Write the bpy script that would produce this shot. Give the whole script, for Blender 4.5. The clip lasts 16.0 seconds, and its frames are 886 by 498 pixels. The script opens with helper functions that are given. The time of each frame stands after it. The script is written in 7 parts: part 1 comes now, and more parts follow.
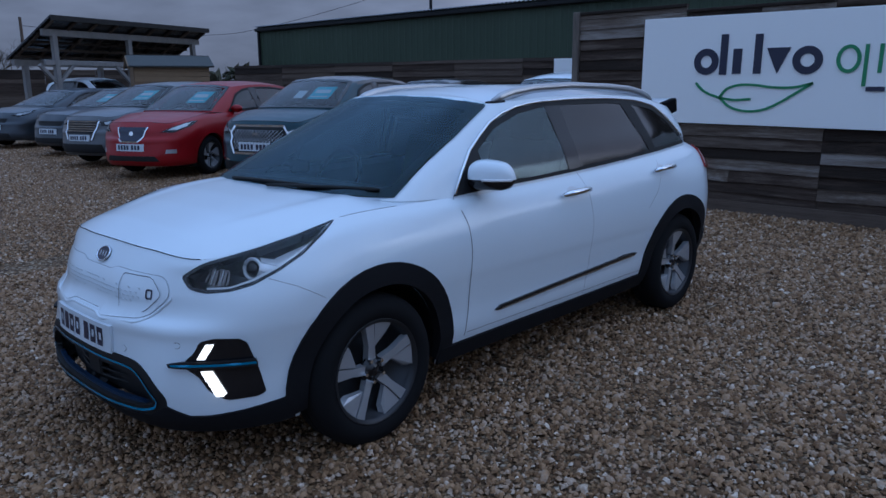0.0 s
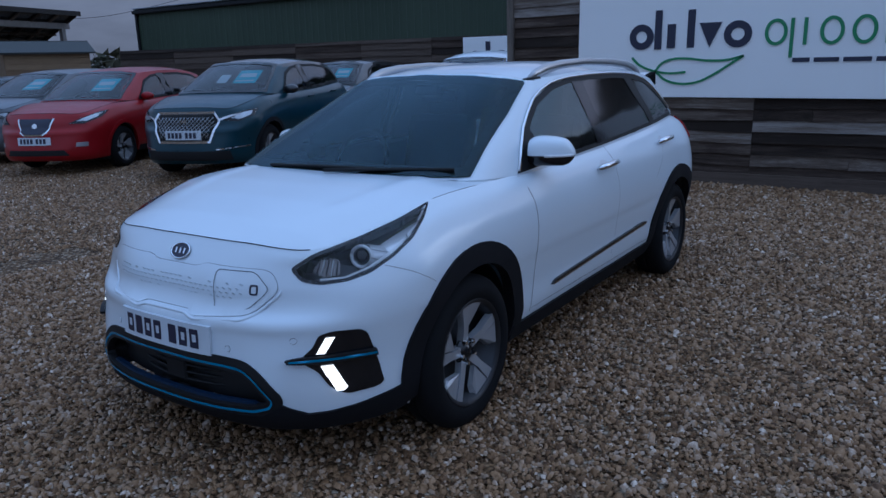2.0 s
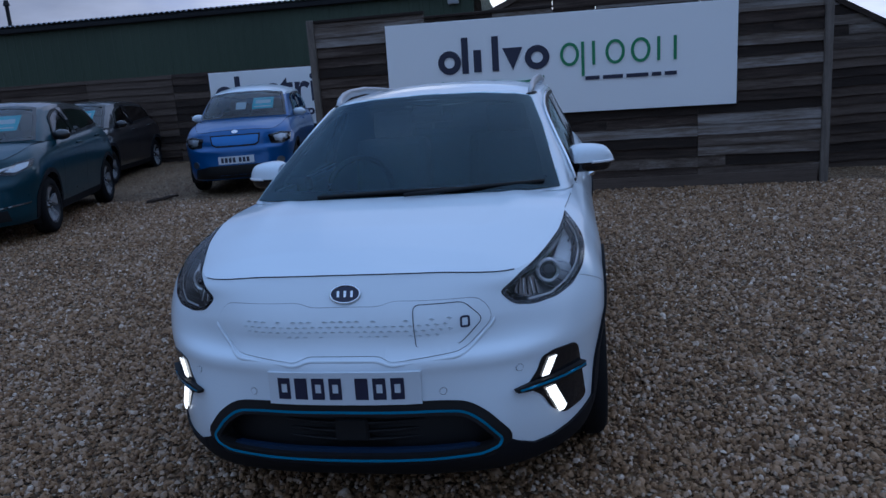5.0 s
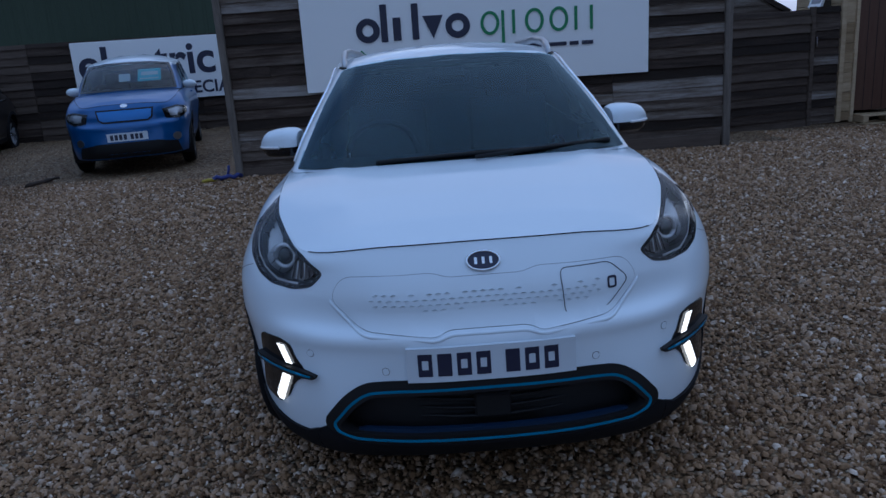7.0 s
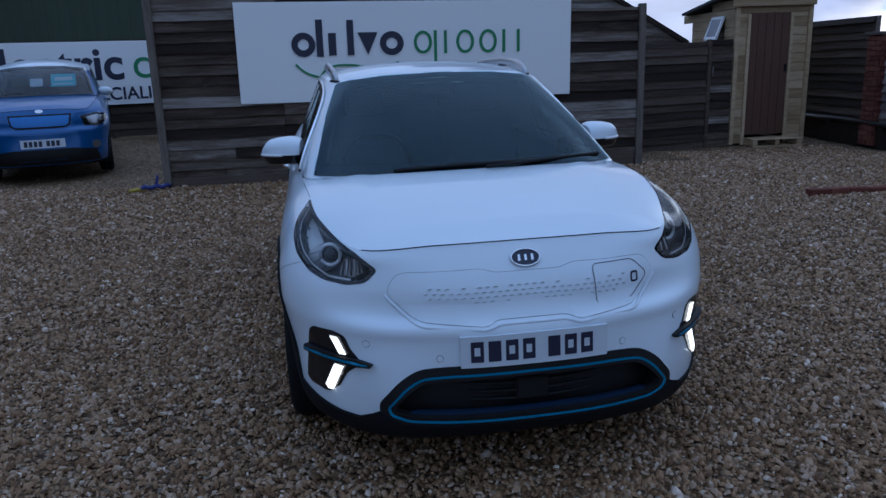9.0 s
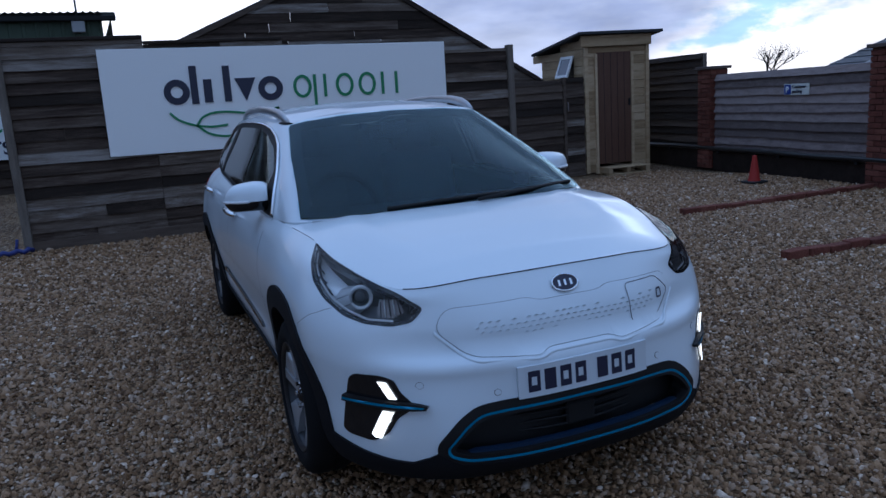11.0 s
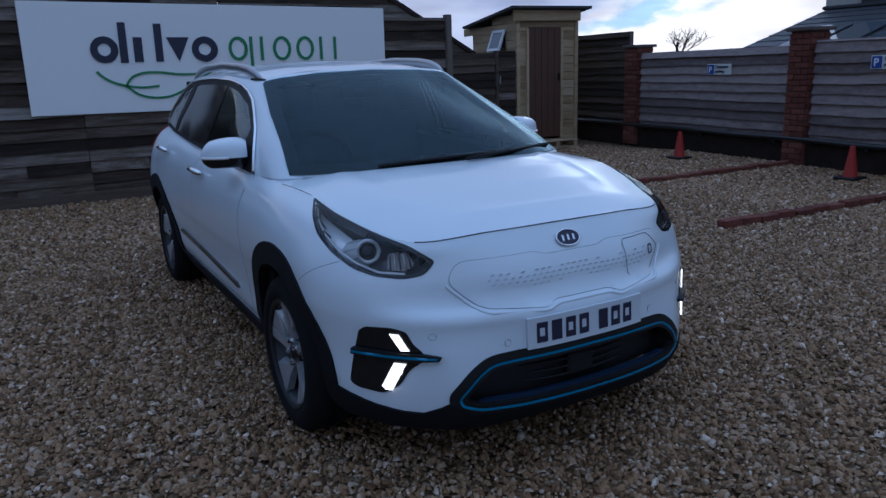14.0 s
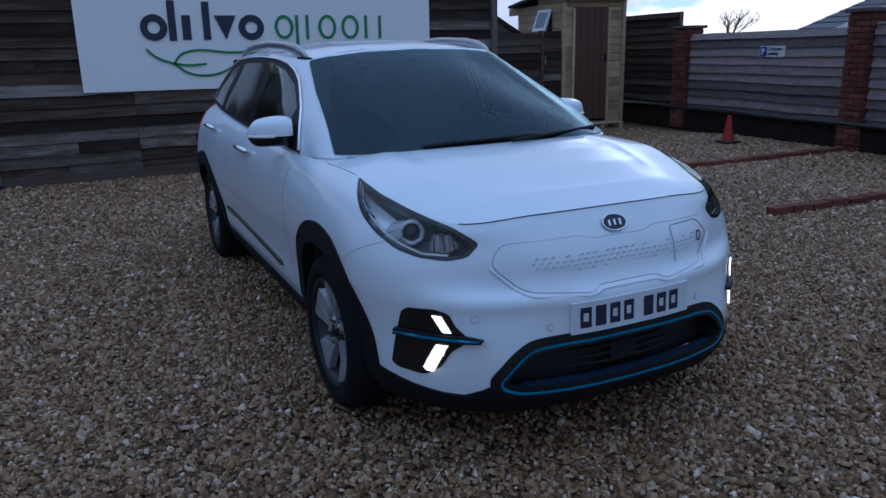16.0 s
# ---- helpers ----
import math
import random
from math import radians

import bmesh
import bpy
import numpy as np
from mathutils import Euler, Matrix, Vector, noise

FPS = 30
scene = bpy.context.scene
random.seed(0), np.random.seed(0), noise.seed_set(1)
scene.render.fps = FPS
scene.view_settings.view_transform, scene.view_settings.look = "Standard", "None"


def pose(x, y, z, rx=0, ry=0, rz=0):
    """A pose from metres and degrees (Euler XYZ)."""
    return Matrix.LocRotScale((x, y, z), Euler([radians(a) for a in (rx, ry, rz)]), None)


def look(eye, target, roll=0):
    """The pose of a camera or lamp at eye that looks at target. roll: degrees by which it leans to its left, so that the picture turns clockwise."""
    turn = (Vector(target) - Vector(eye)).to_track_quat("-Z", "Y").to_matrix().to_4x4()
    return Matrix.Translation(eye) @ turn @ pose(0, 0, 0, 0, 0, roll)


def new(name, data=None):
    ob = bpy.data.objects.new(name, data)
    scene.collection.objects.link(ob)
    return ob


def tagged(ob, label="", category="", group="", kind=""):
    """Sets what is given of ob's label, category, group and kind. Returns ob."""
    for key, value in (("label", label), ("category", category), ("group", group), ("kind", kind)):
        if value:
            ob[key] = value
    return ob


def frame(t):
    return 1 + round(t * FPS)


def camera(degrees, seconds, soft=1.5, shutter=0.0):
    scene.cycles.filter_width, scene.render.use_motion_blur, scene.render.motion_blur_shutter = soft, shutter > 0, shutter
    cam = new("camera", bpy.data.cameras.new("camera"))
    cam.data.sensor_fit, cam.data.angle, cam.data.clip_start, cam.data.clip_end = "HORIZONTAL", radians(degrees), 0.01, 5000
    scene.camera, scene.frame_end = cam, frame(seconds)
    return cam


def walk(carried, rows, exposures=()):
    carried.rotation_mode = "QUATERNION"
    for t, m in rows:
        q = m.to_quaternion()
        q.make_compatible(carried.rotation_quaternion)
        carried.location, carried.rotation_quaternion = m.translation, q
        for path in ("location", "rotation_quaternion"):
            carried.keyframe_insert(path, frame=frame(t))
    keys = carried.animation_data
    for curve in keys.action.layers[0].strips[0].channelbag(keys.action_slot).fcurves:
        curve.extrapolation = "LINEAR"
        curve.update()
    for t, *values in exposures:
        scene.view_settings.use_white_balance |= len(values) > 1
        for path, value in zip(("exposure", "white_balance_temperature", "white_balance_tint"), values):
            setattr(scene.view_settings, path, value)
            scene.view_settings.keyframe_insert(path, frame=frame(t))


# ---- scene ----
cam = camera(61.7, 16.0)
PATH = [
    (0, (-0.011, 0.055, 1.492), (-1.361, 1.468, 1.065), -0.4),
    (0.5, (-0.164, -0.098, 1.496), (-1.415, 1.403, 1.073), -0.9),
    (1, (-0.322, -0.14, 1.501), (-1.603, 1.335, 1.076), -2.5),
    (1.5, (-0.492, -0.333, 1.497), (-1.664, 1.222, 1.04), -1.3),
    (2, (-0.692, -0.479, 1.493), (-1.789, 1.123, 1.013), -1.7),
    (2.5, (-0.935, -0.529, 1.507), (-2.056, 1.069, 1.072), -3.0),
    (3, (-1.191, -0.737, 1.497), (-2.13, 0.976, 1.067), -2.7),
    (3.5, (-1.481, -0.854, 1.484), (-2.286, 0.917, 1.02), -3.6),
    (4, (-1.764, -0.936, 1.504), (-2.504, 0.855, 1.009), -3.2),
    (4.2, (-1.879, -1.021, 1.497), (-2.555, 0.812, 1.071), -3.2),
    (6.3, (-3.009, -1.074, 1.486), (-3.052, 0.874, 1.031), -4.0),
    (6.5, (-3.095, -1.034, 1.476), (-3.171, 0.914, 1.029), -4.5),
    (7, (-3.277, -0.981, 1.474), (-3.248, 0.95, 0.955), -4.2),
    (7.5, (-3.483, -1.06, 1.485), (-3.188, 0.851, 0.973), -3.3),
    (8, (-3.527, -1.091, 1.48), (-3.372, 0.836, 0.968), -3.5),
    (8.5, (-3.592, -1.122, 1.495), (-3.395, 0.789, 0.94), -2.5),
    (9, (-3.825, -1.177, 1.505), (-3.502, 0.734, 1.013), -2.0),
    (9.2, (-3.887, -1.164, 1.503), (-3.479, 0.734, 1.025), -1.9),
    (11.3, (-4.553, -0.905, 1.498), (-3.795, 0.902, 1.098), -4.1),
    (11.5, (-4.588, -0.879, 1.496), (-3.812, 0.919, 1.089), -4.3),
    (12, (-4.765, -0.853, 1.489), (-3.788, 0.843, 1.078), -3.6),
    (12.5, (-4.836, -0.836, 1.49), (-3.851, 0.858, 1.092), -3.0),
    (13, (-4.805, -0.806, 1.469), (-3.871, 0.92, 1.085), -3.0),
    (13.5, (-4.807, -0.839, 1.462), (-3.885, 0.88, 1.022), -3.7),
    (14, (-4.817, -0.829, 1.447), (-3.868, 0.866, 0.97), -1.9),
    (14.5, (-4.823, -0.81, 1.44), (-3.904, 0.893, 0.933), -1.2),
    (15, (-4.821, -0.799, 1.438), (-3.937, 0.916, 0.913), -1.3),
    (15.5, (-4.821, -0.8, 1.442), (-3.961, 0.923, 0.904), -1.3),
    (16, (-4.824, -0.809, 1.447), (-3.976, 0.925, 0.924), -1.5),
]
walk(cam, [(t, look(eye, target, roll)) for t, eye, target, roll in PATH], exposures=[(0.0, -0.66, 5620, 9), (4.0, -0.76, 5620, 9), (6.5, -0.98, 5680, 9), (9.0, -0.88, 5680, 9), (12.5, -0.94, 5700, 9), (14.5, -0.98, 5720, 9), (16.0, -0.82, 5720, 9)])

# ---------------- sky and light ----------------
VEIL_EDGE = (0.44, -0.328, -0.836)


def low_sky(t, coord, sep, bank, warm):
    """The bright side near the horizon: lavender veil, blue gap, white heaps."""
    L = t.links.new

    def smooth(value, a, b, low=0.0, high=1.0):
        m = t.nodes.new("ShaderNodeMapRange")
        m.interpolation_type = "SMOOTHSTEP"
        m.inputs["From Min"].default_value, m.inputs["From Max"].default_value = a, b
        m.inputs["To Min"].default_value, m.inputs["To Max"].default_value = low, high
        L(value, m.inputs["Value"])
        return m.outputs[0]

    def blend(fac, a, b):
        m = t.nodes.new("ShaderNodeMix")
        m.data_type = "RGBA"
        L(fac, m.inputs["Factor"])
        for k, c in ((6, a), (7, b)):
            if isinstance(c, tuple):
                m.inputs[k].default_value = (*c, 1)
            else:
                L(c, m.inputs[k])
        return m.outputs[2]

    def math_node(op, a, b):
        m = t.nodes.new("ShaderNodeMath")
        m.operation = op
        for k, c in enumerate((a, b)):
            if isinstance(c, float):
                m.inputs[k].default_value = c
            else:
                L(c, m.inputs[k])
        return m.outputs[0]

    def cloud_noise(scale, stretch):
        mp = t.nodes.new("ShaderNodeMapping")
        mp.inputs["Scale"].default_value = (1, 1, stretch)
        n = t.nodes.new("ShaderNodeTexNoise")
        n.inputs["Scale"].default_value, n.inputs["Detail"].default_value = scale, 7
        n.inputs["Roughness"].default_value = .56
        L(coord.outputs["Generated"], mp.inputs["Vector"])
        L(mp.outputs[0], n.inputs["Vector"])
        return n.outputs["Fac"]

    heaps, wisps = cloud_noise(7.5, 2.2), cloud_noise(3.2, 3.0)
    edge = t.nodes.new("ShaderNodeVectorMath")
    edge.operation = "DOT_PRODUCT"
    edge.inputs[1].default_value = VEIL_EDGE
    L(coord.outputs["Generated"], edge.inputs[0])
    wobble = math_node("MULTIPLY", math_node("SUBTRACT", wisps, .5), .12)
    right = smooth(math_node("ADD", edge.outputs["Value"], wobble), -.035, .03)
    # white heaps stand on the horizon and thin out upwards
    lift = math_node("SUBTRACT", heaps, math_node("MULTIPLY", sep.outputs["Z"], 2.1))
    white = smooth(lift, .275, .385)
    clear = blend(white, (1.42, 2.05, 2.55), (3.3, 3.05, 2.9))
    shade = smooth(wisps, .36, .66)
    veil = blend(shade, (.84, .95, 1.38), (1.35, 1.42, 1.76))
    glare = t.nodes.new("ShaderNodeVectorMath")
    glare.operation = "DOT_PRODUCT"
    glare.inputs[1].default_value = (-.06, .995, .08)
    L(coord.outputs["Generated"], glare.inputs[0])
    veil = blend(smooth(glare.outputs["Value"], .90, .995), veil, (3.4, 3.3, 3.3))
    low = blend(right, veil, clear)
    up = smooth(sep.outputs["Z"], .14, .24)
    L(blend(up, low, bank.outputs[0]), warm.inputs[7])
    return math_node("SUBTRACT", 1.0, up)


def sky_world():
    w = bpy.data.worlds.new("dusk_sky")
    scene.world = w
    w.use_nodes = True
    t = w.node_tree
    t.nodes.clear()
    out = t.nodes.new("ShaderNodeOutputWorld")
    bg = t.nodes.new("ShaderNodeBackground")
    bg.inputs["Strength"].default_value = 1.0
    sky = t.nodes.new("ShaderNodeTexSky")
    sky.sky_type, sky.sun_disc = "NISHITA", False
    sky.sun_elevation, sky.sun_rotation = radians(24), radians(45)
    sky.dust_density, sky.ozone_density = 1.5, 3.0
    dim = t.nodes.new("ShaderNodeVectorMath")
    dim.operation = "MULTIPLY"
    dim.inputs[1].default_value = (0.15, 0.18, 0.23)
    coord = t.nodes.new("ShaderNodeTexCoord")
    # clouds: flatter towards the horizon
    sep = t.nodes.new("ShaderNodeSeparateXYZ")
    add = t.nodes.new("ShaderNodeMath")
    add.operation = "ADD"
    add.inputs[1].default_value = 0.22
    div = t.nodes.new("ShaderNodeVectorMath")
    div.operation = "DIVIDE"
    comb = t.nodes.new("ShaderNodeCombineXYZ")
    noise1 = t.nodes.new("ShaderNodeTexNoise")
    noise1.inputs["Scale"].default_value = 1.15
    noise1.inputs["Detail"].default_value = 6
    noise1.inputs["Roughness"].default_value = 0.5
    cover = t.nodes.new("ShaderNodeValToRGB")
    cover.color_ramp.elements[0].position, cover.color_ramp.elements[1].position = 0.36, 0.50
    # brighter overhead; glow of the low sun behind the clouds
    dot = t.nodes.new("ShaderNodeVectorMath")
    dot.operation = "DOT_PRODUCT"
    dot.inputs[1].default_value = Vector((0.24, 0.95, 0.16)).normalized()
    glow = t.nodes.new("ShaderNodeMapRange")
    glow.inputs["From Min"].default_value, glow.inputs["From Max"].default_value = 0.42, 0.98
    glow.inputs["To Max"].default_value = 0.85
    glow.interpolation_type = "SMOOTHSTEP"
    tone = t.nodes.new("ShaderNodeValToRGB")
    e = tone.color_ramp.elements
    e[0].position, e[0].color = 0.0, (0.215, 0.240, 0.315, 1)
    e[1].position, e[1].color = 1.0, (0.90, 1.28, 2.0, 1)
    for at, col in ((0.20, (0.30, 0.345, 0.47)), (0.42, (0.45, 0.62, 1.0)), (0.65, (0.72, 1.05, 1.68))):
        m = tone.color_ramp.elements.new(at)
        m.color = (*col, 1)
    warm = t.nodes.new("ShaderNodeMix")
    warm.data_type = "RGBA"
    # lit cloud low down, a lavender bank above it
    bank = t.nodes.new("ShaderNodeValToRGB")
    b = bank.color_ramp.elements
    b[0].position, b[0].color = 0.10, (1.50, 1.42, 1.50, 1)
    b[1].position, b[1].color = 0.42, (0.62, 0.78, 1.15, 1)
    for at, col in ((0.165, (1.25, 1.22, 1.38)), (0.235, (0.62, 0.66, 0.95))):
        m = bank.color_ramp.elements.new(at)
        m.color = (*col, 1)
    # pale sky behind the viewer
    dot2 = t.nodes.new("ShaderNodeVectorMath")
    dot2.operation = "DOT_PRODUCT"
    dot2.inputs[1].default_value = Vector((0.0, -0.92, 0.38)).normalized()
    glow2 = t.nodes.new("ShaderNodeMapRange")
    glow2.inputs["From Min"].default_value, glow2.inputs["From Max"].default_value = 0.1, 1.0
    glow2.inputs["To Max"].default_value = 0.8
    cool = t.nodes.new("ShaderNodeMix")
    cool.data_type = "RGBA"
    cool.inputs[7].default_value = (0.66, 0.86, 1.25, 1)
    noise2 = t.nodes.new("ShaderNodeTexNoise")
    noise2.inputs["Scale"].default_value = 3.1
    noise2.inputs["Detail"].default_value = 5
    vary = t.nodes.new("ShaderNodeMapRange")
    vary.inputs["From Min"].default_value, vary.inputs["From Max"].default_value = 0.3, 0.7
    vary.inputs["To Min"].default_value, vary.inputs["To Max"].default_value = 0.84, 1.16
    mul = t.nodes.new("ShaderNodeVectorMath")
    mul.operation = "SCALE"
    mix = t.nodes.new("ShaderNodeMix")
    mix.data_type = "RGBA"
    L = t.links.new
    L(coord.outputs["Generated"], sep.inputs[0])
    L(sep.outputs["Z"], add.inputs[0])
    for k in range(3):
        L(add.outputs[0], comb.inputs[k])
    L(coord.outputs["Generated"], div.inputs[0])
    L(comb.outputs[0], div.inputs[1])
    L(div.outputs[0], noise1.inputs["Vector"])
    L(div.outputs[0], noise2.inputs["Vector"])
    L(noise1.outputs["Fac"], cover.inputs[0])
    L(coord.outputs["Generated"], dot.inputs[0])
    L(dot.outputs["Value"], glow.inputs["Value"])
    L(sep.outputs["Z"], tone.inputs[0])
    L(sep.outputs["Z"], bank.inputs[0])
    near_horizon = low_sky(t, coord, sep, bank, warm)
    L(glow.outputs[0], warm.inputs["Factor"])
    L(tone.outputs[0], warm.inputs[6])
    L(noise2.outputs["Fac"], vary.inputs["Value"])
    L(coord.outputs["Generated"], dot2.inputs[0])
    L(dot2.outputs["Value"], glow2.inputs["Value"])
    L(glow2.outputs[0], cool.inputs["Factor"])
    L(warm.outputs[2], cool.inputs[6])
    L(cool.outputs[2], mul.inputs[0])
    L(vary.outputs[0], mul.inputs["Scale"])
    L(sky.outputs[0], dim.inputs[0])
    # closed cloud away from the glow
    far = t.nodes.new("ShaderNodeMath")
    far.operation = "MULTIPLY_ADD"
    far.use_clamp = True
    far.inputs[1].default_value, far.inputs[2].default_value = -1.5, 1.0
    top = t.nodes.new("ShaderNodeMath")
    top.operation = "MAXIMUM"
    L(glow.outputs[0], far.inputs[0])
    L(far.outputs[0], top.inputs[0])
    L(cover.outputs[0], top.inputs[1])
    closed = t.nodes.new("ShaderNodeMath")
    closed.operation = "MAXIMUM"
    L(top.outputs[0], closed.inputs[0])
    L(near_horizon, closed.inputs[1])
    L(closed.outputs[0], mix.inputs["Factor"])
    L(dim.outputs[0], mix.inputs[6])
    L(mul.outputs[0], mix.inputs[7])
    L(mix.outputs[2], bg.inputs["Color"])
    L(bg.outputs[0], out.inputs["Surface"])


sky_world()
sun_data = bpy.data.lights.new("sun", "SUN")
sun_data.energy, sun_data.angle, sun_data.color = 0.5, radians(120), (0.97, 0.95, 0.95)
sun = new("sun", sun_data)
sun.matrix_world = look((33, 33, 22), (0, 0, 0))


# ---------------- materials ----------------
MATS = {}


def base_mat(name):
    m = bpy.data.materials.new(name)
    m.use_nodes = True
    t = m.node_tree
    return m, t, t.nodes["Principled BSDF"]


def plain(name, color, rough=0.5, metal=0.0, coat=0.0, emit=None, power=0.0, spec=0.5, coat_rough=0.06):
    """A simple surface with a faint mottling of its tone."""
    if name in MATS:
        return MATS[name]
    m, t, b = base_mat(name)
    n = t.nodes.new("ShaderNodeTexNoise")
    n.inputs["Scale"].default_value = 9
    n.inputs["Detail"].default_value = 5
    co = t.nodes.new("ShaderNodeTexCoord")
    r = t.nodes.new("ShaderNodeMapRange")
    r.inputs["To Min"].default_value, r.inputs["To Max"].default_value = max(0.0, rough - 0.06), rough + 0.06
    t.links.new(co.outputs["Object"], n.inputs["Vector"])
    t.links.new(n.outputs["Fac"], r.inputs["Value"])
    t.links.new(r.outputs[0], b.inputs["Roughness"])
    b.inputs["Base Color"].default_value = (*color, 1)
    b.inputs["Metallic"].default_value = metal
    b.inputs["Coat Weight"].default_value = coat
    b.inputs["Coat Roughness"].default_value = coat_rough
    b.inputs["Specular IOR Level"].default_value = spec
    if emit:
        b.inputs["Emission Color"].default_value = (*emit, 1)
        b.inputs["Emission Strength"].default_value = power
    MATS[name] = m
    return m


def glass(name, color, rough=0.0, ior=1.5, sheen=(1, 1, 1)):
    """Thin glass: lets tinted light through and mirrors at the grazing angles."""
    if name in MATS:
        return MATS[name]
    m, t, b = base_mat(name)
    t.nodes.remove(b)
    out = t.nodes["Material Output"]
    clear = t.nodes.new("ShaderNodeBsdfTransparent")
    clear.inputs["Color"].default_value = (*color, 1)
    gloss = t.nodes.new("ShaderNodeBsdfGlossy")
    gloss.inputs["Roughness"].default_value = rough
    gloss.inputs["Color"].default_value = (*sheen, 1)
    fr = t.nodes.new("ShaderNodeFresnel")
    fr.inputs["IOR"].default_value = ior
    mx = t.nodes.new("ShaderNodeMixShader")
    t.links.new(fr.outputs[0], mx.inputs[0])
    t.links.new(clear.outputs[0], mx.inputs[1])
    t.links.new(gloss.outputs[0], mx.inputs[2])
    t.links.new(mx.outputs[0], out.inputs["Surface"])
    MATS[name] = m
    return m


def mixed(name, colors, scale=6.0, stretch=(1, 1, 1), rough=0.8, bump=0.3, bump_scale=40.0, per=None, positions=None, fine=0.5, spec=0.3, metal=0.0, swing=0.20):
    """Two-scale noise through a colour ramp, with relief; per: 'object' or 'island' shifts the tone from piece to piece."""
    if name in MATS:
        return MATS[name]
    m, t, b = base_mat(name)
    L = t.links.new
    co = t.nodes.new("ShaderNodeTexCoord")
    mp = t.nodes.new("ShaderNodeMapping")
    mp.inputs["Scale"].default_value = stretch
    L(co.outputs["Object"], mp.inputs["Vector"])
    n1 = t.nodes.new("ShaderNodeTexNoise")
    n1.inputs["Scale"].default_value, n1.inputs["Detail"].default_value = scale, 7
    n1.inputs["Roughness"].default_value = 0.62
    n2 = t.nodes.new("ShaderNodeTexNoise")
    n2.inputs["Scale"].default_value, n2.inputs["Detail"].default_value = bump_scale, 5
    src = mp.outputs[0]
    fac = None
    if per:
        if per == "object":
            oi = t.nodes.new("ShaderNodeObjectInfo")
            rnd = oi.outputs["Random"]
        else:
            ge = t.nodes.new("ShaderNodeNewGeometry")
            rnd = ge.outputs["Random Per Island"]
        sc = t.nodes.new("ShaderNodeMath")
        sc.operation = "MULTIPLY"
        sc.inputs[1].default_value = 37.0
        L(rnd, sc.inputs[0])
        off = t.nodes.new("ShaderNodeVectorMath")
        off.operation = "ADD"
        L(src, off.inputs[0])
        L(sc.outputs[0], off.inputs[1])
        src = off.outputs[0]
    L(src, n1.inputs["Vector"])
    L(src, n2.inputs["Vector"])
    mixn = t.nodes.new("ShaderNodeMix")
    mixn.inputs["Factor"].default_value = fine * 0.5
    L(n1.outputs["Fac"], mixn.inputs[2])
    L(n2.outputs["Fac"], mixn.inputs[3])
    fac = mixn.outputs[0]
    if per:
        a = t.nodes.new("ShaderNodeMapRange")
        a.inputs["To Min"].default_value, a.inputs["To Max"].default_value = -swing, swing
        L(rnd, a.inputs["Value"])
        s = t.nodes.new("ShaderNodeMath")
        s.operation = "ADD"
        L(fac, s.inputs[0])
        L(a.outputs[0], s.inputs[1])
        fac = s.outputs[0]
    ramp = t.nodes.new("ShaderNodeValToRGB")
    el = ramp.color_ramp.elements
    k = len(colors)
    positions = positions or [0.25 + 0.5 * i / (k - 1) for i in range(k)]
    el[0].position, el[0].color = positions[0], (*colors[0], 1)
    el[1].position, el[1].color = positions[-1], (*colors[-1], 1)
    for i in range(1, k - 1):
        q = el.new(positions[i])
        q.color = (*colors[i], 1)
    L(fac, ramp.inputs[0])
    L(ramp.outputs[0], b.inputs["Base Color"])
    b.inputs["Roughness"].default_value = rough
    b.inputs["Specular IOR Level"].default_value = spec
    b.inputs["Metallic"].default_value = metal
    if bump:
        bp = t.nodes.new("ShaderNodeBump")
        bp.inputs["Strength"].default_value = bump
        bp.inputs["Distance"].default_value = 0.02
        L(n2.outputs["Fac"], bp.inputs["Height"])
        L(bp.outputs[0], b.inputs["Normal"])
    MATS[name] = m
    return m


BOARD = mixed("weathered_board", [(0.020, 0.013, 0.009), (0.057, 0.038, 0.028), (0.135, 0.104, 0.082), (0.285, 0.255, 0.232)], 2.2, (0.7, 3, 9), 0.85, 0.5, 16, per="object", positions=[0.26, 0.46, 0.66, 0.86], swing=0.29)
BOARD_DARK = mixed("dark_board", [(0.024, 0.016, 0.012), (0.052, 0.035, 0.026), (0.115, 0.085, 0.066)], 2.0, (0.6, 3, 9), 0.88, 0.5, 16, per="object", positions=[0.3, 0.5, 0.8], swing=0.28)
BOARD_GREY = mixed("grey_board", [(0.115, 0.088, 0.082), (0.205, 0.160, 0.15), (0.32, 0.26, 0.245)], 2.0, (3, 0.6, 9), 0.85, 0.6, 16, per="object", positions=[0.25, 0.5, 0.78], swing=0.26)
BOARD_PALE = mixed("pale_board", [(0.26, 0.175, 0.095), (0.40, 0.285, 0.165), (0.52, 0.39, 0.25)], 2.5, (1, 1, 8), 0.8, 0.35, 18, per="object")
POST = mixed("post_timber", [(0.07, 0.058, 0.05), (0.15, 0.125, 0.105), (0.24, 0.21, 0.18)], 3, (6, 6, 0.7), 0.85, 0.4, 30)
BRICK = mixed("red_brick", [(0.085, 0.026, 0.018), (0.14, 0.042, 0.028), (0.18, 0.066, 0.046)], 14, (1, 1, 1), 0.88, 0.5, 60, per="object")
MORTAR = mixed("mortar", [(0.09, 0.045, 0.034), (0.14, 0.075, 0.058)], 20, (1, 1, 1), 0.95, 0.4, 70)
GREENMETAL = mixed("green_cladding", [(0.036, 0.054, 0.034), (0.056, 0.080, 0.052)], 0.7, (1, 1, 0.25), 0.55, 0.05, 20)


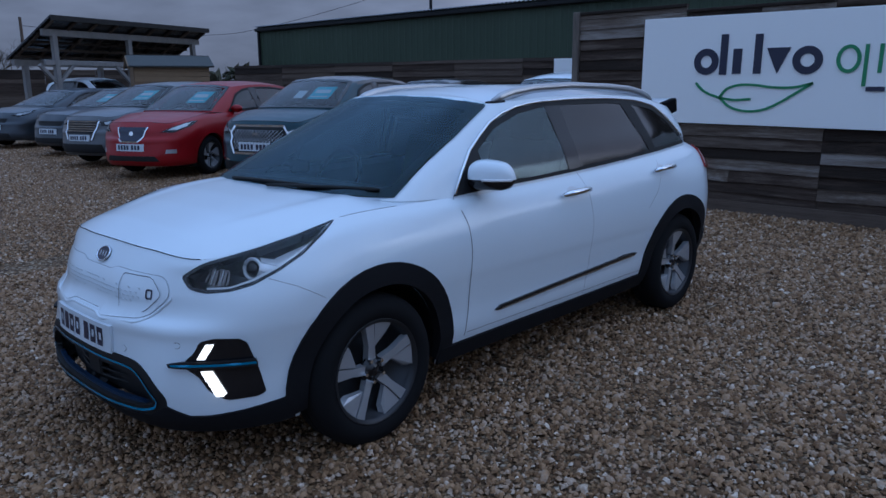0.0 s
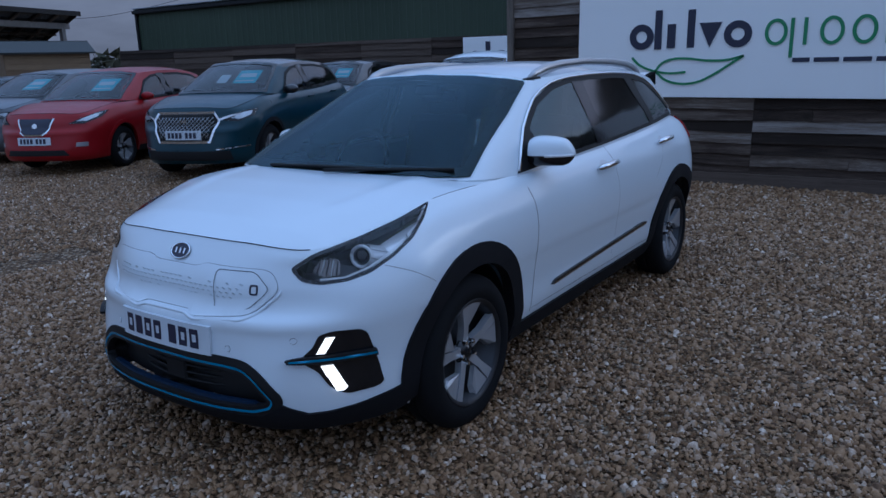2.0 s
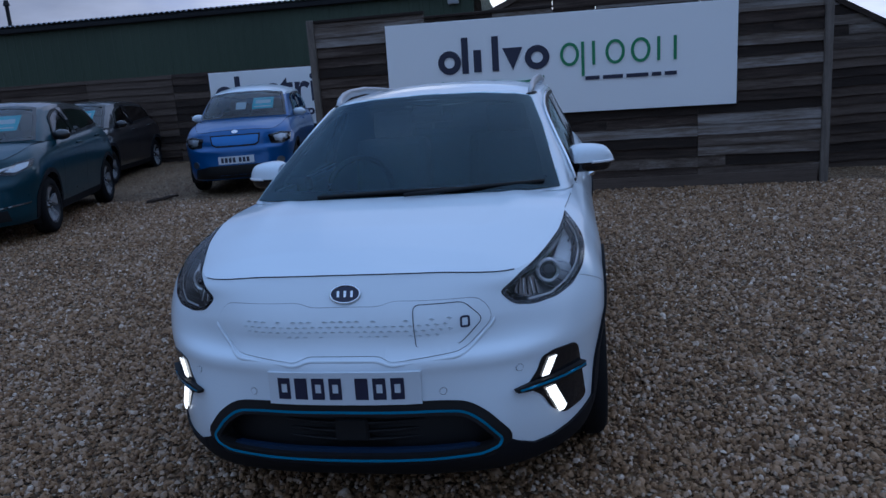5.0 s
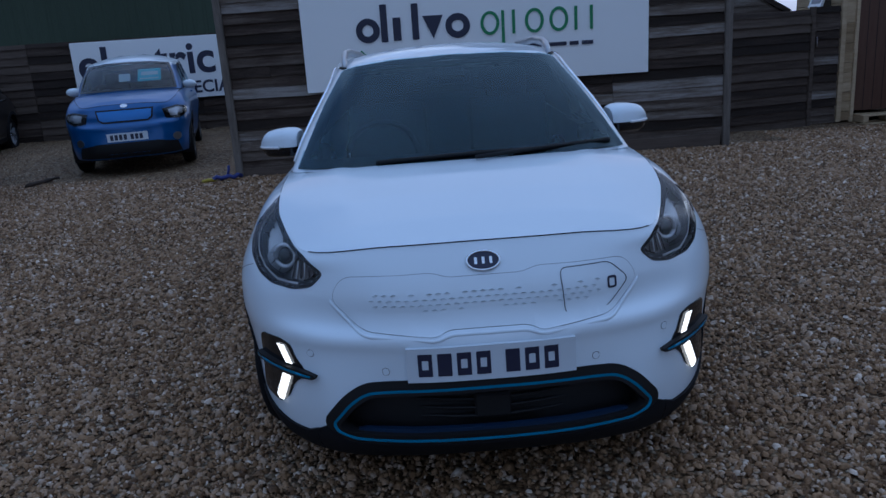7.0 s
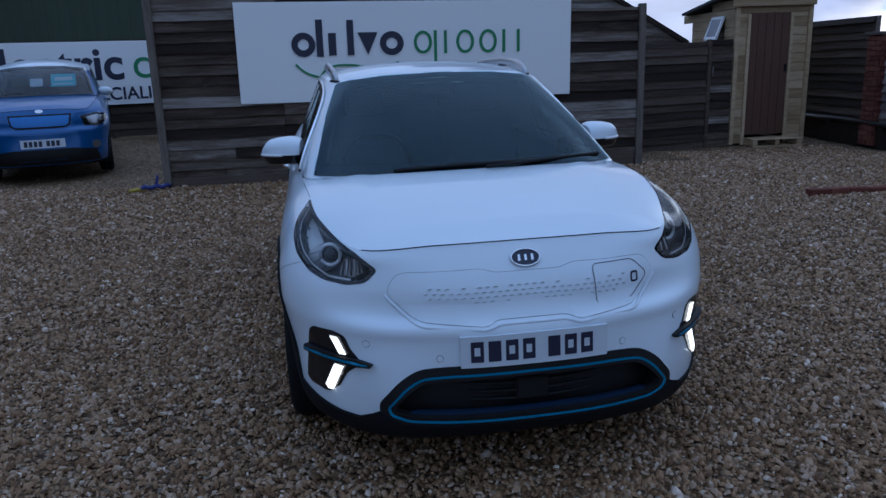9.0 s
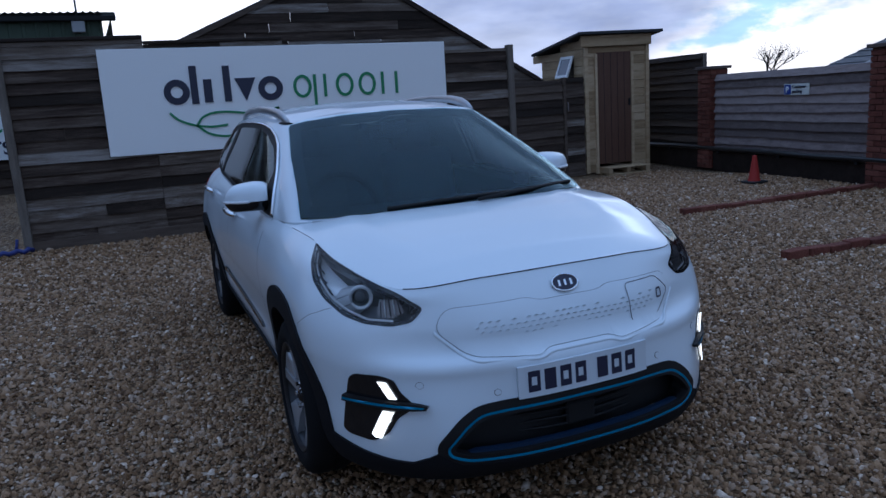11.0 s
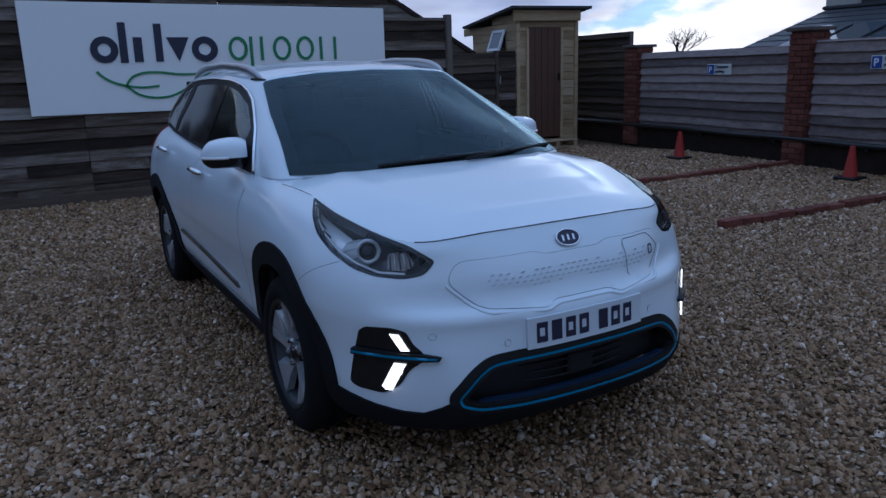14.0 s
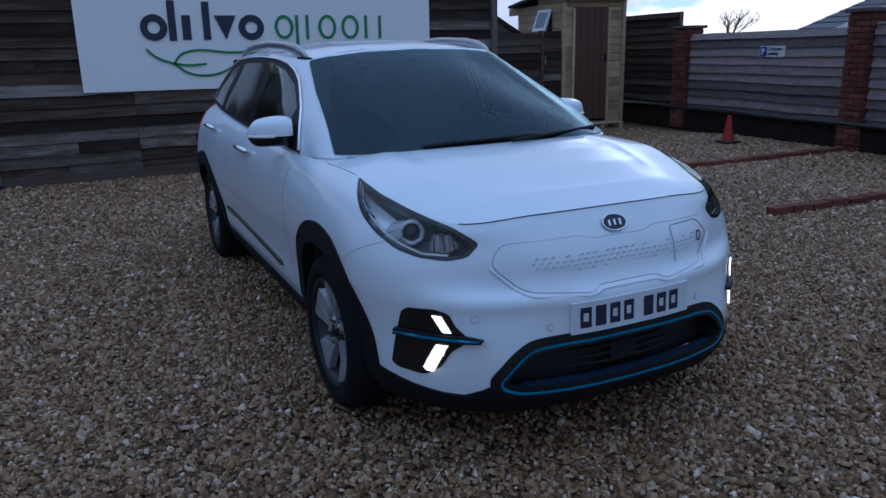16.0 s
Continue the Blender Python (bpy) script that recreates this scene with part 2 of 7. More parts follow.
def gravel_mat():
    """Packed gravel: cells of many tones, worn and damp patches, shade painted between cells, relief."""
    m, t, b = base_mat("gravel_ground")
    L = t.links.new
    co = t.nodes.new("ShaderNodeTexCoord")
    vo = t.nodes.new("ShaderNodeTexVoronoi")
    vo.inputs["Scale"].default_value = 46
    wob = t.nodes.new("ShaderNodeTexNoise")
    wob.inputs["Scale"].default_value = 30
    L(co.outputs["Object"], vo.inputs["Vector"])
    L(co.outputs["Object"], wob.inputs["Vector"])
    sep = t.nodes.new("ShaderNodeSeparateColor")
    L(vo.outputs["Color"], sep.inputs[0])
    ramp = t.nodes.new("ShaderNodeValToRGB")
    el = ramp.color_ramp.elements
    el[0].position, el[0].color = 0.0, (0.055, 0.028, 0.012, 1)
    el[1].position, el[1].color = 1.0, (0.50, 0.41, 0.31, 1)
    for q, c in ((.30, (.125, .067, .029)), (.60, (.225, .133, .066)), (.85, (.32, .222, .135))):
        el.new(q).color = (*c, 1)
    L(sep.outputs[0], ramp.inputs[0])
    big = t.nodes.new("ShaderNodeTexNoise")
    big.inputs["Scale"].default_value, big.inputs["Detail"].default_value = 0.55, 6
    L(co.outputs["Object"], big.inputs["Vector"])
    mr = t.nodes.new("ShaderNodeMapRange")
    mr.inputs["From Min"].default_value, mr.inputs["From Max"].default_value = .35, .65
    mr.inputs["To Min"].default_value, mr.inputs["To Max"].default_value = 1.1, 1.7
    L(big.outputs["Fac"], mr.inputs["Value"])
    # shade between the stones, put into the colour: darker away from cell centres
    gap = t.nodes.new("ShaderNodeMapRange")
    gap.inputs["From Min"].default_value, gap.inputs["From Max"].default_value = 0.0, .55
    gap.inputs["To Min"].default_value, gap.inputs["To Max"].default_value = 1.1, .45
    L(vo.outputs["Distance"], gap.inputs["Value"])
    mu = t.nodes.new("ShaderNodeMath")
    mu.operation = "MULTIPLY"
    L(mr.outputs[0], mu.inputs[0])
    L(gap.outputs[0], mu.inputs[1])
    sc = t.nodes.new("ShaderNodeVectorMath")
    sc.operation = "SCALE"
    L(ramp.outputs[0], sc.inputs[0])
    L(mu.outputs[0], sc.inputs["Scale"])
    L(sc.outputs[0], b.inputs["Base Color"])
    b.inputs["Roughness"].default_value = .8
    b.inputs["Specular IOR Level"].default_value = .25
    bp = t.nodes.new("ShaderNodeBump")
    bp.inputs["Strength"].default_value, bp.inputs["Distance"].default_value = .9, .02
    bp.invert = True
    L(vo.outputs["Distance"], bp.inputs["Height"])
    L(bp.outputs[0], b.inputs["Normal"])
    return m


GRAVEL_BASE = gravel_mat()
STONE = mixed("gravel_stone", [(0.078, 0.038, 0.016), (0.185, 0.098, 0.043), (0.32, 0.188, 0.096), (0.37, 0.262, 0.182), (0.70, 0.58, 0.47)], 9, (1, 1, 1), 0.6, 0.2, 90, per="island", positions=[0.25, 0.42, 0.56, 0.68, 0.80], fine=0.3)
SIGNWHITE = plain("sign_white", (0.85, 0.86, 0.86), 0.35)
NAVY = plain("sign_navy", (0.016, 0.018, 0.045), 0.4)
SIGNGREEN = plain("sign_green", (0.02, 0.22, 0.085), 0.4)
BLACK = plain("black_plastic", (0.008, 0.008, 0.009), 0.6, spec=0.3)
GLOSSBLACK = plain("gloss_black", (0.008, 0.008, 0.010), 0.12)
TRIMGREY = plain("cladding_plastic", (0.0085, 0.0085, 0.0105), 0.75, spec=0.16)
RUBBER = plain("tyre_rubber", (0.008, 0.008, 0.009), 0.85, spec=0.14)
CHROME = plain("chrome", (0.75, 0.77, 0.80), 0.10, 1.0)
SATIN = plain("satin_rail", (0.42, 0.43, 0.45), 0.32, 1.0)
ALLOY = plain("machined_alloy", (0.36, 0.37, 0.39), 0.30, 0.40, 0.3)
ALLOYDARK = plain("dark_alloy", (0.035, 0.036, 0.04), 0.4, 0.6)
WHITEPAINT = plain("white_pearl_paint", (0.665, 0.735, 0.795), 0.32, 0.0, 0.75, coat_rough=0.06)
PLATEWHITE = plain("plate_white", (0.58, 0.63, 0.68), 0.4)
BLUETRIM = plain("blue_accent", (0.0, 0.20, 0.36), 0.25, 0.3, 0.5)
SEAM = plain("shut_line", (0.01, 0.01, 0.012), 0.8)
CABIN = mixed("cabin_trim", [(0.045, 0.050, 0.054), (0.075, 0.081, 0.087)], 12, (1, 1, 1), 0.8, 0.1, 50)
HEADCLOTH = mixed("headliner_cloth", [(0.24, 0.25, 0.26), (0.30, 0.31, 0.32)], 12, (1, 1, 1), 0.9, 0.1, 60)
LAMPWHITE = plain("running_light", (0.9, 0.9, 0.9), 0.3, 0, 0, (1.0, 0.97, 0.92), 3.2)
LAMPGREY = plain("lamp_reflector", (0.82, 0.83, 0.85), 0.22, 0.30)
LAMPDARK = plain("lamp_housing", (0.038, 0.040, 0.045), 0.35, 0.1)
REDLENS = plain("red_lens", (0.25, 0.008, 0.008), 0.15)
GLASS_WS = glass("tinted_glass", (0.55, 0.68, 0.70), 0.0, 1.45, (0.51, 0.70, 0.80))
GLASS_DARK = glass("privacy_glass", (0.12, 0.125, 0.14), 0.10, 1.62)
GLASS_CLEAR = glass("clear_lens", (0.97, 0.98, 0.99), 0.0, 1.22)
CARD = plain("price_card_blue", (0.05, 0.62, 0.70), 0.5)
CARDTEXT = plain("price_card_white", (0.75, 0.78, 0.8), 0.5)
ORANGE = plain("cone_orange", (0.30, 0.016, 0.010), 0.7)
DARKBROWN = mixed("brown_door", [(0.085, 0.040, 0.025), (0.125, 0.064, 0.042)], 4, (6, 6, 0.8), 0.6, 0.15, 30)
SLATE = mixed("roof_slate", [(0.045, 0.048, 0.055), (0.085, 0.088, 0.10)], 6, (1, 1, 1), 0.6, 0.3, 40, per="object")
RENDERWALL = mixed("cream_render", [(0.38, 0.35, 0.32), (0.46, 0.43, 0.39)], 5, (1, 1, 1), 0.9, 0.15, 60)


# ---------------- mesh helpers ----------------
def mesh_ob(name, verts, faces, mat, parent=None, label="", smooth=False):
    me = bpy.data.meshes.new(name)
    me.from_pydata([tuple(v) for v in verts], [], [tuple(f) for f in faces])
    me.materials.append(mat)
    if smooth:
        me.polygons.foreach_set("use_smooth", [True] * len(me.polygons))
    me.update()
    ob = new(name, me)
    if parent:
        ob.parent = parent
    if label:
        ob["label"] = label
    return ob


def part(name, bm, mat, parent=None, label="", smooth=False, fix=True):
    """Links a bmesh as one mesh object under a thing or part."""
    if fix:
        bmesh.ops.recalc_face_normals(bm, faces=bm.faces[:])
    me = bpy.data.meshes.new(name)
    bm.to_mesh(me)
    bm.free()
    me.materials.append(mat)
    if smooth:
        me.polygons.foreach_set("use_smooth", [True] * len(me.polygons))
    ob = new(name, me)
    if parent:
        ob.parent = parent
    if label:
        ob["label"] = label
    return ob


def add_box(bm, size, m=Matrix.Identity(4), bevel=0.0, seg=1):
    r = bmesh.ops.create_cube(bm, size=1.0, matrix=m @ Matrix.Diagonal((*size, 1)))
    if bevel:
        edges = list({e for v in r["verts"] for e in v.link_edges})
        bmesh.ops.bevel(bm, geom=edges, offset=bevel, segments=seg, affect="EDGES", profile=0.6)


def box(name, size, at, mat, parent=None, label="", bevel=0.0, rot=(0, 0, 0), seg=1):
    bm = bmesh.new()
    add_box(bm, size, pose(*at, *rot), bevel, seg)
    return part(name, bm, mat, parent, label)


def add_cyl(bm, r1, r2, h, m=Matrix.Identity(4), n=20, caps=True):
    bmesh.ops.create_cone(bm, cap_ends=caps, segments=n, radius1=r1, radius2=r2, depth=h, matrix=m)


def cyl(name, r1, r2, h, at, mat, parent=None, label="", rot=(0, 0, 0), n=20):
    bm = bmesh.new()
    add_cyl(bm, r1, r2, h, pose(*at, *rot), n)
    return part(name, bm, mat, parent, label, smooth=False)


def tube(name, pts, radius, mat, parent=None, label="", n=8, closed=False, flat=1.0):
    """A tube along a list of points."""
    P = [Vector(p) for p in pts]
    k = len(P)
    verts, faces = [], []
    for i, p in enumerate(P):
        a = P[(i - 1) % k] if (closed or i) else P[0]
        b = P[(i + 1) % k] if (closed or i < k - 1) else P[-1]
        d = (b - a).normalized()
        up = Vector((0, 0, 1)) if abs(d.z) < 0.9 else Vector((0, 1, 0))
        s = d.cross(up).normalized()
        u = s.cross(d)
        r = radius[i] if isinstance(radius, (list, tuple)) else radius
        for j in range(n):
            q = 2 * math.pi * j / n
            verts.append(p + s * (r * math.cos(q)) + u * (r * flat * math.sin(q)))
    rings = k if closed else k - 1
    for i in range(rings):
        for j in range(n):
            faces.append((i * n + j, i * n + (j + 1) % n, ((i + 1) % k) * n + (j + 1) % n, ((i + 1) % k) * n + j))
    if not closed:
        faces.append(tuple(range(n))[::-1])
        faces.append(tuple((k - 1) * n + j for j in range(n)))
    return mesh_ob(name, verts, faces, mat, parent, label, smooth=True)


def plate_of(name, outline, thick, m, mat, parent=None, label="", bevel=0.0):
    """A flat plate: a 2D outline in the local xy plane, pulled up by thick, at the pose m."""
    bm = bmesh.new()
    vs = [bm.verts.new((x, y, 0)) for x, y in outline]
    f = bm.faces.new(vs)
    r = bmesh.ops.extrude_face_region(bm, geom=[f])
    bmesh.ops.translate(bm, vec=(0, 0, thick), verts=[v for v in r["geom"] if isinstance(v, bmesh.types.BMVert)])
    if bevel:
        bmesh.ops.bevel(bm, geom=bm.edges[:], offset=bevel, segments=1, affect="EDGES")
    bm.transform(m)
    return part(name, bm, mat, parent, label)


def writing(name, text, size, m, mat, parent=None, label="", spread=1.0, bold=0.0):
    """Words in the built-in font, as a flat mesh at the pose m."""
    cu = bpy.data.curves.new(name, "FONT")
    cu.body, cu.size, cu.extrude, cu.offset = text, size, 0.003, bold
    cu.space_character = spread
    tmp = bpy.data.objects.new(name, cu)
    scene.collection.objects.link(tmp)
    dg = bpy.context.evaluated_depsgraph_get()
    me = bpy.data.meshes.new_from_object(tmp.evaluated_get(dg))
    bpy.data.objects.remove(tmp)
    me.transform(m)
    me.materials.clear()
    me.materials.append(mat)
    ob = new(name, me)
    if parent:
        ob.parent = parent
    if label:
        ob["label"] = label
    return ob


def thing(name, at=(0, 0, 0), rz=0, label="", category="", group="", kind=""):
    e = new(name)
    e.matrix_world = pose(*at, 0, 0, rz)
    return tagged(e, label, category, group, kind)


def step01(v, a, b):
    q = min(1.0, max(0.0, (v - a) / (b - a)))
    return q * q * (3 - 2 * q)


def ground_z(x, y):
    """The yard is flat under the car and rises a little towards the back."""
    s = step01(y, 4.2, 9.0) + 1.1 * step01(y, 8.5, 14.0)
    side = 0.055 - 0.010 * (max(-13.0, min(0.5, x)) + 2.5)
    left = 0.06 * step01(-x, 5.0, 9.0) * (1 - step01(y, 6.0, 9.0))
    dip = .075 * step01(y, 7.4, 9.2) * step01(x, .6, 2.4)
    return min(0.34, s * side) + left - dip


# ---------------- vehicles: lofted shells and fitted panels ----------------
from mathutils.bvhtree import BVHTree
from mathutils import geometry


def hermite(ts, P, t):
    """Smooth interpolation of the points P at parameters ts."""
    ts, P, t = np.asarray(ts, float), np.asarray(P, float), np.asarray(t, float)
    d = np.diff(ts)
    s = np.diff(P, axis=0) / d[:, None]
    m = np.empty_like(P)
    m[0], m[-1] = s[0], s[-1]
    m[1:-1] = (s[:-1] * d[1:, None] + s[1:] * d[:-1, None]) / (d[:-1] + d[1:])[:, None]
    i = np.clip(np.searchsorted(ts, t, side="right") - 1, 0, len(ts) - 2)
    h = d[i]
    q = ((t - ts[i]) / h)[:, None]
    h = h[:, None]
    return (2 * q**3 - 3 * q**2 + 1) * P[i] + (q**3 - 2 * q**2 + q) * h * m[i] + (-2 * q**3 + 3 * q**2) * P[i + 1] + (q**3 - q**2) * h * m[i + 1]


def ring_curve(P, n, ts=None):
    """A half outline from the front middle (x = 0) to the rear middle, smooth across both ends."""
    P = np.asarray(P, float)
    if ts is None:
        ts = np.concatenate([[0], np.cumsum(np.linalg.norm(np.diff(P, axis=0), axis=1))])
    flip = np.array([-1, 1, 1])
    Q = np.vstack([P[1] * flip, P, P[-2] * flip])
    tq = np.concatenate([[-ts[1]], ts, [2 * ts[-1] - ts[-2]]])
    return hermite(tq, Q, np.linspace(0, ts[-1], n))


def shell_grid(rows, nu, nv):
    rows = np.asarray(rows, float)
    d = np.linalg.norm(np.diff(rows, axis=1), axis=2).mean(axis=0)
    ts = np.concatenate([[0], np.cumsum(d)])
    R = np.stack([ring_curve(r, nu, ts) for r in rows])
    dv = np.linalg.norm(np.diff(R, axis=0), axis=2).mean(axis=1)
    tv = np.concatenate([[0], np.cumsum(dv)])
    flat = R.reshape(len(rows), -1)
    return hermite(tv, flat, np.linspace(0, tv[-1], nv)).reshape(nv, nu, 3)


def mirrored_mesh(G):
    """Vertices and quads of a half grid and its mirror image."""
    left = G[:, :0:-1] * np.array([-1, 1, 1])
    F = np.concatenate([left, G], axis=1)
    nv, nu = F.shape[:2]
    verts = F.reshape(-1, 3)
    faces = [(j * nu + i, j * nu + i + 1, (j + 1) * nu + i + 1, (j + 1) * nu + i) for j in range(nv - 1) for i in range(nu - 1)]
    return verts, faces


def lid_grid(edge, zmid, n, m, power=2.2, crease=None):
    """A crowned top between an outline (x, y, z with y rising) and its mirror image; zmid(y) is its middle line."""
    ys = np.concatenate([np.linspace(0, 1, n) ** 1.7])
    y = edge[0, 1] + (edge[-1, 1] - edge[0, 1]) * ys
    ex, ez = np.interp(y, edge[:, 1], edge[:, 0]), np.interp(y, edge[:, 1], edge[:, 2])
    G = np.zeros((n, m, 3))
    for k in range(m):
        t = k / (m - 1)
        G[:, k, 0], G[:, k, 1] = ex * t, y
        zc = np.maximum(np.array([zmid(v) for v in y]), ez)
        G[:, k, 2] = ez + (zc - ez) * (1 - t**power)
        if crease:
            G[:, k, 2] += [crease(ex[i] * t, y[i]) for i in range(n)]
    return G


def in_poly(x, y, poly):
    c = False
    for (x1, y1), (x2, y2) in zip(poly, poly[1:] + poly[:1]):
        if (y1 > y) != (y2 > y) and x < (x2 - x1) * (y - y1) / (y2 - y1) + x1:
            c = not c
    return c


class Skin:
    """The outer surface of a vehicle, on which panels are fitted."""

    def __init__(self):
        self.verts, self.faces = [], []

    def add(self, verts, faces):
        k = len(self.verts)
        self.verts += [tuple(v) for v in verts]
        self.faces += [tuple(i + k for i in f) for f in faces]

    def done(self):
        self.tree = BVHTree.FromPolygons(self.verts, self.faces)

    def drop(self, p, way, off):
        """Where the ray through p along way first meets the skin, lifted by off."""
        way = Vector(way).normalized()
        start = Vector(p) - way * 8.0
        hit, nrm, _, _ = self.tree.ray_cast(start, way)
        if hit is None:
            hit, nrm, _, _ = self.tree.find_nearest(Vector(p))
        if nrm.dot(way) > 0:
            nrm = -nrm
        return hit + nrm * off


def densify(poly, step):
    out = []
    for a, b in zip(poly, poly[1:] + poly[:1]):
        a, b = Vector(a), Vector(b)
        n = max(1, int((b - a).length / step))
        out += [a.lerp(b, i / n) for i in range(n)]
    return out


def rounded(poly, r, seg=4):
    """The outline with its corners rounded."""
    out = []
    k = len(poly)
    for i in range(k):
        p, a, b = Vector(poly[i]), Vector(poly[i - 1]), Vector(poly[(i + 1) % k])
        da, db = (a - p), (b - p)
        q = min(r, da.length * 0.45, db.length * 0.45)
        s, e = p + da.normalized() * q, p + db.normalized() * q
        for j in range(seg + 1):
            t = j / seg
            out.append(tuple(s.lerp(p, t).lerp(p.lerp(e, t), t)))
    return out


def panel(name, skin, outline, way, off, mat, parent, label="", hole=None, step=0.03, rim=0.012, mirror=False, smooth=True):
    """A panel that follows the skin: outline (3D points, or pairs in the plane seen along way), with a hole if given."""
    way = Vector(way).normalized()
    up = Vector((0, 0, 1)) if abs(way.z) < 0.9 else Vector((0, -1, 0))
    e1 = up.cross(way).normalized()
    e2 = way.cross(e1).normalized()

    def flat(poly):
        return [Vector((Vector(p).dot(e1), Vector(p).dot(e2))) for p in poly]

    outer = densify(flat(outline), step)
    inner = densify(flat(hole), step) if hole else []
    xs, ys = [p.x for p in outer], [p.y for p in outer]
    op, ip = [tuple(p) for p in outer], [tuple(p) for p in inner]
    inside = []
    x = min(xs) + step / 2
    while x < max(xs):
        y = min(ys) + step / 2
        while y < max(ys):
            if in_poly(x, y, op) and not (ip and in_poly(x, y, ip)):
                if min((x - q[0]) ** 2 + (y - q[1]) ** 2 for q in op + ip) > (0.4 * step) ** 2:
                    inside.append(Vector((x, y)))
            y += step
        x += step
    pts = outer + inner + inside
    no, ni = len(outer), len(inner)
    edges = [(i, (i + 1) % no) for i in range(no)] + [(no + i, no + (i + 1) % ni) for i in range(ni)]
    v2, _, f2, _, _, _ = geometry.delaunay_2d_cdt(pts, edges, [], 0, 1e-5)
    faces = []
    for f in f2:
        c = sum((v2[i] for i in f), Vector((0, 0))) / len(f)
        if in_poly(c.x, c.y, op) and not (ip and in_poly(c.x, c.y, ip)):
            faces.append(f)
    verts = [skin.drop(e1 * v.x + e2 * v.y, way, off) for v in v2]
    bm = bmesh.new()
    bv = [bm.verts.new(v) for v in verts]
    for f in faces:
        try:
            bm.faces.new([bv[i] for i in f])
        except ValueError:
            pass
    for v in bm.verts[:]:
        if not v.link_faces:
            bm.verts.remove(v)
    bmesh.ops.recalc_face_normals(bm, faces=bm.faces[:])
    bm.normal_update()
    if sum((f.normal.dot(way) * f.calc_area() for f in bm.faces)) > 0:
        bmesh.ops.reverse_faces(bm, faces=bm.faces[:])
        bm.normal_update()
    if rim:
        edge = [e for e in bm.edges if len(e.link_faces) == 1]
        back = {v: -v.normal * rim for e in edge for v in e.verts}
        r = bmesh.ops.extrude_edge_only(bm, edges=edge)
        fresh = [v for v in r["geom"] if isinstance(v, bmesh.types.BMVert)]
        for v in fresh:
            mate = min((o for e in v.link_edges for o in e.verts if o is not v and o in back), key=lambda o: (o.co - v.co).length, default=None)
            if mate is not None:
                v.co = mate.co + back[mate]
    if mirror:
        bmesh.ops.scale(bm, vec=(-1, 1, 1), verts=bm.verts[:])
        bmesh.ops.reverse_faces(bm, faces=bm.faces[:])
    ob = part(name, bm, mat, parent, label, smooth=smooth, fix=False)
    if smooth and rim:
        me = ob.data
        me.set_sharp_from_angle(angle=radians(50))
    return ob


def pair(name, skin, outline, way, off, mat, parent, label="", **kw):
    a = panel(name, skin, outline, way, off, mat, parent, label, **kw)
    b = panel(name, skin, outline, way, off, mat, parent, label, mirror=True, **kw)
    return a, b


def seam(name, skin, pts, way, width, mat, parent, label="", off=0.0015, both=True, closed=False, step=0.03):
    """A narrow strip along a line on the skin (joints, accents)."""
    P = [Vector(p) for p in pts]
    if closed:
        P.append(P[0])
    line = []
    for a, b in zip(P, P[1:]):
        n = max(1, int((b - a).length / step))
        line += [a.lerp(b, i / n) for i in range(n)]
    line.append(P[-1])
    d = [skin.drop(p, way, off) for p in line]
    w = Vector(way).normalized()
    for s in ((1, -1) if both else (1,)):
        verts, faces = [], []
        for i, p in enumerate(d):
            t = (d[min(i + 1, len(d) - 1)] - d[max(i - 1, 0)]).normalized()
            n = t.cross(w).normalized() * (width / 2)
            for q in (p - n, p + n):
                verts.append((q.x * s, q.y, q.z))
        for i in range(len(d) - 1):
            faces.append((2 * i, 2 * i + 1, 2 * i + 3, 2 * i + 2))
        mesh_ob(name, verts, faces, mat, parent, label, smooth=True)


def lathe(name, prof, mat, parent=None, label="", n=40):
    """Turns a profile of (radius, x) about the x axis."""
    verts, faces = [], []
    k = len(prof)
    for i in range(n):
        a = 2 * math.pi * i / n
        for r, x in prof:
            verts.append((x, r * math.cos(a), r * math.sin(a)))
    for i in range(n):
        for j in range(k - 1):
            faces.append((i * k + j, i * k + j + 1, ((i + 1) % n) * k + j + 1, ((i + 1) % n) * k + j))
    return mesh_ob(name, verts, faces, mat, parent, label, smooth=True)


def sharp(ob, deg=35):
    ob.data.set_sharp_from_angle(angle=radians(deg))
    return ob


# ---------------- ground ----------------
def ground():
    xs = np.concatenate([np.linspace(-400, -30, 12)[:-1], np.linspace(-30, 12, 85), np.linspace(12, 400, 12)[1:]])
    ys = np.concatenate([np.linspace(-400, -8, 12)[:-1], np.linspace(-8, 20, 57), np.linspace(20, 400, 12)[1:]])
    verts = []
    for y in ys:
        for x in xs:
            z = ground_z(x, y) + .012 * noise.noise((x * .9, y * .9, 0)) * (1 if -30 < x < 12 and -8 < y < 20 else 0)
            verts.append((x, y, z - .012))
    n = len(xs)
    faces = [(j * n + i, j * n + i + 1, (j + 1) * n + i + 1, (j + 1) * n + i) for j in range(len(ys) - 1) for i in range(n - 1)]
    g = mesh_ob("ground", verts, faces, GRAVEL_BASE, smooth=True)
    tagged(g, "brown and grey gravel yard", "ground", kind="structure")


ground()


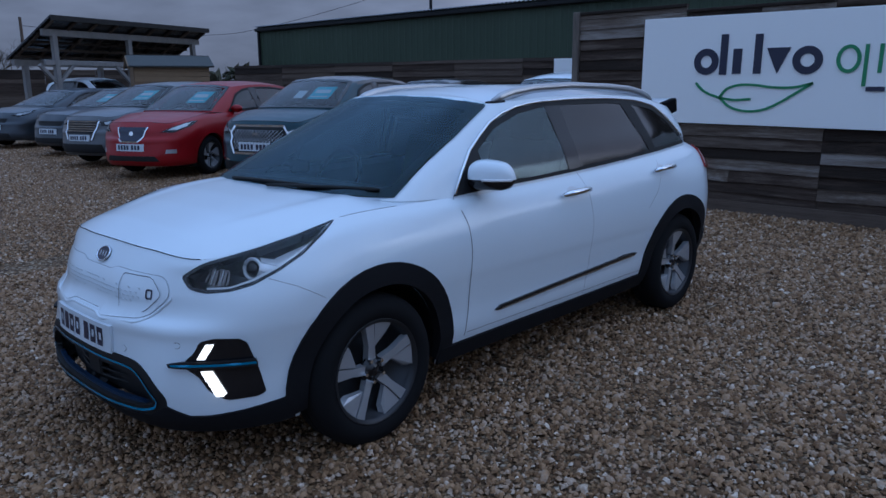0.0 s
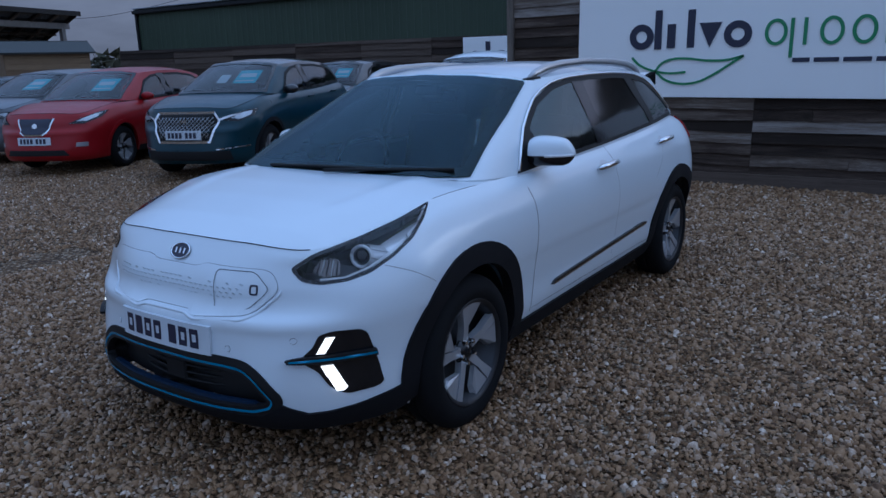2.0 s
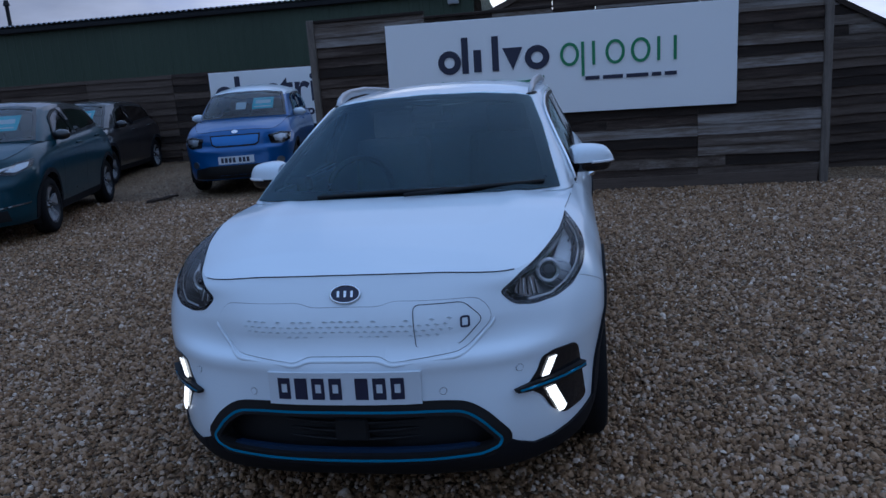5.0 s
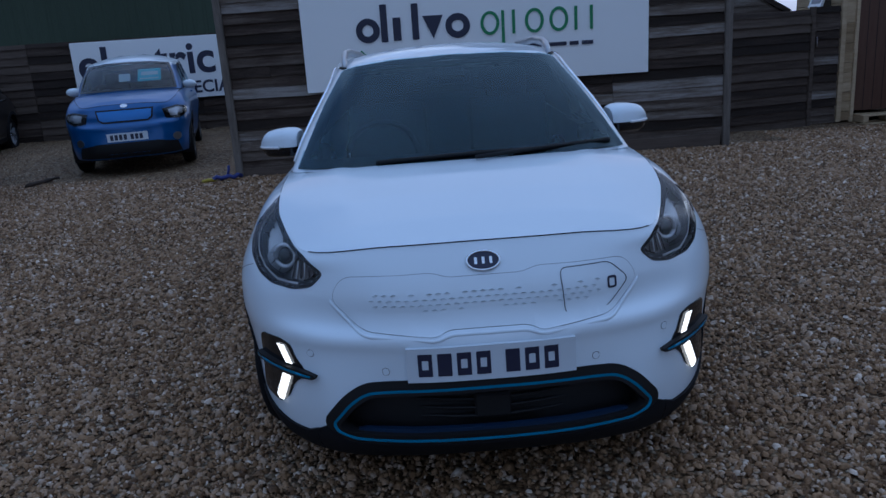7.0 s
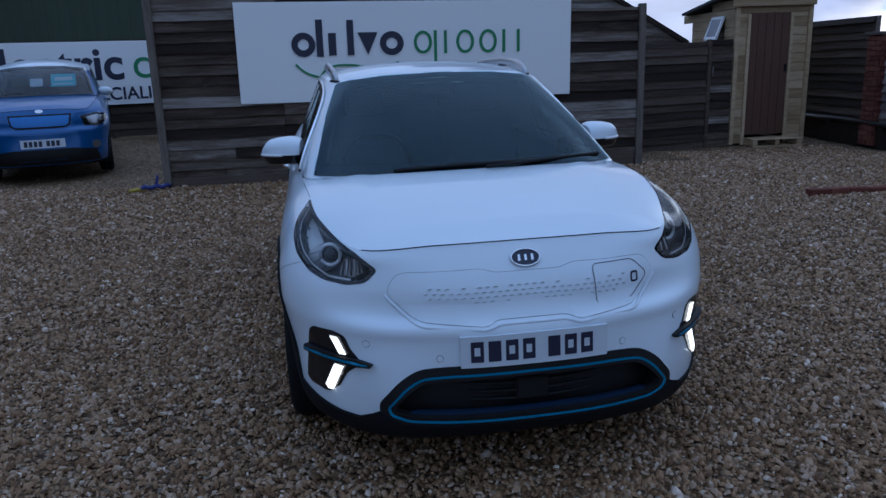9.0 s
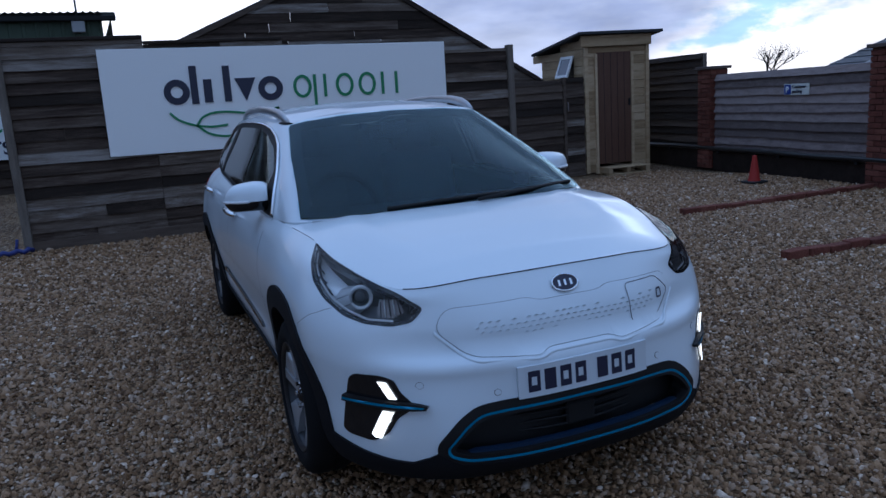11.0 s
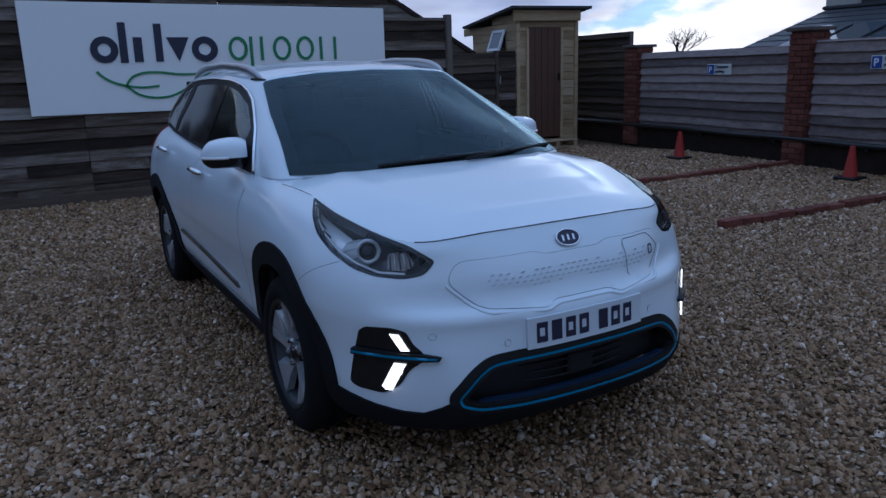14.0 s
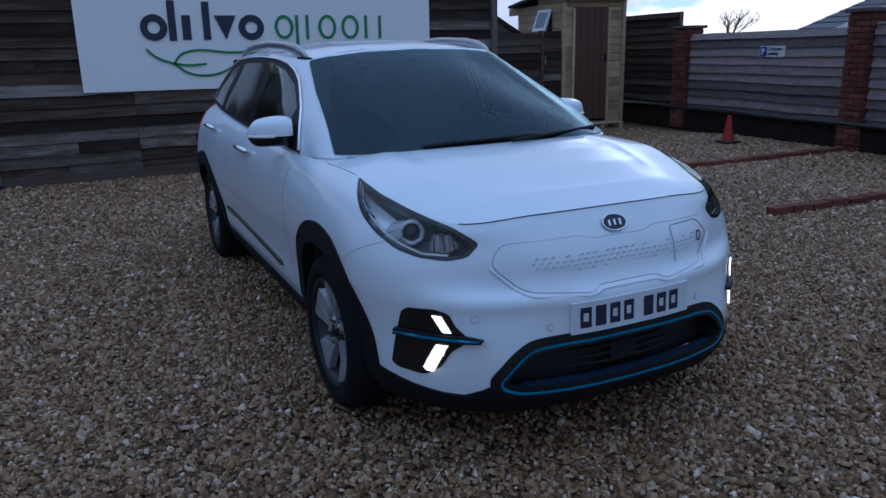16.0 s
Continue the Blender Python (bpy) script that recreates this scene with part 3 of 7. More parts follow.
def stones(name, x0, x1, y0, y1, count, size, seed):
    """Loose stones, each an uneven little block, joined as one mass."""
    rg = np.random.default_rng(seed)
    base = np.array([(-1, -1, -1), (1, -1, -1), (1, 1, -1), (-1, 1, -1), (-.62, -.62, .8), (.62, -.62, .8), (.62, .62, .8), (-.62, .62, .8)], float)
    quads = np.array([(0, 1, 5, 4), (1, 2, 6, 5), (2, 3, 7, 6), (3, 0, 4, 7), (4, 5, 6, 7)])
    px, py = rg.uniform(x0, x1, count), rg.uniform(y0, y1, count)
    s = size * rg.lognormal(0, .34, count)
    V = base[None] * (1 + rg.uniform(-.28, .28, (count, 8, 3)))
    V *= (s[:, None] * np.stack([rg.uniform(.7, 1.25, count), rg.uniform(.55, 1.0, count), rg.uniform(.35, .7, count)], 1))[:, None, :]
    a = rg.uniform(0, 6.28, count)
    tx, ty = rg.uniform(-.5, .5, count), rg.uniform(-.5, .5, count)
    c, sn = np.cos(a)[:, None], np.sin(a)[:, None]
    X = V[:, :, 0] * c - V[:, :, 1] * sn
    Y = V[:, :, 0] * sn + V[:, :, 1] * c
    Z = V[:, :, 2] + X * tx[:, None] + Y * ty[:, None]
    gz = np.array([ground_z(p, q) for p, q in zip(px, py)])
    P = np.stack([X + px[:, None], Y + py[:, None], Z + gz[:, None] + rg.uniform(-.008, .008, count)[:, None]], 2).reshape(-1, 3)
    F = (quads[None] + (np.arange(count) * 8)[:, None, None]).reshape(-1, 4)
    me = bpy.data.meshes.new(name)
    me.vertices.add(len(P))
    me.vertices.foreach_set("co", P.ravel())
    me.loops.add(F.size)
    me.loops.foreach_set("vertex_index", F.ravel().astype(np.int32))
    me.polygons.add(len(F))
    me.polygons.foreach_set("loop_start", np.arange(0, F.size, 4, dtype=np.int32))
    me.materials.append(STONE)
    me.update(calc_edges=True)
    ob = new(name, me)
    return tagged(ob, "loose brown, grey and white gravel stones", "gravel", kind="stuff")


stones("gravel", -6.6, 1.6, -.4, 3.0, 84000, .0081, 1)
stones("gravel", -7.0, 2.4, 3.0, 6.0, 58000, .0094, 2)
stones("gravel", -8.0, 1.6, 6.0, 8.6, 36000, .0115, 3)
stones("gravel", 1.6, 4.4, 2.0, 9.8, 30000, .0125, 4)
stones("gravel", -14.0, -7.0, 1.5, 9.0, 60000, .0085, 5)
stones("gravel", -7.0, 1.6, -2.2, -.4, 12000, .0105, 6)
stones("gravel", -22.0, -14.0, 2.0, 7.5, 40000, .0105, 7)


# ---------------- fences of lapped boards ----------------
def board_mesh(name, length, height, mat, thick=.016, seed=0, wave=.005):
    """A feather-edged board along x with wavering edges, thicker at its foot."""
    rng = random.Random(int(length * 100) * 7 + seed)
    n = max(6, int(length / .28) + 1)
    p1, p2 = rng.uniform(0, 6), rng.uniform(0, 6)
    v, f = [], []
    for i in range(n):
        x = -length / 2 + length * i / (n - 1)
        w = wave * (.7 * math.sin(x * 3.1 + p1) + .5 * math.sin(x * 7.3 + p2) + rng.uniform(-.5, .5))
        u = .6 * wave * math.sin(x * 4.2 + p2)
        v += [(x, -thick + .5 * w, w), (x, 0, w), (x, 0, height), (x, -.006 + .4 * u, height + u)]
    for i in range(n - 1):
        for j in range(4):
            f.append((4 * i + j, 4 * i + (j + 1) % 4, 4 * i + 4 + (j + 1) % 4, 4 * i + 4 + j))
    f += [(3, 2, 1, 0), tuple(4 * (n - 1) + j for j in range(4))]
    me = bpy.data.meshes.new(name)
    me.from_pydata(v, [], f)
    me.materials.append(mat)
    return me


def boarded(parent, length, top, mat, pitch=.135, joints=(), start=0.0, rng=None, broken=0.0, name="board", begin=0.0):
    """Rows of boards on the local xz plane (facing -y), between joints, up to top (or a shape(x) -> z)."""
    rng = rng or random.Random(1)
    cuts = [begin, *joints, length]
    for a, b in zip(cuts, cuts[1:]):
        meshes = [board_mesh(name, b - a - .006, pitch + .03, mat, .026, k) for k in range(4)]
        z = start
        while z < top - .02:
            h = min(pitch + .03, top - z)
            ends = [a, b]
            if rng.random() < broken:
                ends.insert(1, a + (b - a) * rng.uniform(.22, .78))
            for p, q in zip(ends, ends[1:]):
                ob = new(name, meshes[rng.randrange(4)])
                ob.parent = parent
                ob.matrix_local = pose((p + q) / 2 + rng.uniform(-.002, .002), rng.uniform(-.007, .004), z, rng.uniform(-2.6, -.6), rng.uniform(-.3, .3), 0) @ Matrix.Diagonal(((q - p) / (b - a), 1, h / (pitch + .03), 1))
            z += pitch


def fence_with_sign():
    f = thing("wall_sign_fence", (-5.70, 8.52, 0.0), 0, "weathered dark lapped timber board fence", "fence", kind="structure")
    rng = random.Random(5)
    for a, b, top in ((.07, 1.55, 2.38), (1.55, 3.15, 2.31), (3.15, 4.85, 2.22), (4.85, 6.27, 2.11)):
        boarded(f, b, top, BOARD, .128, start=.02, rng=rng, begin=a, broken=.14)
    for x in (0.0, 6.27):
        box("post", (.09, .10, 2.42 if x == 0 else 2.15), (x + (.055 if x == 0 else .03), -.01, 1.21 if x == 0 else 1.075), POST, f, bevel=.008)
    box("backing", (6.14, .012, 2.05), (3.17, .03, 1.04), BOARD_DARK, f)
    box("backing", (3.04, .012, .24), (1.62, .03, 2.18), BOARD_DARK, f)
    box("fence_cap", (1.46, .07, .04), (.82, 0, 2.395), BOARD_DARK, f, bevel=.006)
    box("fence_cap", (1.60, .07, .035), (2.35, 0, 2.33), BOARD_DARK, f, bevel=.006)
    box("fence_cap", (1.7, .06, .03), (4.0, 0, 2.235), BOARD_DARK, f, bevel=.006)
    box("gravel_board", (6.2, .03, .17), (3.13, -.018, .10), BOARD_DARK, f, bevel=.004)


fence_with_sign()


def ring_shape(name, cx, cz, rx, rz, w, m, mat, parent, a0=0, a1=360, n=40):
    """A flat band along an ellipse."""
    v, f = [], []
    full = a1 - a0 >= 360
    A = np.linspace(radians(a0), radians(a1), n + 1)
    for a in A:
        for k in (0, 1):
            for d in (0.0, .012):
                v.append((cx + (rx - w * k) * math.cos(a), cz + (rz - w * k) * math.sin(a), d))
    for i in range(n):
        b, c = 4 * i, 4 * i + 4
        f += [(b + 1, b + 3, c + 3, c + 1), (b, b + 1, c + 1, c), (b + 2, c + 2, c + 3, b + 3)]
    me_v = [tuple(m @ Vector(p)) for p in v]
    return mesh_ob(name, me_v, f, mat, parent)


def bar_shape(name, pts, w, m, mat, parent):
    """A flat stroke of even width along points."""
    P = [Vector(p) for p in pts]
    v, f = [], []
    for i, p in enumerate(P):
        t = (P[min(i + 1, len(P) - 1)] - P[max(0, i - 1)]).normalized()
        n = Vector((-t.y, t.x)) * w / 2
        ww = (w if not isinstance(w, (list, tuple)) else w[i])
        for q in (p + n, p - n):
            for d in (0.0, .012):
                v.append(tuple(m @ Vector((q.x, q.y, d))))
    for i in range(len(P) - 1):
        b, c = 4 * i, 4 * i + 4
        f += [(b + 1, b + 3, c + 3, c + 1), (b, b + 1, c + 1, c), (b + 2, c + 2, c + 3, b + 3)]
    f += [(0, 2, 3, 1), tuple(4 * (len(P) - 1) + j for j in (0, 1, 3, 2))]
    return mesh_ob(name, v, f, mat, parent)


def main_sign():
    s = thing("sign_board", (-4.665, 8.455, 1.055), 0, "large white sign board with dark and green raised shapes", "sign")
    s.matrix_world = pose(-4.665, 8.455, 1.065, 0, .6, 0)
    W, H = 4.25, 1.20
    box("board", (W, .03, H), (W / 2, .015, H / 2), SIGNWHITE, s, bevel=.003)
    m = Matrix(((1, 0, 0, 0), (0, 0, -1, -.001), (0, 1, 0, 0), (0, 0, 0, 1)))
    # two words as plain shapes of their size and colour: rings, bars, discs
    base, xh, n = .56, .27, NAVY
    ring_shape("dark_ring", .805, base + .135, .145, .145, .078, m, n, s)
    bar_shape("dark_bar", [(1.005, base - .01), (1.005, base + .43)], .082, m, n, s)
    bar_shape("dark_bar", [(1.16, base), (1.16, base + xh)], .095, m, n, s)
    bar_shape("dark_bar", [(1.385, base), (1.385, base + .42)], .082, m, n, s)
    plate_of("dark_wedge", [(1.475, base + xh), (1.60, base), (1.725, base + xh)], .012, m, n, s)
    ring_shape("dark_ring", 1.90, base + .135, .15, .145, .078, m, n, s)
    g = SIGNGREEN
    ring_shape("green_ring", 2.295, base + .14, .115, .14, .036, m, g, s)
    bar_shape("green_bar", [(2.455, base + .28), (2.455, base - .13)], .036, m, g, s)
    bar_shape("green_bar", [(2.585, base), (2.585, base + xh + .01)], .036, m, g, s)
    for x in (2.84, 3.14):
        ring_shape("green_ring", x, base + .14, .115, .145, .036, m, g, s)
    for x in (3.35, 3.54):
        bar_shape("green_bar", [(x, base), (x, base + xh + .01)], .036, m, g, s)
    # leaf
    leaf_top = [(1.10, .42), (1.16, .49), (1.26, .525), (1.40, .53), (1.60, .51), (1.80, .515), (1.93, .545)]
    leaf_low = [(.86, .545), (.92, .49), (1.00, .45), (1.10, .42), (1.20, .35), (1.35, .315), (1.52, .33), (1.68, .40), (1.80, .47), (1.93, .545)]
    leaf_rib = [(1.10, .42), (1.25, .405), (1.40, .415)]
    for nm, pts in (("leaf_edge", leaf_top), ("leaf_edge", leaf_low), ("leaf_rib", leaf_rib)):
        P = np.array([(.70 + (a - .86) * 1.196, .155 + (b - .315) * 1.33, 0) for a, b in pts])
        ts = np.concatenate([[0], np.cumsum(np.linalg.norm(np.diff(P, axis=0), axis=1))])
        Q = hermite(ts, P, np.linspace(0, ts[-1], 26))
        bar_shape(nm, [(a, b) for a, b, _ in Q], .026, m, g, s)
    # address line as plain bars
    x = 2.48
    for w in (.17, .24, .26, .11, .14):
        bar_shape("small_bar", [(x, .405), (x + w, .405)], .045, m, n, s)
        x += w + .04


main_sign()


def back_fence():
    L = 13.6
    rz = math.degrees(math.atan(.235))
    f = thing("wall_back_fence", (-19.6, 11.9, .22), rz, "dark weathered timber fence behind parked cars", "fence", kind="structure")
    cuts = (1.8, 3.65, 5.5, 7.3, 9.1, 10.7, 12.2)
    boarded(f, L, 1.90, BOARD_DARK, .15, joints=cuts, start=.02, rng=random.Random(8))
    for x in (0, *cuts):
        box("post", (.09, .07, 1.90), (x, .05, .95), BOARD_DARK, f, bevel=.006)
    s = thing("fence_sign", (-9.96, 14.09, .88), rz, "white sign with dark and green lettering on the back fence", "sign")
    box("board", (4.6, .025, 1.21), (2.3, .0125, .605), SIGNWHITE, s, bevel=.003)
    m = Matrix(((1, 0, 0, 0), (0, 0, -1, -.004), (0, 1, 0, 0), (0, 0, 0, 1)))
    writing("word", "electric", .86, m @ Matrix.Translation((.08, .50, 0)), NAVY, s, "dark lettering", bold=.018)
    writing("word", "car", .86, m @ Matrix.Translation((2.80, .50, 0)), SIGNGREEN, s, "green lettering")
    writing("word", "SPECIALISTS", .335, m @ Matrix.Translation((1.84, .10, 0)), NAVY, s, bold=.006)


back_fence()


def green_shed():
    a, b = Vector((-25.3, 16.50, 0)), Vector((-4.41, 17.38, 0))
    L = (b - a).length
    rz = math.degrees(math.atan2(b.y - a.y, b.x - a.x))
    t = thing("green_building", (a.x, a.y, .66), rz, "long dark green metal-clad shed with shallow roof", "building")
    # trapezoid sheet: ribs along the wall
    def sheet(name, length, z0, z1, m):
        n = int(length / .25)
        xs, d = [], []
        for i in range(n):
            x = i * .25
            for q, o in ((0, 0), (.15, 0), (.175, -.014), (.225, -.014)):
                xs.append(x + q)
                d.append(o)
        v = [tuple(m @ Vector((x, y, z))) for x, y in zip(xs, d) for z in (z0, z1)]
        k = len(xs)
        return mesh_ob(name, v, [(2 * i, 2 * i + 2, 2 * i + 3, 2 * i + 1) for i in range(k - 1)], GREENMETAL, t)
    sheet("wall", L, -.6, 3.0, Matrix.Identity(4))
    sheet("wall", 9, -.6, 3.0, Matrix.Translation((0, 9, 0)) @ Matrix.Rotation(radians(-90), 4, "Z"))
    sheet("wall", 9, -.6, 3.0, Matrix.Translation((L, 0, 0)) @ Matrix.Rotation(radians(90), 4, "Z"))
    ROOFM = mixed("fibre_roof", [(0.16, 0.17, 0.19), (0.26, 0.27, 0.30)], 2, (1, 4, 1), 0.8, 0.2, 12)
    # wavy roof sheets
    for y0, y1 in ((-.18, 4.5), (9.18, 4.5)):
        n = int(L / .0365)
        v = [(i * .0365 - .1, y, z + .022 * math.sin(i * math.pi / 2)) for i in range(n) for y, z in ((y0, 3.10), (y1, 3.52))]
        sheetroof = mesh_ob("roof", v, [(2 * i, 2 * i + 2, 2 * i + 3, 2 * i + 1) for i in range(n - 1)], ROOFM, t, smooth=True)
    box("meter_box", (.26, .14, .34), (L - .66, -.08, 2.86), plain("box_grey", (.30, .31, .32), .5), t, bevel=.012)
    tube("mast", [(L - .66, -.05, 2.95), (L - .66, -.05, 3.75), (L - .60, -.09, 3.82)], .022, plain("mast_grey", (.20, .21, .22), .5, .4), t, n=8)
    box("gutter", (L + .2, .14, .12), (L / 2, -.10, 2.98), BLACK, t, bevel=.02)
    box("corner_trim", (.10, .10, 3.6), (-.02, -.02, 1.2), BLACK, t)
    box("fascia", (L + .2, .03, .10), (L / 2, -.02, 3.06), plain("fascia_dark", (.02, .025, .022), .6), t)
    cyl("vent_pipe", .05, .05, .7, (8.07, .8, 3.45), BLACK, t, n=12)
    cyl("vent_cap", .09, .05, .14, (8.07, .8, 3.83), BLACK, t, n=12)


green_shed()


def gable():
    """Boarded gable end that stands just behind the sign fence."""
    y = 10.9
    g = thing("barn", (-.95, y, 0), 0, "weathered timber-clad gable end behind the fence", "building")
    rng = random.Random(12)
    box("lower_wall", (7.6, .06, 1.36), (-.30, .04, .68), BOARD_DARK, g)
    z, h = 1.35, .142
    while z < 3.53:
        xl, xr = max(-4.1, -(3.60 - z) / .426), min(3.5, (3.60 - z) / .57)
        cuts = [xl]
        q = xl + rng.uniform(.8, 2.0)
        while q < xr - .5:
            cuts.append(q)
            q += rng.uniform(1.4, 2.4)
        cuts.append(xr)
        for i, (a, b) in enumerate(zip(cuts, cuts[1:])):
            tl = h / .426 if (i == 0 and xl > -4.1) else 0
            tr = h / .57 if i == len(cuts) - 2 and xr < 3.5 else 0
            tr = min(tr, (b - a) * .6)
            tl = min(tl, (b - a) * .6)
            v = [(a + .003, -.018, z), (b - .003, -.018, z), (b - .003 - tr, -.006, z + h), (a + .003 + tl, -.006, z + h), (a + .003, .004, z), (b - .003, .004, z), (b - .003 - tr, .004, z + h), (a + .003 + tl, .004, z + h)]
            mesh_ob("board", v, [(0, 1, 2, 3), (1, 0, 4, 5), (2, 1, 5, 6), (3, 2, 6, 7), (0, 3, 7, 4), (7, 6, 5, 4)], BOARD, g)
        z += h
    for sgn, k in ((-1, .426), (1, .57)):
        L = 4.5 if sgn < 0 else 4.0
        a = math.degrees(math.atan(k))
        x0 = sgn * L * .5 * math.cos(radians(a))
        z0 = 3.63 - L * .5 * math.sin(radians(a))
        box("verge_board", (L, .05, .07), (x0, -.02, z0), BOARD_DARK, g, rot=(0, sgn * a, 0))
        box("roof", (L, 3.0, .05), (x0, 1.5, z0 + .03), SLATE, g, rot=(0, sgn * a, 0))


gable()


def side_fences():
    f = thing("wall_side_fence", (.60, 9.74, -.05), 15.6, "low dark lapped timber fence panel", "fence", kind="structure")
    boarded(f, 2.04, 1.70, BOARD_DARK, .125, start=.0, rng=random.Random(3))
    box("backing", (2.04, .012, 1.6), (1.02, .03, .82), BOARD_DARK, f)
    box("post", (.07, .07, 1.74), (2.06, -.01, .87), BOARD_DARK, f, bevel=.006)
    g = thing("gate", (2.60, 10.29, -.06), 4, "grey timber gate beside the small shed", "gate")
    boarded(g, .42, 1.74, BOARD, .125, start=.03, rng=random.Random(4))
    box("backing", (.42, .012, 1.66), (.21, .03, .86), BOARD_DARK, g)
    box("handle", (.03, .03, .15), (.05, -.035, 1.25), CHROME, g, bevel=.006)


side_fences()


def shed_window(s):
    """White casement of four frame bars round a dark pane, hinged at its top."""
    m = Matrix.Translation((-.03, .52, 2.13)) @ Matrix.Rotation(radians(20), 4, "Y")
    bm = bmesh.new()
    W2, H2, t = .46, .40, .055
    for at, size in (((0, 0, -t / 2), (.035, W2, t)), ((0, 0, -H2 + t / 2), (.035, W2, t)), ((0, -W2 / 2 + t / 2, -H2 / 2), (.034, t, H2 - 2 * t)), ((0, W2 / 2 - t / 2, -H2 / 2), (.034, t, H2 - 2 * t))):
        add_box(bm, size, m @ Matrix.Translation(at), .004)
    w = part("window", bm, plain("white_frame", (.72, .74, .76), .4), s, "white top-hung window standing open")
    bm = bmesh.new()
    add_box(bm, (.012, W2 - 2 * t, H2 - 2 * t), m @ Matrix.Translation((0, 0, -H2 / 2)))
    part("pane", bm, plain("window_pane_dark", (.12, .15, .19), .08), w)
    # no hole in the boards: a black slab stands for the opening's shade
    box("window_opening", (.03, .40, .38), (-.003, .52, 1.93), BLACK, s)
    return w


def small_shed():
    s = thing("small_shed", (3.05, 10.36, -.07), -4.5, "narrow pale timber shed with brown door and open window", "shed")
    W, D, H1, H0 = 1.31, 1.60, 2.40, 2.20
    rng = random.Random(6)
    z = .05
    while z < H1 - .02:
        h = min(.145, H1 - z)
        # front boards at both sides of the door
        for x0, x1 in ((0, .25), (.95, W)):
            box("board", (x1 - x0, .025, h - .006), ((x0 + x1) / 2, rng.uniform(-.003, .003), z + h / 2), BOARD_PALE, s, bevel=.003)
        d = D if z + h < H0 else max(.1, D * (H1 - z - h / 2) / (H1 - H0))
        for x in (0, W):
            box("board", (.025, d, h - .006), (x + rng.uniform(-.003, .003), d / 2, z + h / 2), BOARD_PALE, s, bevel=.003)
        z += .145
    box("back_wall", (W, .02, H0), (W / 2, D, H0 / 2), BOARD_PALE, s)
    box("fascia", (W + .10, .035, .185), (W / 2 - .03, -.075, 2.345), BOARD_PALE, s, bevel=.004)
    box("door_head", (W, .03, .10), (W / 2, -.012, 2.20), BOARD_PALE, s, bevel=.003)
    for x in (.235, .965):
        box("door_jamb", (.05, .05, 2.10), (x, -.02, 1.08), BOARD_PALE, s, bevel=.004)
    d = box("door", (.68, .03, 1.97), (.60, -.006, 1.18), DARKBROWN, s, "dark brown plank door", bevel=.004)
    box("latch", (.03, .03, .12), (.90, -.035, 1.27), BLACK, d)
    for i in range(1, 5):
        box("plank_joint", (.006, .004, 1.95), (.26 + .136 * i, -.0225, 1.18), BLACK, d)
    for x in (.035, W - .035):
        box("corner_post", (.07, .06, H1 - .14), (x, -.02, H1 / 2 - .03), BOARD_PALE, s, bevel=.004)
    r = math.degrees(math.atan((H1 - H0) / D))
    box("roof", (W + .36, D + .34, .045), (W / 2 + .02, D / 2 - .02, (H1 + H0) / 2 + .06), plain("roof_felt", (.03, .032, .036), .9), s, rot=(-r, 0, 0))
    # top-hung window pushed open from below
    w = shed_window(s)
    p = thing("pallet", (3.70, 10.12, -.065), -4.5, "short timber pallet used as a step", "pallet")
    for i in range(3):
        box("slat", (.86, .09, .02), (.02, -.12 + .12 * i, .135), BOARD_PALE, p, bevel=.003)
    for x in (-.36, .02, .40):
        box("block", (.08, .32, .09), (x, 0, .08), BOARD_PALE, p, bevel=.004)
    for i in range(2):
        box("slat", (.86, .09, .02), (.02, -.12 + .24 * i, .018), BOARD_PALE, p, bevel=.003)


small_shed()


def brick_pier(x, y, h, w, rz):
    p = thing("wall_pier", (x, y, 0), rz, "red brick pier with a flat cap", "pier", kind="structure")
    box("core", (w - .02, w - .02, h), (0, 0, h / 2), MORTAR, p)
    me = {}
    for L in (.215, .1025):
        bm = bmesh.new()
        add_box(bm, (L, .022, .065), Matrix.Identity(4), .004)
        m = bpy.data.meshes.new("brick")
        bm.to_mesh(m)
        bm.free()
        m.materials.append(BRICK)
        me[L] = m
    z, row = .0375, 0
    rng = random.Random(int(y * 10))
    while z < h - .03:
        for face in range(4):
            if face in (1, 2):
                continue
            run, x0 = [(.215, .1025), (.1025, .215)][row % 2], -w / 2
            pos = -w / 2 + .003
            for L in run:
                b = new("brick", me[L])
                b.parent = p
                b.matrix_local = Matrix.Rotation(radians(-90 if face == 3 else 0), 4, "Z") @ pose(pos + L / 2, -w / 2 - rng.uniform(0, .003), z)
                pos += L + .010
        z += .075
        row += 1
    box("cap", (w + .09, w + .09, .05), (0, 0, h + .025), plain("pier_cap", (.10, .075, .065), .85), p, bevel=.008)
    return p


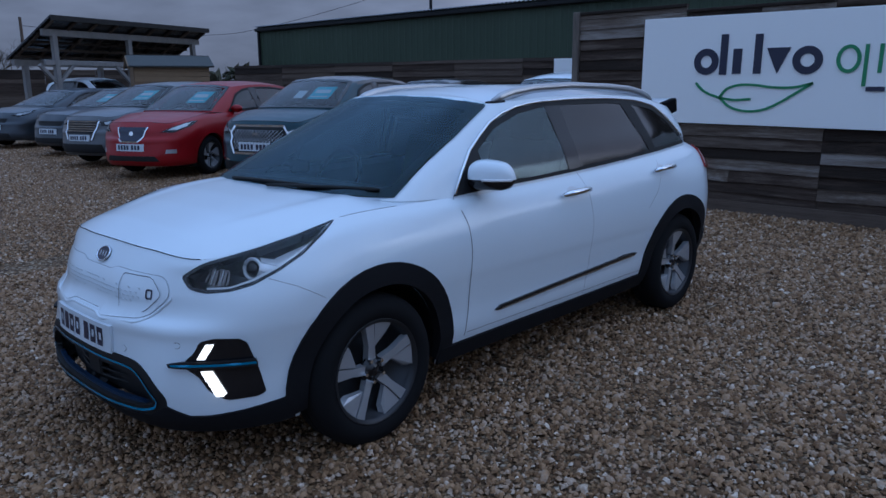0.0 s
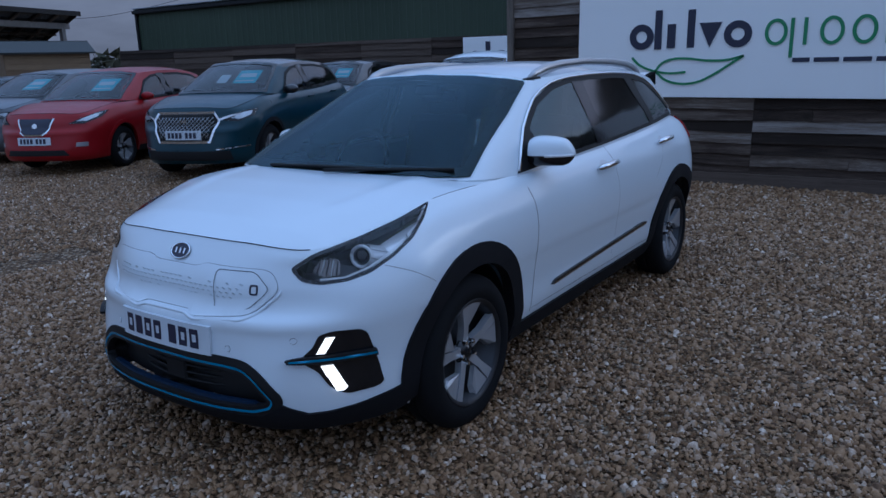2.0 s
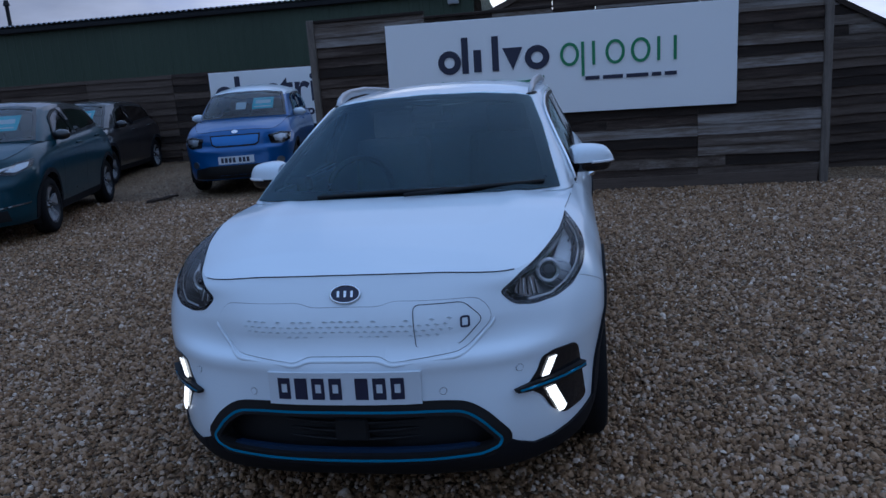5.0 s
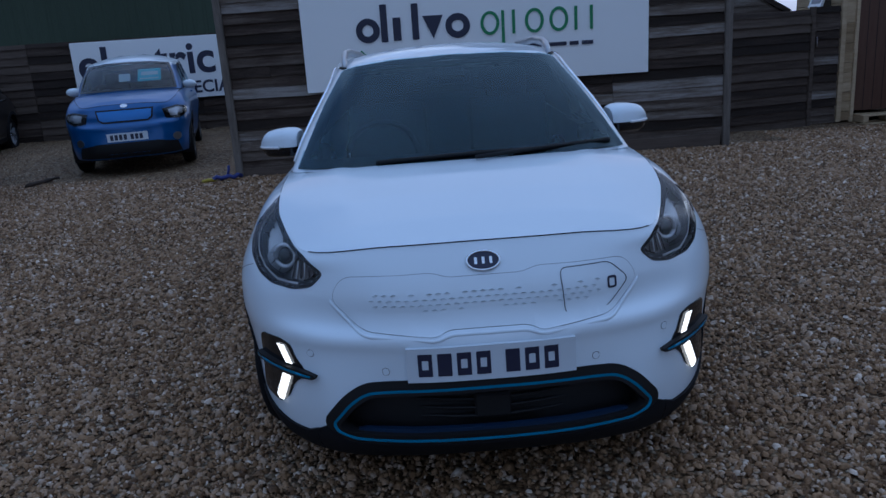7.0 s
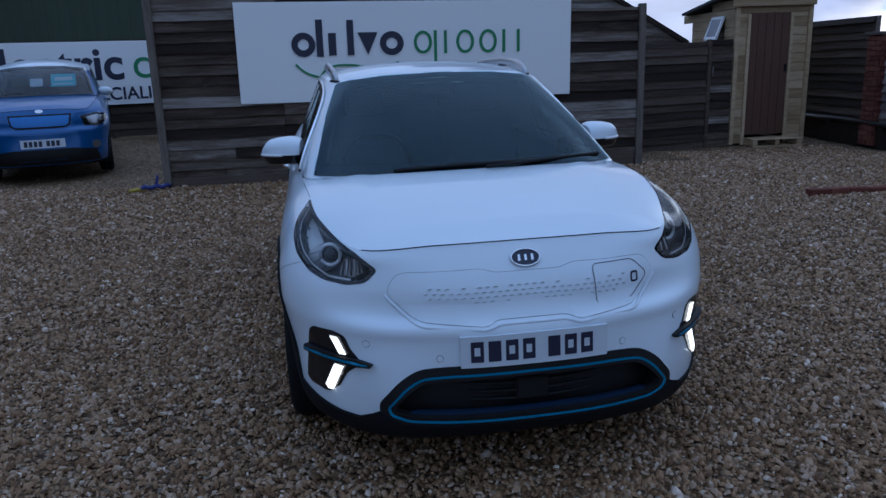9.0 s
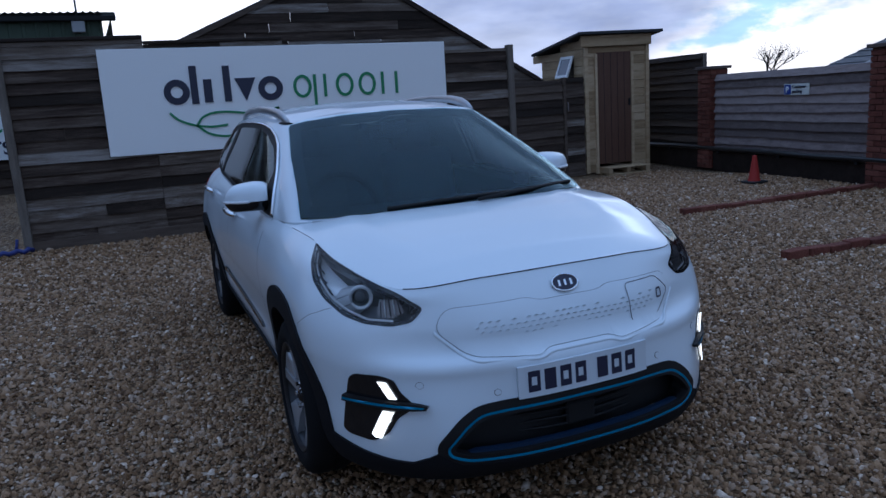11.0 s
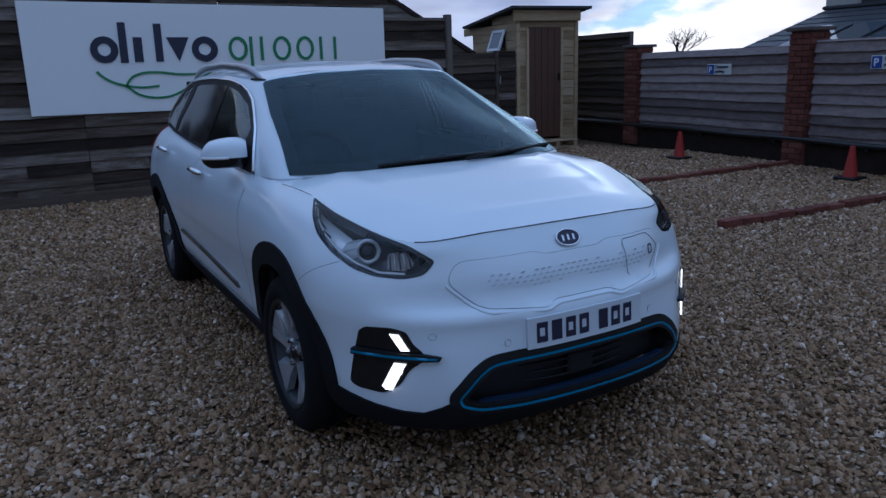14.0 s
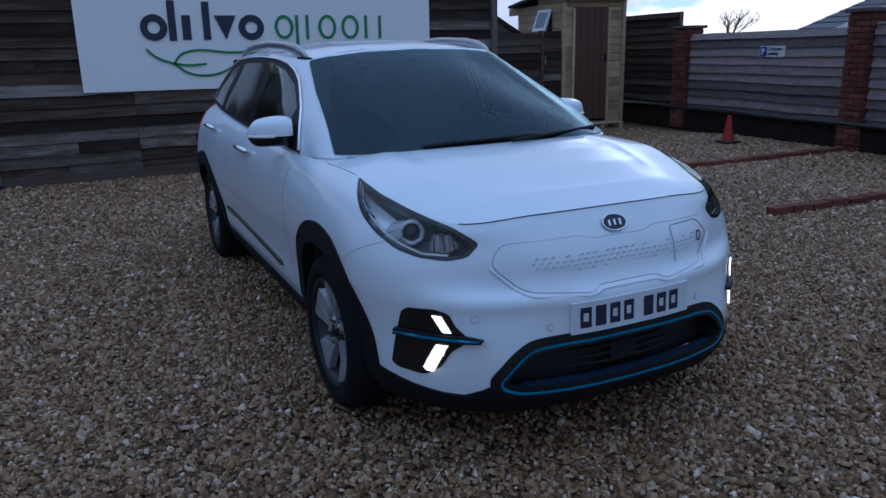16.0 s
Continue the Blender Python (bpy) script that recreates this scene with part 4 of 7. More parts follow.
def right_wall():
    """Low dark plinth with a pipe, brick piers and panels of grey boards."""
    a = 7.125
    x_at = lambda y: 4.34 + .125 * (y - 5.0)
    w = thing("wall_right", (x_at(1.0), 1.0, 0), 90 - a, "grey lapped boards over a dark plinth with a black pipe", "fence", kind="structure")
    box("plinth", (12.6, .16, .34), (6.3, .04, .13), mixed("plinth_dark", [(.016, .011, .009), (.036, .026, .021)], 6, (1, 1, 1), .95, .4, 30, spec=.08), w, bevel=.006)
    tube("pipe", [(x, .155, .345 + .006 * math.sin(x * 3)) for x in np.linspace(0, 12.6, 28)], .038, plain("pipe_black", (.012, .012, .013), .32), w, "black plastic pipe")
    for x in np.arange(.6, 12.4, 1.45):
        box("pipe_bracket", (.05, .10, .05), (x, .13, .30), BLACK, w, bevel=.004)
    # local +y faces the yard
    def run(s0, s1, top, mat, seed, pitch=.13):
        rng = random.Random(seed)
        mes = [board_mesh("board", s1 - s0 - .01, pitch + .03, mat, .050, k, .007) for k in range(4)]
        z = .30
        while z < top - .02:
            h = min(pitch + .03, top - z)
            ob = new("board", mes[rng.randrange(4)])
            ob.parent = w
            ob.matrix_local = pose((s0 + s1) / 2, .062 + rng.uniform(-.006, .006), z, rng.uniform(.5, 2.0), rng.uniform(-.2, .2), 180) @ Matrix.Diagonal((1, 1, h / (pitch + .03), 1))
            z += pitch
        box("panel_post", (.08, .07, top), (s0 + .04, .02, top / 2), POST, w)
    k = 1 / math.cos(radians(a))
    run(0.2 * k, 4.40 * k, 1.62, BOARD_GREY, 2)
    run(4.75 * k, 7.98 * k, 1.57, BOARD_GREY, 3)
    run(8.36 * k, 12.4 * k, 1.95, BOARD_DARK, 4)
    for y, h in ((5.58, 1.75), (9.17, 1.66)):
        brick_pier(x_at(y), y, h, .34, -a)
    # parking notices
    for y, z in ((7.10, 1.275), (4.34, 1.335)):
        n = thing("notice", (x_at(y) - .11, y, z), -90 - a + 0, "small white and blue parking notice on grey boards", "sign")
        box("plate", (.50, .012, .16), (0, 0, 0), plain("notice_cream", (.62, .64, .60), .45), n, bevel=.002)
        box("blue_square", (.13, .006, .14), (-.17, -.008, 0), plain("notice_blue", (.02, .06, .30), .45), n)
        m = Matrix(((1, 0, 0, 0), (0, 0, -1, -.012), (0, 1, 0, 0), (0, 0, 0, 1)))
        writing("letter", "P", .13, m @ Matrix.Translation((-.21, -.045, 0)), CARDTEXT, n, bold=.002)
        writing("word", "Customer", .066, m @ Matrix.Translation((-.075, .018, 0)), NAVY, n)
        writing("word", "parking", .066, m @ Matrix.Translation((-.075, -.048, 0)), NAVY, n)


right_wall()


def kerb(x0, x1, y, name="kerb", slope=0.0):
    k = thing(name, (x0, y, 0), slope, "low edging of red bricks laid in the gravel", "kerb", kind="structure")
    bm = bmesh.new()
    add_box(bm, (.215, .1025, .09), Matrix.Identity(4), .007)
    me = bpy.data.meshes.new("brick")
    bm.to_mesh(me)
    bm.free()
    me.materials.append(BRICK)
    rng = random.Random(int(x0 * 7))
    n = int((x1 - x0) / .225)
    for i in range(n):
        b = new("brick", me)
        b.parent = k
        b.matrix_local = pose(.11 + i * .225, rng.uniform(-.006, .006), .018 + rng.uniform(-.008, .006), rng.uniform(-2, 2), rng.uniform(-2, 2), rng.uniform(-2, 2))


kerb(.40, 4.05, 3.50, slope=-3.1)
kerb(1.25, 4.25, 5.74, slope=-2.5)


def cone(x, y):
    c = thing("traffic_cone", (x, y, ground_z(x, y)), 0, "weathered red-orange traffic cone with dark base", "cone", "cones by the wall")
    box("base", (.27, .27, .035), (0, 0, .02), BLACK, c, bevel=.012)
    lathe_pts = [(.090, .035), (.078, .06), (.030, .37), (.025, .395), (.0, .397)]
    v, f = [], []
    n = 24
    for i in range(n):
        a = 2 * math.pi * i / n
        v += [(r * math.cos(a), r * math.sin(a), z) for r, z in lathe_pts]
    for i in range(n):
        for j in range(4):
            f.append((i * 5 + j, ((i + 1) % n) * 5 + j, ((i + 1) % n) * 5 + j + 1, i * 5 + j + 1))
    mesh_ob("body", v, f, ORANGE, c, smooth=True)


cone(3.62, 7.0)
cone(3.64, 4.38)


def house():
    h = thing("house", (11.0, 4.0, 0), 0, "rendered house with dark window over a slate lean-to roof", "house")
    box("wall", (.3, 5.85, 3.2), (.15, 2.92, 3.98), RENDERWALL, h)
    box("lower_wall", (.3, 5.85, 2.4), (.15, 2.92, 1.2), RENDERWALL, h)
    box("gable_wall", (6.0, .3, 5.6), (3.30, 5.70, 2.8), RENDERWALL, h)
    wf = box("window", (.10, 1.7, 1.4), (-.02, 4.15, 3.15), plain("window_frame_dark", (.03, .032, .036), .4), h, "dark-framed window")
    for y in (3.55, 4.15, 4.75):
        box("pane", (.03, .50, 1.25), (-.07, y, 3.15), plain("window_pane", (.10, .13, .15), .05), wf)
    # lean-to: slope from the wall down towards the yard, hipped at its far end
    A, B, C, D = Vector((0, 0, 2.40)), Vector((0, 5.75, 2.40)), Vector((-2.6, 6.15, 1.52)), Vector((-2.6, 0, 1.52))
    E = Vector((0, 7.0, 1.66))
    def slab(name, pts, mat, t=.05):
        n = (pts[1] - pts[0]).cross(pts[2] - pts[0]).normalized()
        if n.z < 0:
            n = -n
        v = [p for p in pts] + [p - n * t for p in pts]
        k = len(pts)
        f = [tuple(range(k)), tuple(range(2 * k - 1, k - 1, -1))] + [(i, k + i, k + (i + 1) % k, (i + 1) % k) for i in range(k)]
        return mesh_ob(name, v, f, mat, h)
    slab("lean_to_roof", [A, B, C, D], SLATE)
    slab("lean_to_hip", [B, E, C], SLATE)
    # courses of slates
    nrm = (B - A).cross(C - A).normalized()
    nrm = nrm if nrm.z > 0 else -nrm
    for i in range(8):
        t0, t1 = i / 8, (i + 1) / 8
        p0, p1, q0, q1 = A.lerp(D, t0), B.lerp(C, t0), A.lerp(D, t1), B.lerp(C, t1)
        up = nrm * (.004 + .012)
        mesh_ob("slate_course", [p0 + nrm * .004, p1 + nrm * .004, q1 + up, q0 + up, q0, q1], [(0, 1, 2, 3), (3, 2, 5, 4)], SLATE, h)
    for a, b in ((.60, .71), (.73, .84), (.30, .42), (.44, .56), (.16, .28)):
        lo, hi = (.50, .96)
        P = [A.lerp(B, a).lerp(D.lerp(C, a), lo), A.lerp(B, b).lerp(D.lerp(C, b), lo), A.lerp(B, b).lerp(D.lerp(C, b), hi), A.lerp(B, a).lerp(D.lerp(C, a), hi)]
        slab("roof_light", [p + nrm * .06 for p in P], plain("roof_light_glass", (.06, .07, .085), .06, 0, .3), .03)
    box("lean_to_wall", (.15, 6.0, 1.5), (-2.5, 3.0, .75), RENDERWALL, h)
    box("ridge_tile", (.16, 5.9, .08), (-.05, 2.9, 2.42), plain("ridge_dark", (.03, .03, .034), .7), h, bevel=.02)


house()


def carport():
    L, R = Vector((-25.0, 8.85, 0)), Vector((-26.75, 14.75, 0))
    rz = math.degrees(math.atan2(R.y - L.y, R.x - L.x))
    c = thing("carport", (L.x, L.y, .12), rz, "open grey timber carport with a sloping panelled roof", "carport")
    W = (R - L).length
    GREYT = mixed("silvered_timber", [(0.16, 0.15, 0.15), (0.27, 0.26, 0.25)], 3, (4, 4, .7), .85, .3, 25)
    # local x runs along the high front edge, local +y to the back
    for x in (.25, W * .5, W - .15):
        box("post", (.16, .16, 3.15), (x, .2, 1.57), GREYT, c, bevel=.01)
        box("post", (.16, .16, 2.2), (x, 1.75, 1.1), GREYT, c, bevel=.01)
        box("brace", (.10, .10, .80), (x + .30, .2, 1.84), GREYT, c, rot=(0, 45, 0))
        box("brace", (.10, .10, .80), (x - .30, .2, 1.84), GREYT, c, rot=(0, -45, 0))
    box("beam", (W + .3, .14, .20), (W / 2, .2, 3.10), GREYT, c, bevel=.01)
    box("beam", (W + .3, .12, .16), (W / 2, .2, 2.2), GREYT, c, bevel=.01)
    box("beam", (W + .3, .14, .20), (W / 2, 1.75, 2.22), GREYT, c, bevel=.01)
    drop = 1.15 / 2.2
    for i in range(9):
        x = -.05 + (W + .1) * i / 8
        tube("rafter", [(x, -.28, 3.43), (x, 1.92, 3.43 - 2.2 * drop)], .05, BOARD_DARK, c, n=4)
    for y in (.4, .8, 1.2, 1.6):
        box("purlin", (W + .3, .05, .07), (W / 2, y, 3.40 - (y + .28) * drop), BOARD_DARK, c, rot=(-math.degrees(math.atan(drop)), 0, 0))
    for i in range(5):
        x = -.2 + (W + .4) * (i + .5) / 5
        box("roof_panel", ((W + .4) / 5 - .004, 2.62, .05), (x, .82, 3.51 - 1.10 * drop), plain("panel_dark", (.02, .022, .028), .25), c, rot=(-math.degrees(math.atan(drop)), 0, 0))
    box("fascia", (W + .4, .04, .16), (W / 2, -.36, 3.50), BLACK, c, bevel=.006)
    h = thing("garden_hut", (-21.77, 9.9, .2), 70, "small timber hut with a dark felt roof", "shed")
    HUT = mixed("hut_board", [(.16, .10, .06), (.25, .17, .10)], 3, (1, 1, 6), .8, .2, 20, per="object")
    H, W2 = 1.95, 2.1
    for i in range(13):
        box("board", (W2, .03, .14), (W2 / 2, 0, .075 + .15 * i), HUT, h)
    for x in (0, W2):
        box("wall", (.03, 1.5, H), (x, .75, H / 2), HUT, h)
        v = [(x + d, y, z) for d in (-.012, .012) for y, z in ((0, H), (1.5, H), (.75, H + .30))]
        mesh_ob("gable_board", v, [(0, 1, 2), (5, 4, 3), (0, 3, 4, 1), (1, 4, 5, 2), (2, 5, 3, 0)], HUT, h)
    box("back_wall", (W2, .03, H), (W2 / 2, 1.5, H / 2), HUT, h)
    for q in (1, -1):
        box("roof", (W2 + .3, .98, .05), (W2 / 2, .75 - q * .43, H + .15), plain("felt", (.06, .066, .066), .9), h, rot=(q * 20, 0, 0))
        box("verge_board", (.03, .96, .09), (-.16, .75 - q * .43, H + .12), HUT, h, rot=(q * 20, 0, 0))
    f = thing("wall_far_fence", (-33.0, 7.5, .1), 66, "dark boarded fence behind the carport", "fence", kind="structure")
    boarded(f, 9.2, 2.15, BOARD_DARK, .15, joints=(1.8, 3.6, 5.4, 7.2), rng=random.Random(21))
    # street pole and overhead line
    p = thing("utility_pole", (-36.1, 11.6, 0), 0, "dark timber utility pole", "pole")
    cyl("shaft", .085, .06, 4.55, (0, 0, 2.275), BOARD_DARK, p, n=12)
    w = thing("overhead_cable", (-36.1, 11.6, 4.2), 0, "thin dark overhead cable", "cable")
    K = np.array([(0, 0, 0), (1.6, 4.6, -.42), (2.96, 6.91, -.27), (4.25, 9.02, .04), (7.34, 12.97, 1.37), (11.0, 17.2, 3.4)])
    tube("cable", [tuple(p) for p in hermite(np.arange(6), K, np.linspace(0, 5, 40))], .010, BLACK, w, n=5)


carport()


def bare_tree(name, x, y, h, seed, spread=1.0, label="bare winter tree with fine branches", thick=.022, deep=6):
    """A trunk that forks again and again into twigs."""
    rng = random.Random(seed)
    t = thing(name, (x, y, 0), 0, label, "tree")
    BARK = mixed("bark", [(.05, .042, .036), (.10, .085, .07)], 8, (1, 1, .3), .9, .4, 30)
    verts, faces = [], []

    def limb(p, d, length, r, depth):
        q = p + d * length
        side = d.orthogonal().normalized()
        oth = d.cross(side)
        k = len(verts)
        n = 5 if depth < 2 else 3
        for c, rr in ((p, r), (q, r * .68)):
            for i in range(n):
                a = 2 * math.pi * i / n
                verts.append(c + side * rr * math.cos(a) + oth * rr * math.sin(a))
        for i in range(n):
            faces.append((k + i, k + (i + 1) % n, k + n + (i + 1) % n, k + n + i))
        if depth >= deep:
            return
        for _ in range(3 if depth in (1, 2, 3) else 2):
            nd = (d + Vector((rng.uniform(-1, 1), rng.uniform(-1, 1), rng.uniform(-.25, .55))) * .62 * spread).normalized()
            limb(q, nd, length * rng.uniform(.62, .86), r * .62, depth + 1)

    limb(Vector((0, 0, 0)), Vector((0, 0, 1)), h * .24, h * thick, 0)
    mesh_ob("crown", verts, faces, BARK, t)


bare_tree("tree", 30.0, 31.6, 3.9, 3, 1.7, thick=.034, deep=7)
bare_tree("tree", -44, 12.2, 5.0, 5, 1.3, deep=7)
bare_tree("tree", -47, 14.6, 4.4, 7, 1.3, deep=7)


def hedge(x, y, w, h, rz, seed, nb=1500):
    """A far hedge line: many small tufts."""
    rg = np.random.default_rng(seed)
    v, f = [], []
    for i in range(nb):
        px = rg.uniform(-w / 2, w / 2)
        hh = h * (.65 + .35 * math.sin(px * .7 + seed) * math.cos(px * .23))
        p = np.array([px, rg.uniform(-.8, .8), hh * rg.uniform(0, 1) ** .6])
        a = rg.normal(size=(3, 3)) * .22
        k = len(v)
        v += [tuple(p + a[j]) for j in range(3)]
        f.append((k, k + 1, k + 2))
    HEDGE = mixed("hedge_leaf", [(.035, .04, .025), (.08, .075, .05)], 4, (1, 1, 1), .9, 0, 20, per="island")
    e = mesh_ob("hedge", v, f, HEDGE)
    e.matrix_world = pose(x, y, 0, 0, 0, rz)
    tagged(e, "dull brown-green far hedge", "hedge", kind="stuff")


hedge(-38, 24, 40, 2.6, 60, 2, 5000)
hedge(26, 34, 60, 1.6, -40, 3, 4000)


def make_wheel(parent, at, side, radius, rim, style="twin", face=0.07, width=0.2, alloy=None, dark=None, label=""):
    """A road wheel: tyre, barrel, five spokes, centre cap and nuts; its outer face looks along +x before turning."""
    alloy, dark = alloy or ALLOY, dark or ALLOYDARK
    h = width / 2
    barrel = lathe("wheel", [(rim * 0.2, face - 0.055), (rim * 0.90, face - 0.075), (rim * 0.93, h - 0.03), (rim, h - 0.012), (rim + 0.008, h - 0.004), (rim + 0.008, h - 0.012), (rim * 0.97, -h + 0.02)], dark, parent, label)
    barrel.matrix_local = pose(*at, 0, 0, 0 if side > 0 else 180)
    R = radius
    tyre = lathe("tyre", [(rim + 0.002, h - 0.016), (rim + 0.012, h - 0.004), (rim + 0.04, h + 0.004), (R - 0.045, h + 0.002), (R - 0.018, h - 0.012), (R - 0.004, h - 0.032), (R, h - 0.05), (R, 0.012), (R - 0.008, 0.008), (R - 0.008, -0.008), (R, -0.012), (R, -h + 0.05), (R - 0.018, -h + 0.012), (rim + 0.03, -h), (rim - 0.004, -h + 0.02)], RUBBER, barrel, n=48)
    sharp(tyre, 40)
    lathe("rim_lip", [(rim * 0.955, h - 0.014), (rim * 0.99, h - 0.006), (rim + 0.006, h - 0.003)], dark, barrel, n=48)
    k = rim / 0.222
    for i in range(5):
        m = Matrix.Rotation(radians(72 * i + 8), 4, "X") @ Matrix.Rotation(radians(90), 4, "Y") @ Matrix.Rotation(radians(180), 4, "Z")
        bm = bmesh.new()
        arm = [(0.040, -0.022, face - 0.012), (0.12, -0.017, face + 0.002), (0.214, -0.026, h - 0.016), (0.214, 0.022, h - 0.016), (0.12, 0.016, face + 0.002), (0.040, 0.022, face - 0.012)]
        blade = [(0.100, 0.020, face - 0.008), (0.213, 0.028, h - 0.018), (0.180, 0.118, h - 0.020), (0.140, 0.090, face - 0.006)] if style == "twin" else [(0.06, 0.03, face - 0.01), (0.21, 0.05, h - 0.02), (0.20, 0.075, h - 0.02)]
        for poly, deep in ((arm, 0.03), (blade, 0.02)):
            top = [bm.verts.new((a * k, b * k, c)) for a, b, c in poly]
            low = [bm.verts.new((a * k * 0.995, b * k * 1.15, c - deep)) for a, b, c in poly]
            n = len(top)
            bm.faces.new(top)
            bm.faces.new(low[::-1])
            for j in range(n):
                bm.faces.new((top[j], low[j], low[(j + 1) % n], top[(j + 1) % n]))
        # local (radius, across, out) -> (out, across, radius)
        for v in bm.verts:
            v.co = Matrix.Rotation(radians(72 * i + 8), 3, "X") @ Vector((v.co.z, v.co.y, v.co.x))
        part("spoke", bm, alloy, barrel)
        bm = bmesh.new()
        a = radians(72 * i + 44)
        add_cyl(bm, 0.010, 0.009, 0.02, Matrix.Translation((face - 0.004, 0.05 * k * math.cos(a), 0.05 * k * math.sin(a))) @ Matrix.Rotation(radians(90), 4, "Y"), 6)
        part("wheel_nut", bm, CHROME, barrel)
    lathe("centre_cap", [(0.0, face + 0.004), (0.022, face + 0.003), (0.028, face - 0.004), (0.058 * k, face - 0.014), (0.062 * k, face - 0.03)], GLOSSBLACK, barrel, n=24)
    lathe("brake_disc", [(0.05, face - 0.085), (0.15, face - 0.085), (0.15, face - 0.10)], SATIN, barrel, n=32)
    return barrel


# control rows of the lower body: half outlines from the nose to the tail
def lower_rows():
    return [
        [(0, -.805, .20), (.3, -.795, .20), (.52, -.735, .20), (.68, -.60, .205), (.775, -.44, .215), (.79, -.1, .215), (.79, .5, .215), (.79, 1.2, .215), (.79, 2.0, .22), (.79, 2.7, .24), (.77, 3.1, .25), (.66, 3.36, .25), (.35, 3.44, .25), (0, 3.46, .25)],
        [(0, -.862, .265), (.3, -.848, .265), (.51, -.785, .265), (.70, -.630, .27), (.80, -.44, .28), (.815, -.1, .28), (.815, .5, .28), (.815, 1.2, .28), (.82, 2.0, .28), (.825, 2.7, .31), (.80, 3.1, .33), (.68, 3.40, .33), (.35, 3.48, .33), (0, 3.50, .33)],
        [(0, -.868, .34), (.3, -.852, .34), (.52, -.790, .34), (.71, -.628, .34), (.808, -.44, .34), (.835, -.1, .34), (.832, .5, .34), (.832, 1.2, .34), (.84, 2.0, .345), (.845, 2.7, .36), (.82, 3.1, .38), (.69, 3.41, .38), (.35, 3.49, .38), (0, 3.51, .38)],
        [(0, -.858, .46), (.3, -.838, .46), (.55, -.765, .46), (.725, -.60, .46), (.818, -.43, .46), (.852, -.1, .46), (.842, .5, .46), (.842, 1.2, .46), (.852, 2.0, .46), (.865, 2.7, .47), (.84, 3.1, .48), (.70, 3.41, .48), (.35, 3.49, .48), (0, 3.51, .48)],
        [(0, -.852, .565), (.3, -.83, .565), (.56, -.742, .565), (.740, -.59, .565), (.836, -.42, .565), (.87, -.1, .565), (.856, .5, .56), (.856, 1.2, .56), (.866, 2.0, .56), (.886, 2.7, .57), (.86, 3.1, .58), (.71, 3.40, .58), (.35, 3.48, .58), (0, 3.50, .58)],
        [(0, -.8505, .600), (.3, -.831, .600), (.56, -.742, .600), (.744, -.590, .602), (.843, -.418, .604), (.874, -.1, .606), (.863, .5, .605), (.863, 1.2, .605), (.871, 2.0, .605), (.890, 2.7, .615), (.864, 3.1, .625), (.713, 3.39, .625), (.353, 3.47, .625), (0, 3.49, .625)],
        [(0, -.846, .612), (.3, -.828, .612), (.56, -.738, .612), (.745, -.588, .614), (.846, -.415, .616), (.876, -.1, .62), (.866, .5, .62), (.866, 1.2, .62), (.874, 2.0, .62), (.892, 2.7, .63), (.866, 3.1, .64), (.715, 3.38, .64), (.355, 3.46, .64), (0, 3.48, .64)],
        [(0, -.808, .645), (.3, -.790, .645), (.55, -.700, .648), (.742, -.578, .665), (.848, -.41, .67), (.878, -.1, .68), (.872, .5, .68), (.872, 1.2, .68), (.88, 2.0, .68), (.896, 2.7, .69), (.87, 3.1, .70), (.72, 3.36, .70), (.36, 3.44, .70), (0, 3.46, .70)],
        [(0, -.785, .735), (.3, -.772, .735), (.545, -.675, .735), (.732, -.555, .745), (.840, -.39, .755), (.872, -.1, .775), (.872, .5, .79), (.872, 1.2, .79), (.878, 2.0, .80), (.888, 2.7, .81), (.86, 3.1, .82), (.72, 3.34, .82), (.36, 3.42, .82), (0, 3.44, .82)],
        [(0, -.745, .805), (.3, -.733, .805), (.535, -.655, .80), (.70, -.52, .82), (.795, -.39, .84), (.838, -.1, .875), (.848, .5, .89), (.850, 1.2, .90), (.855, 2.0, .925), (.855, 2.7, .95), (.82, 3.1, .96), (.70, 3.33, .96), (.36, 3.41, .96), (0, 3.43, .96)],
        [(0, -.712, .850), (.3, -.702, .848), (.56, -.63, .838), (.69, -.48, .86), (.765, -.33, .895), (.795, -.09, .935), (.815, .5, .955), (.818, 1.2, .965), (.815, 2.0, .995), (.80, 2.7, 1.03), (.755, 3.1, 1.05), (.63, 3.29, 1.05), (.33, 3.38, 1.05), (0, 3.41, 1.05)],
        [(0, -.690, .878), (.3, -.680, .876), (.572, -.600, .862), (.662, -.40, .902), (.705, -.25, .938), (.735, -.07, .975), (.772, .5, .990), (.785, 1.2, 1.0), (.78, 2.0, 1.03), (.755, 2.7, 1.07), (.70, 3.05, 1.09), (.55, 3.26, 1.10), (.30, 3.36, 1.10), (0, 3.39, 1.10)],
    ]


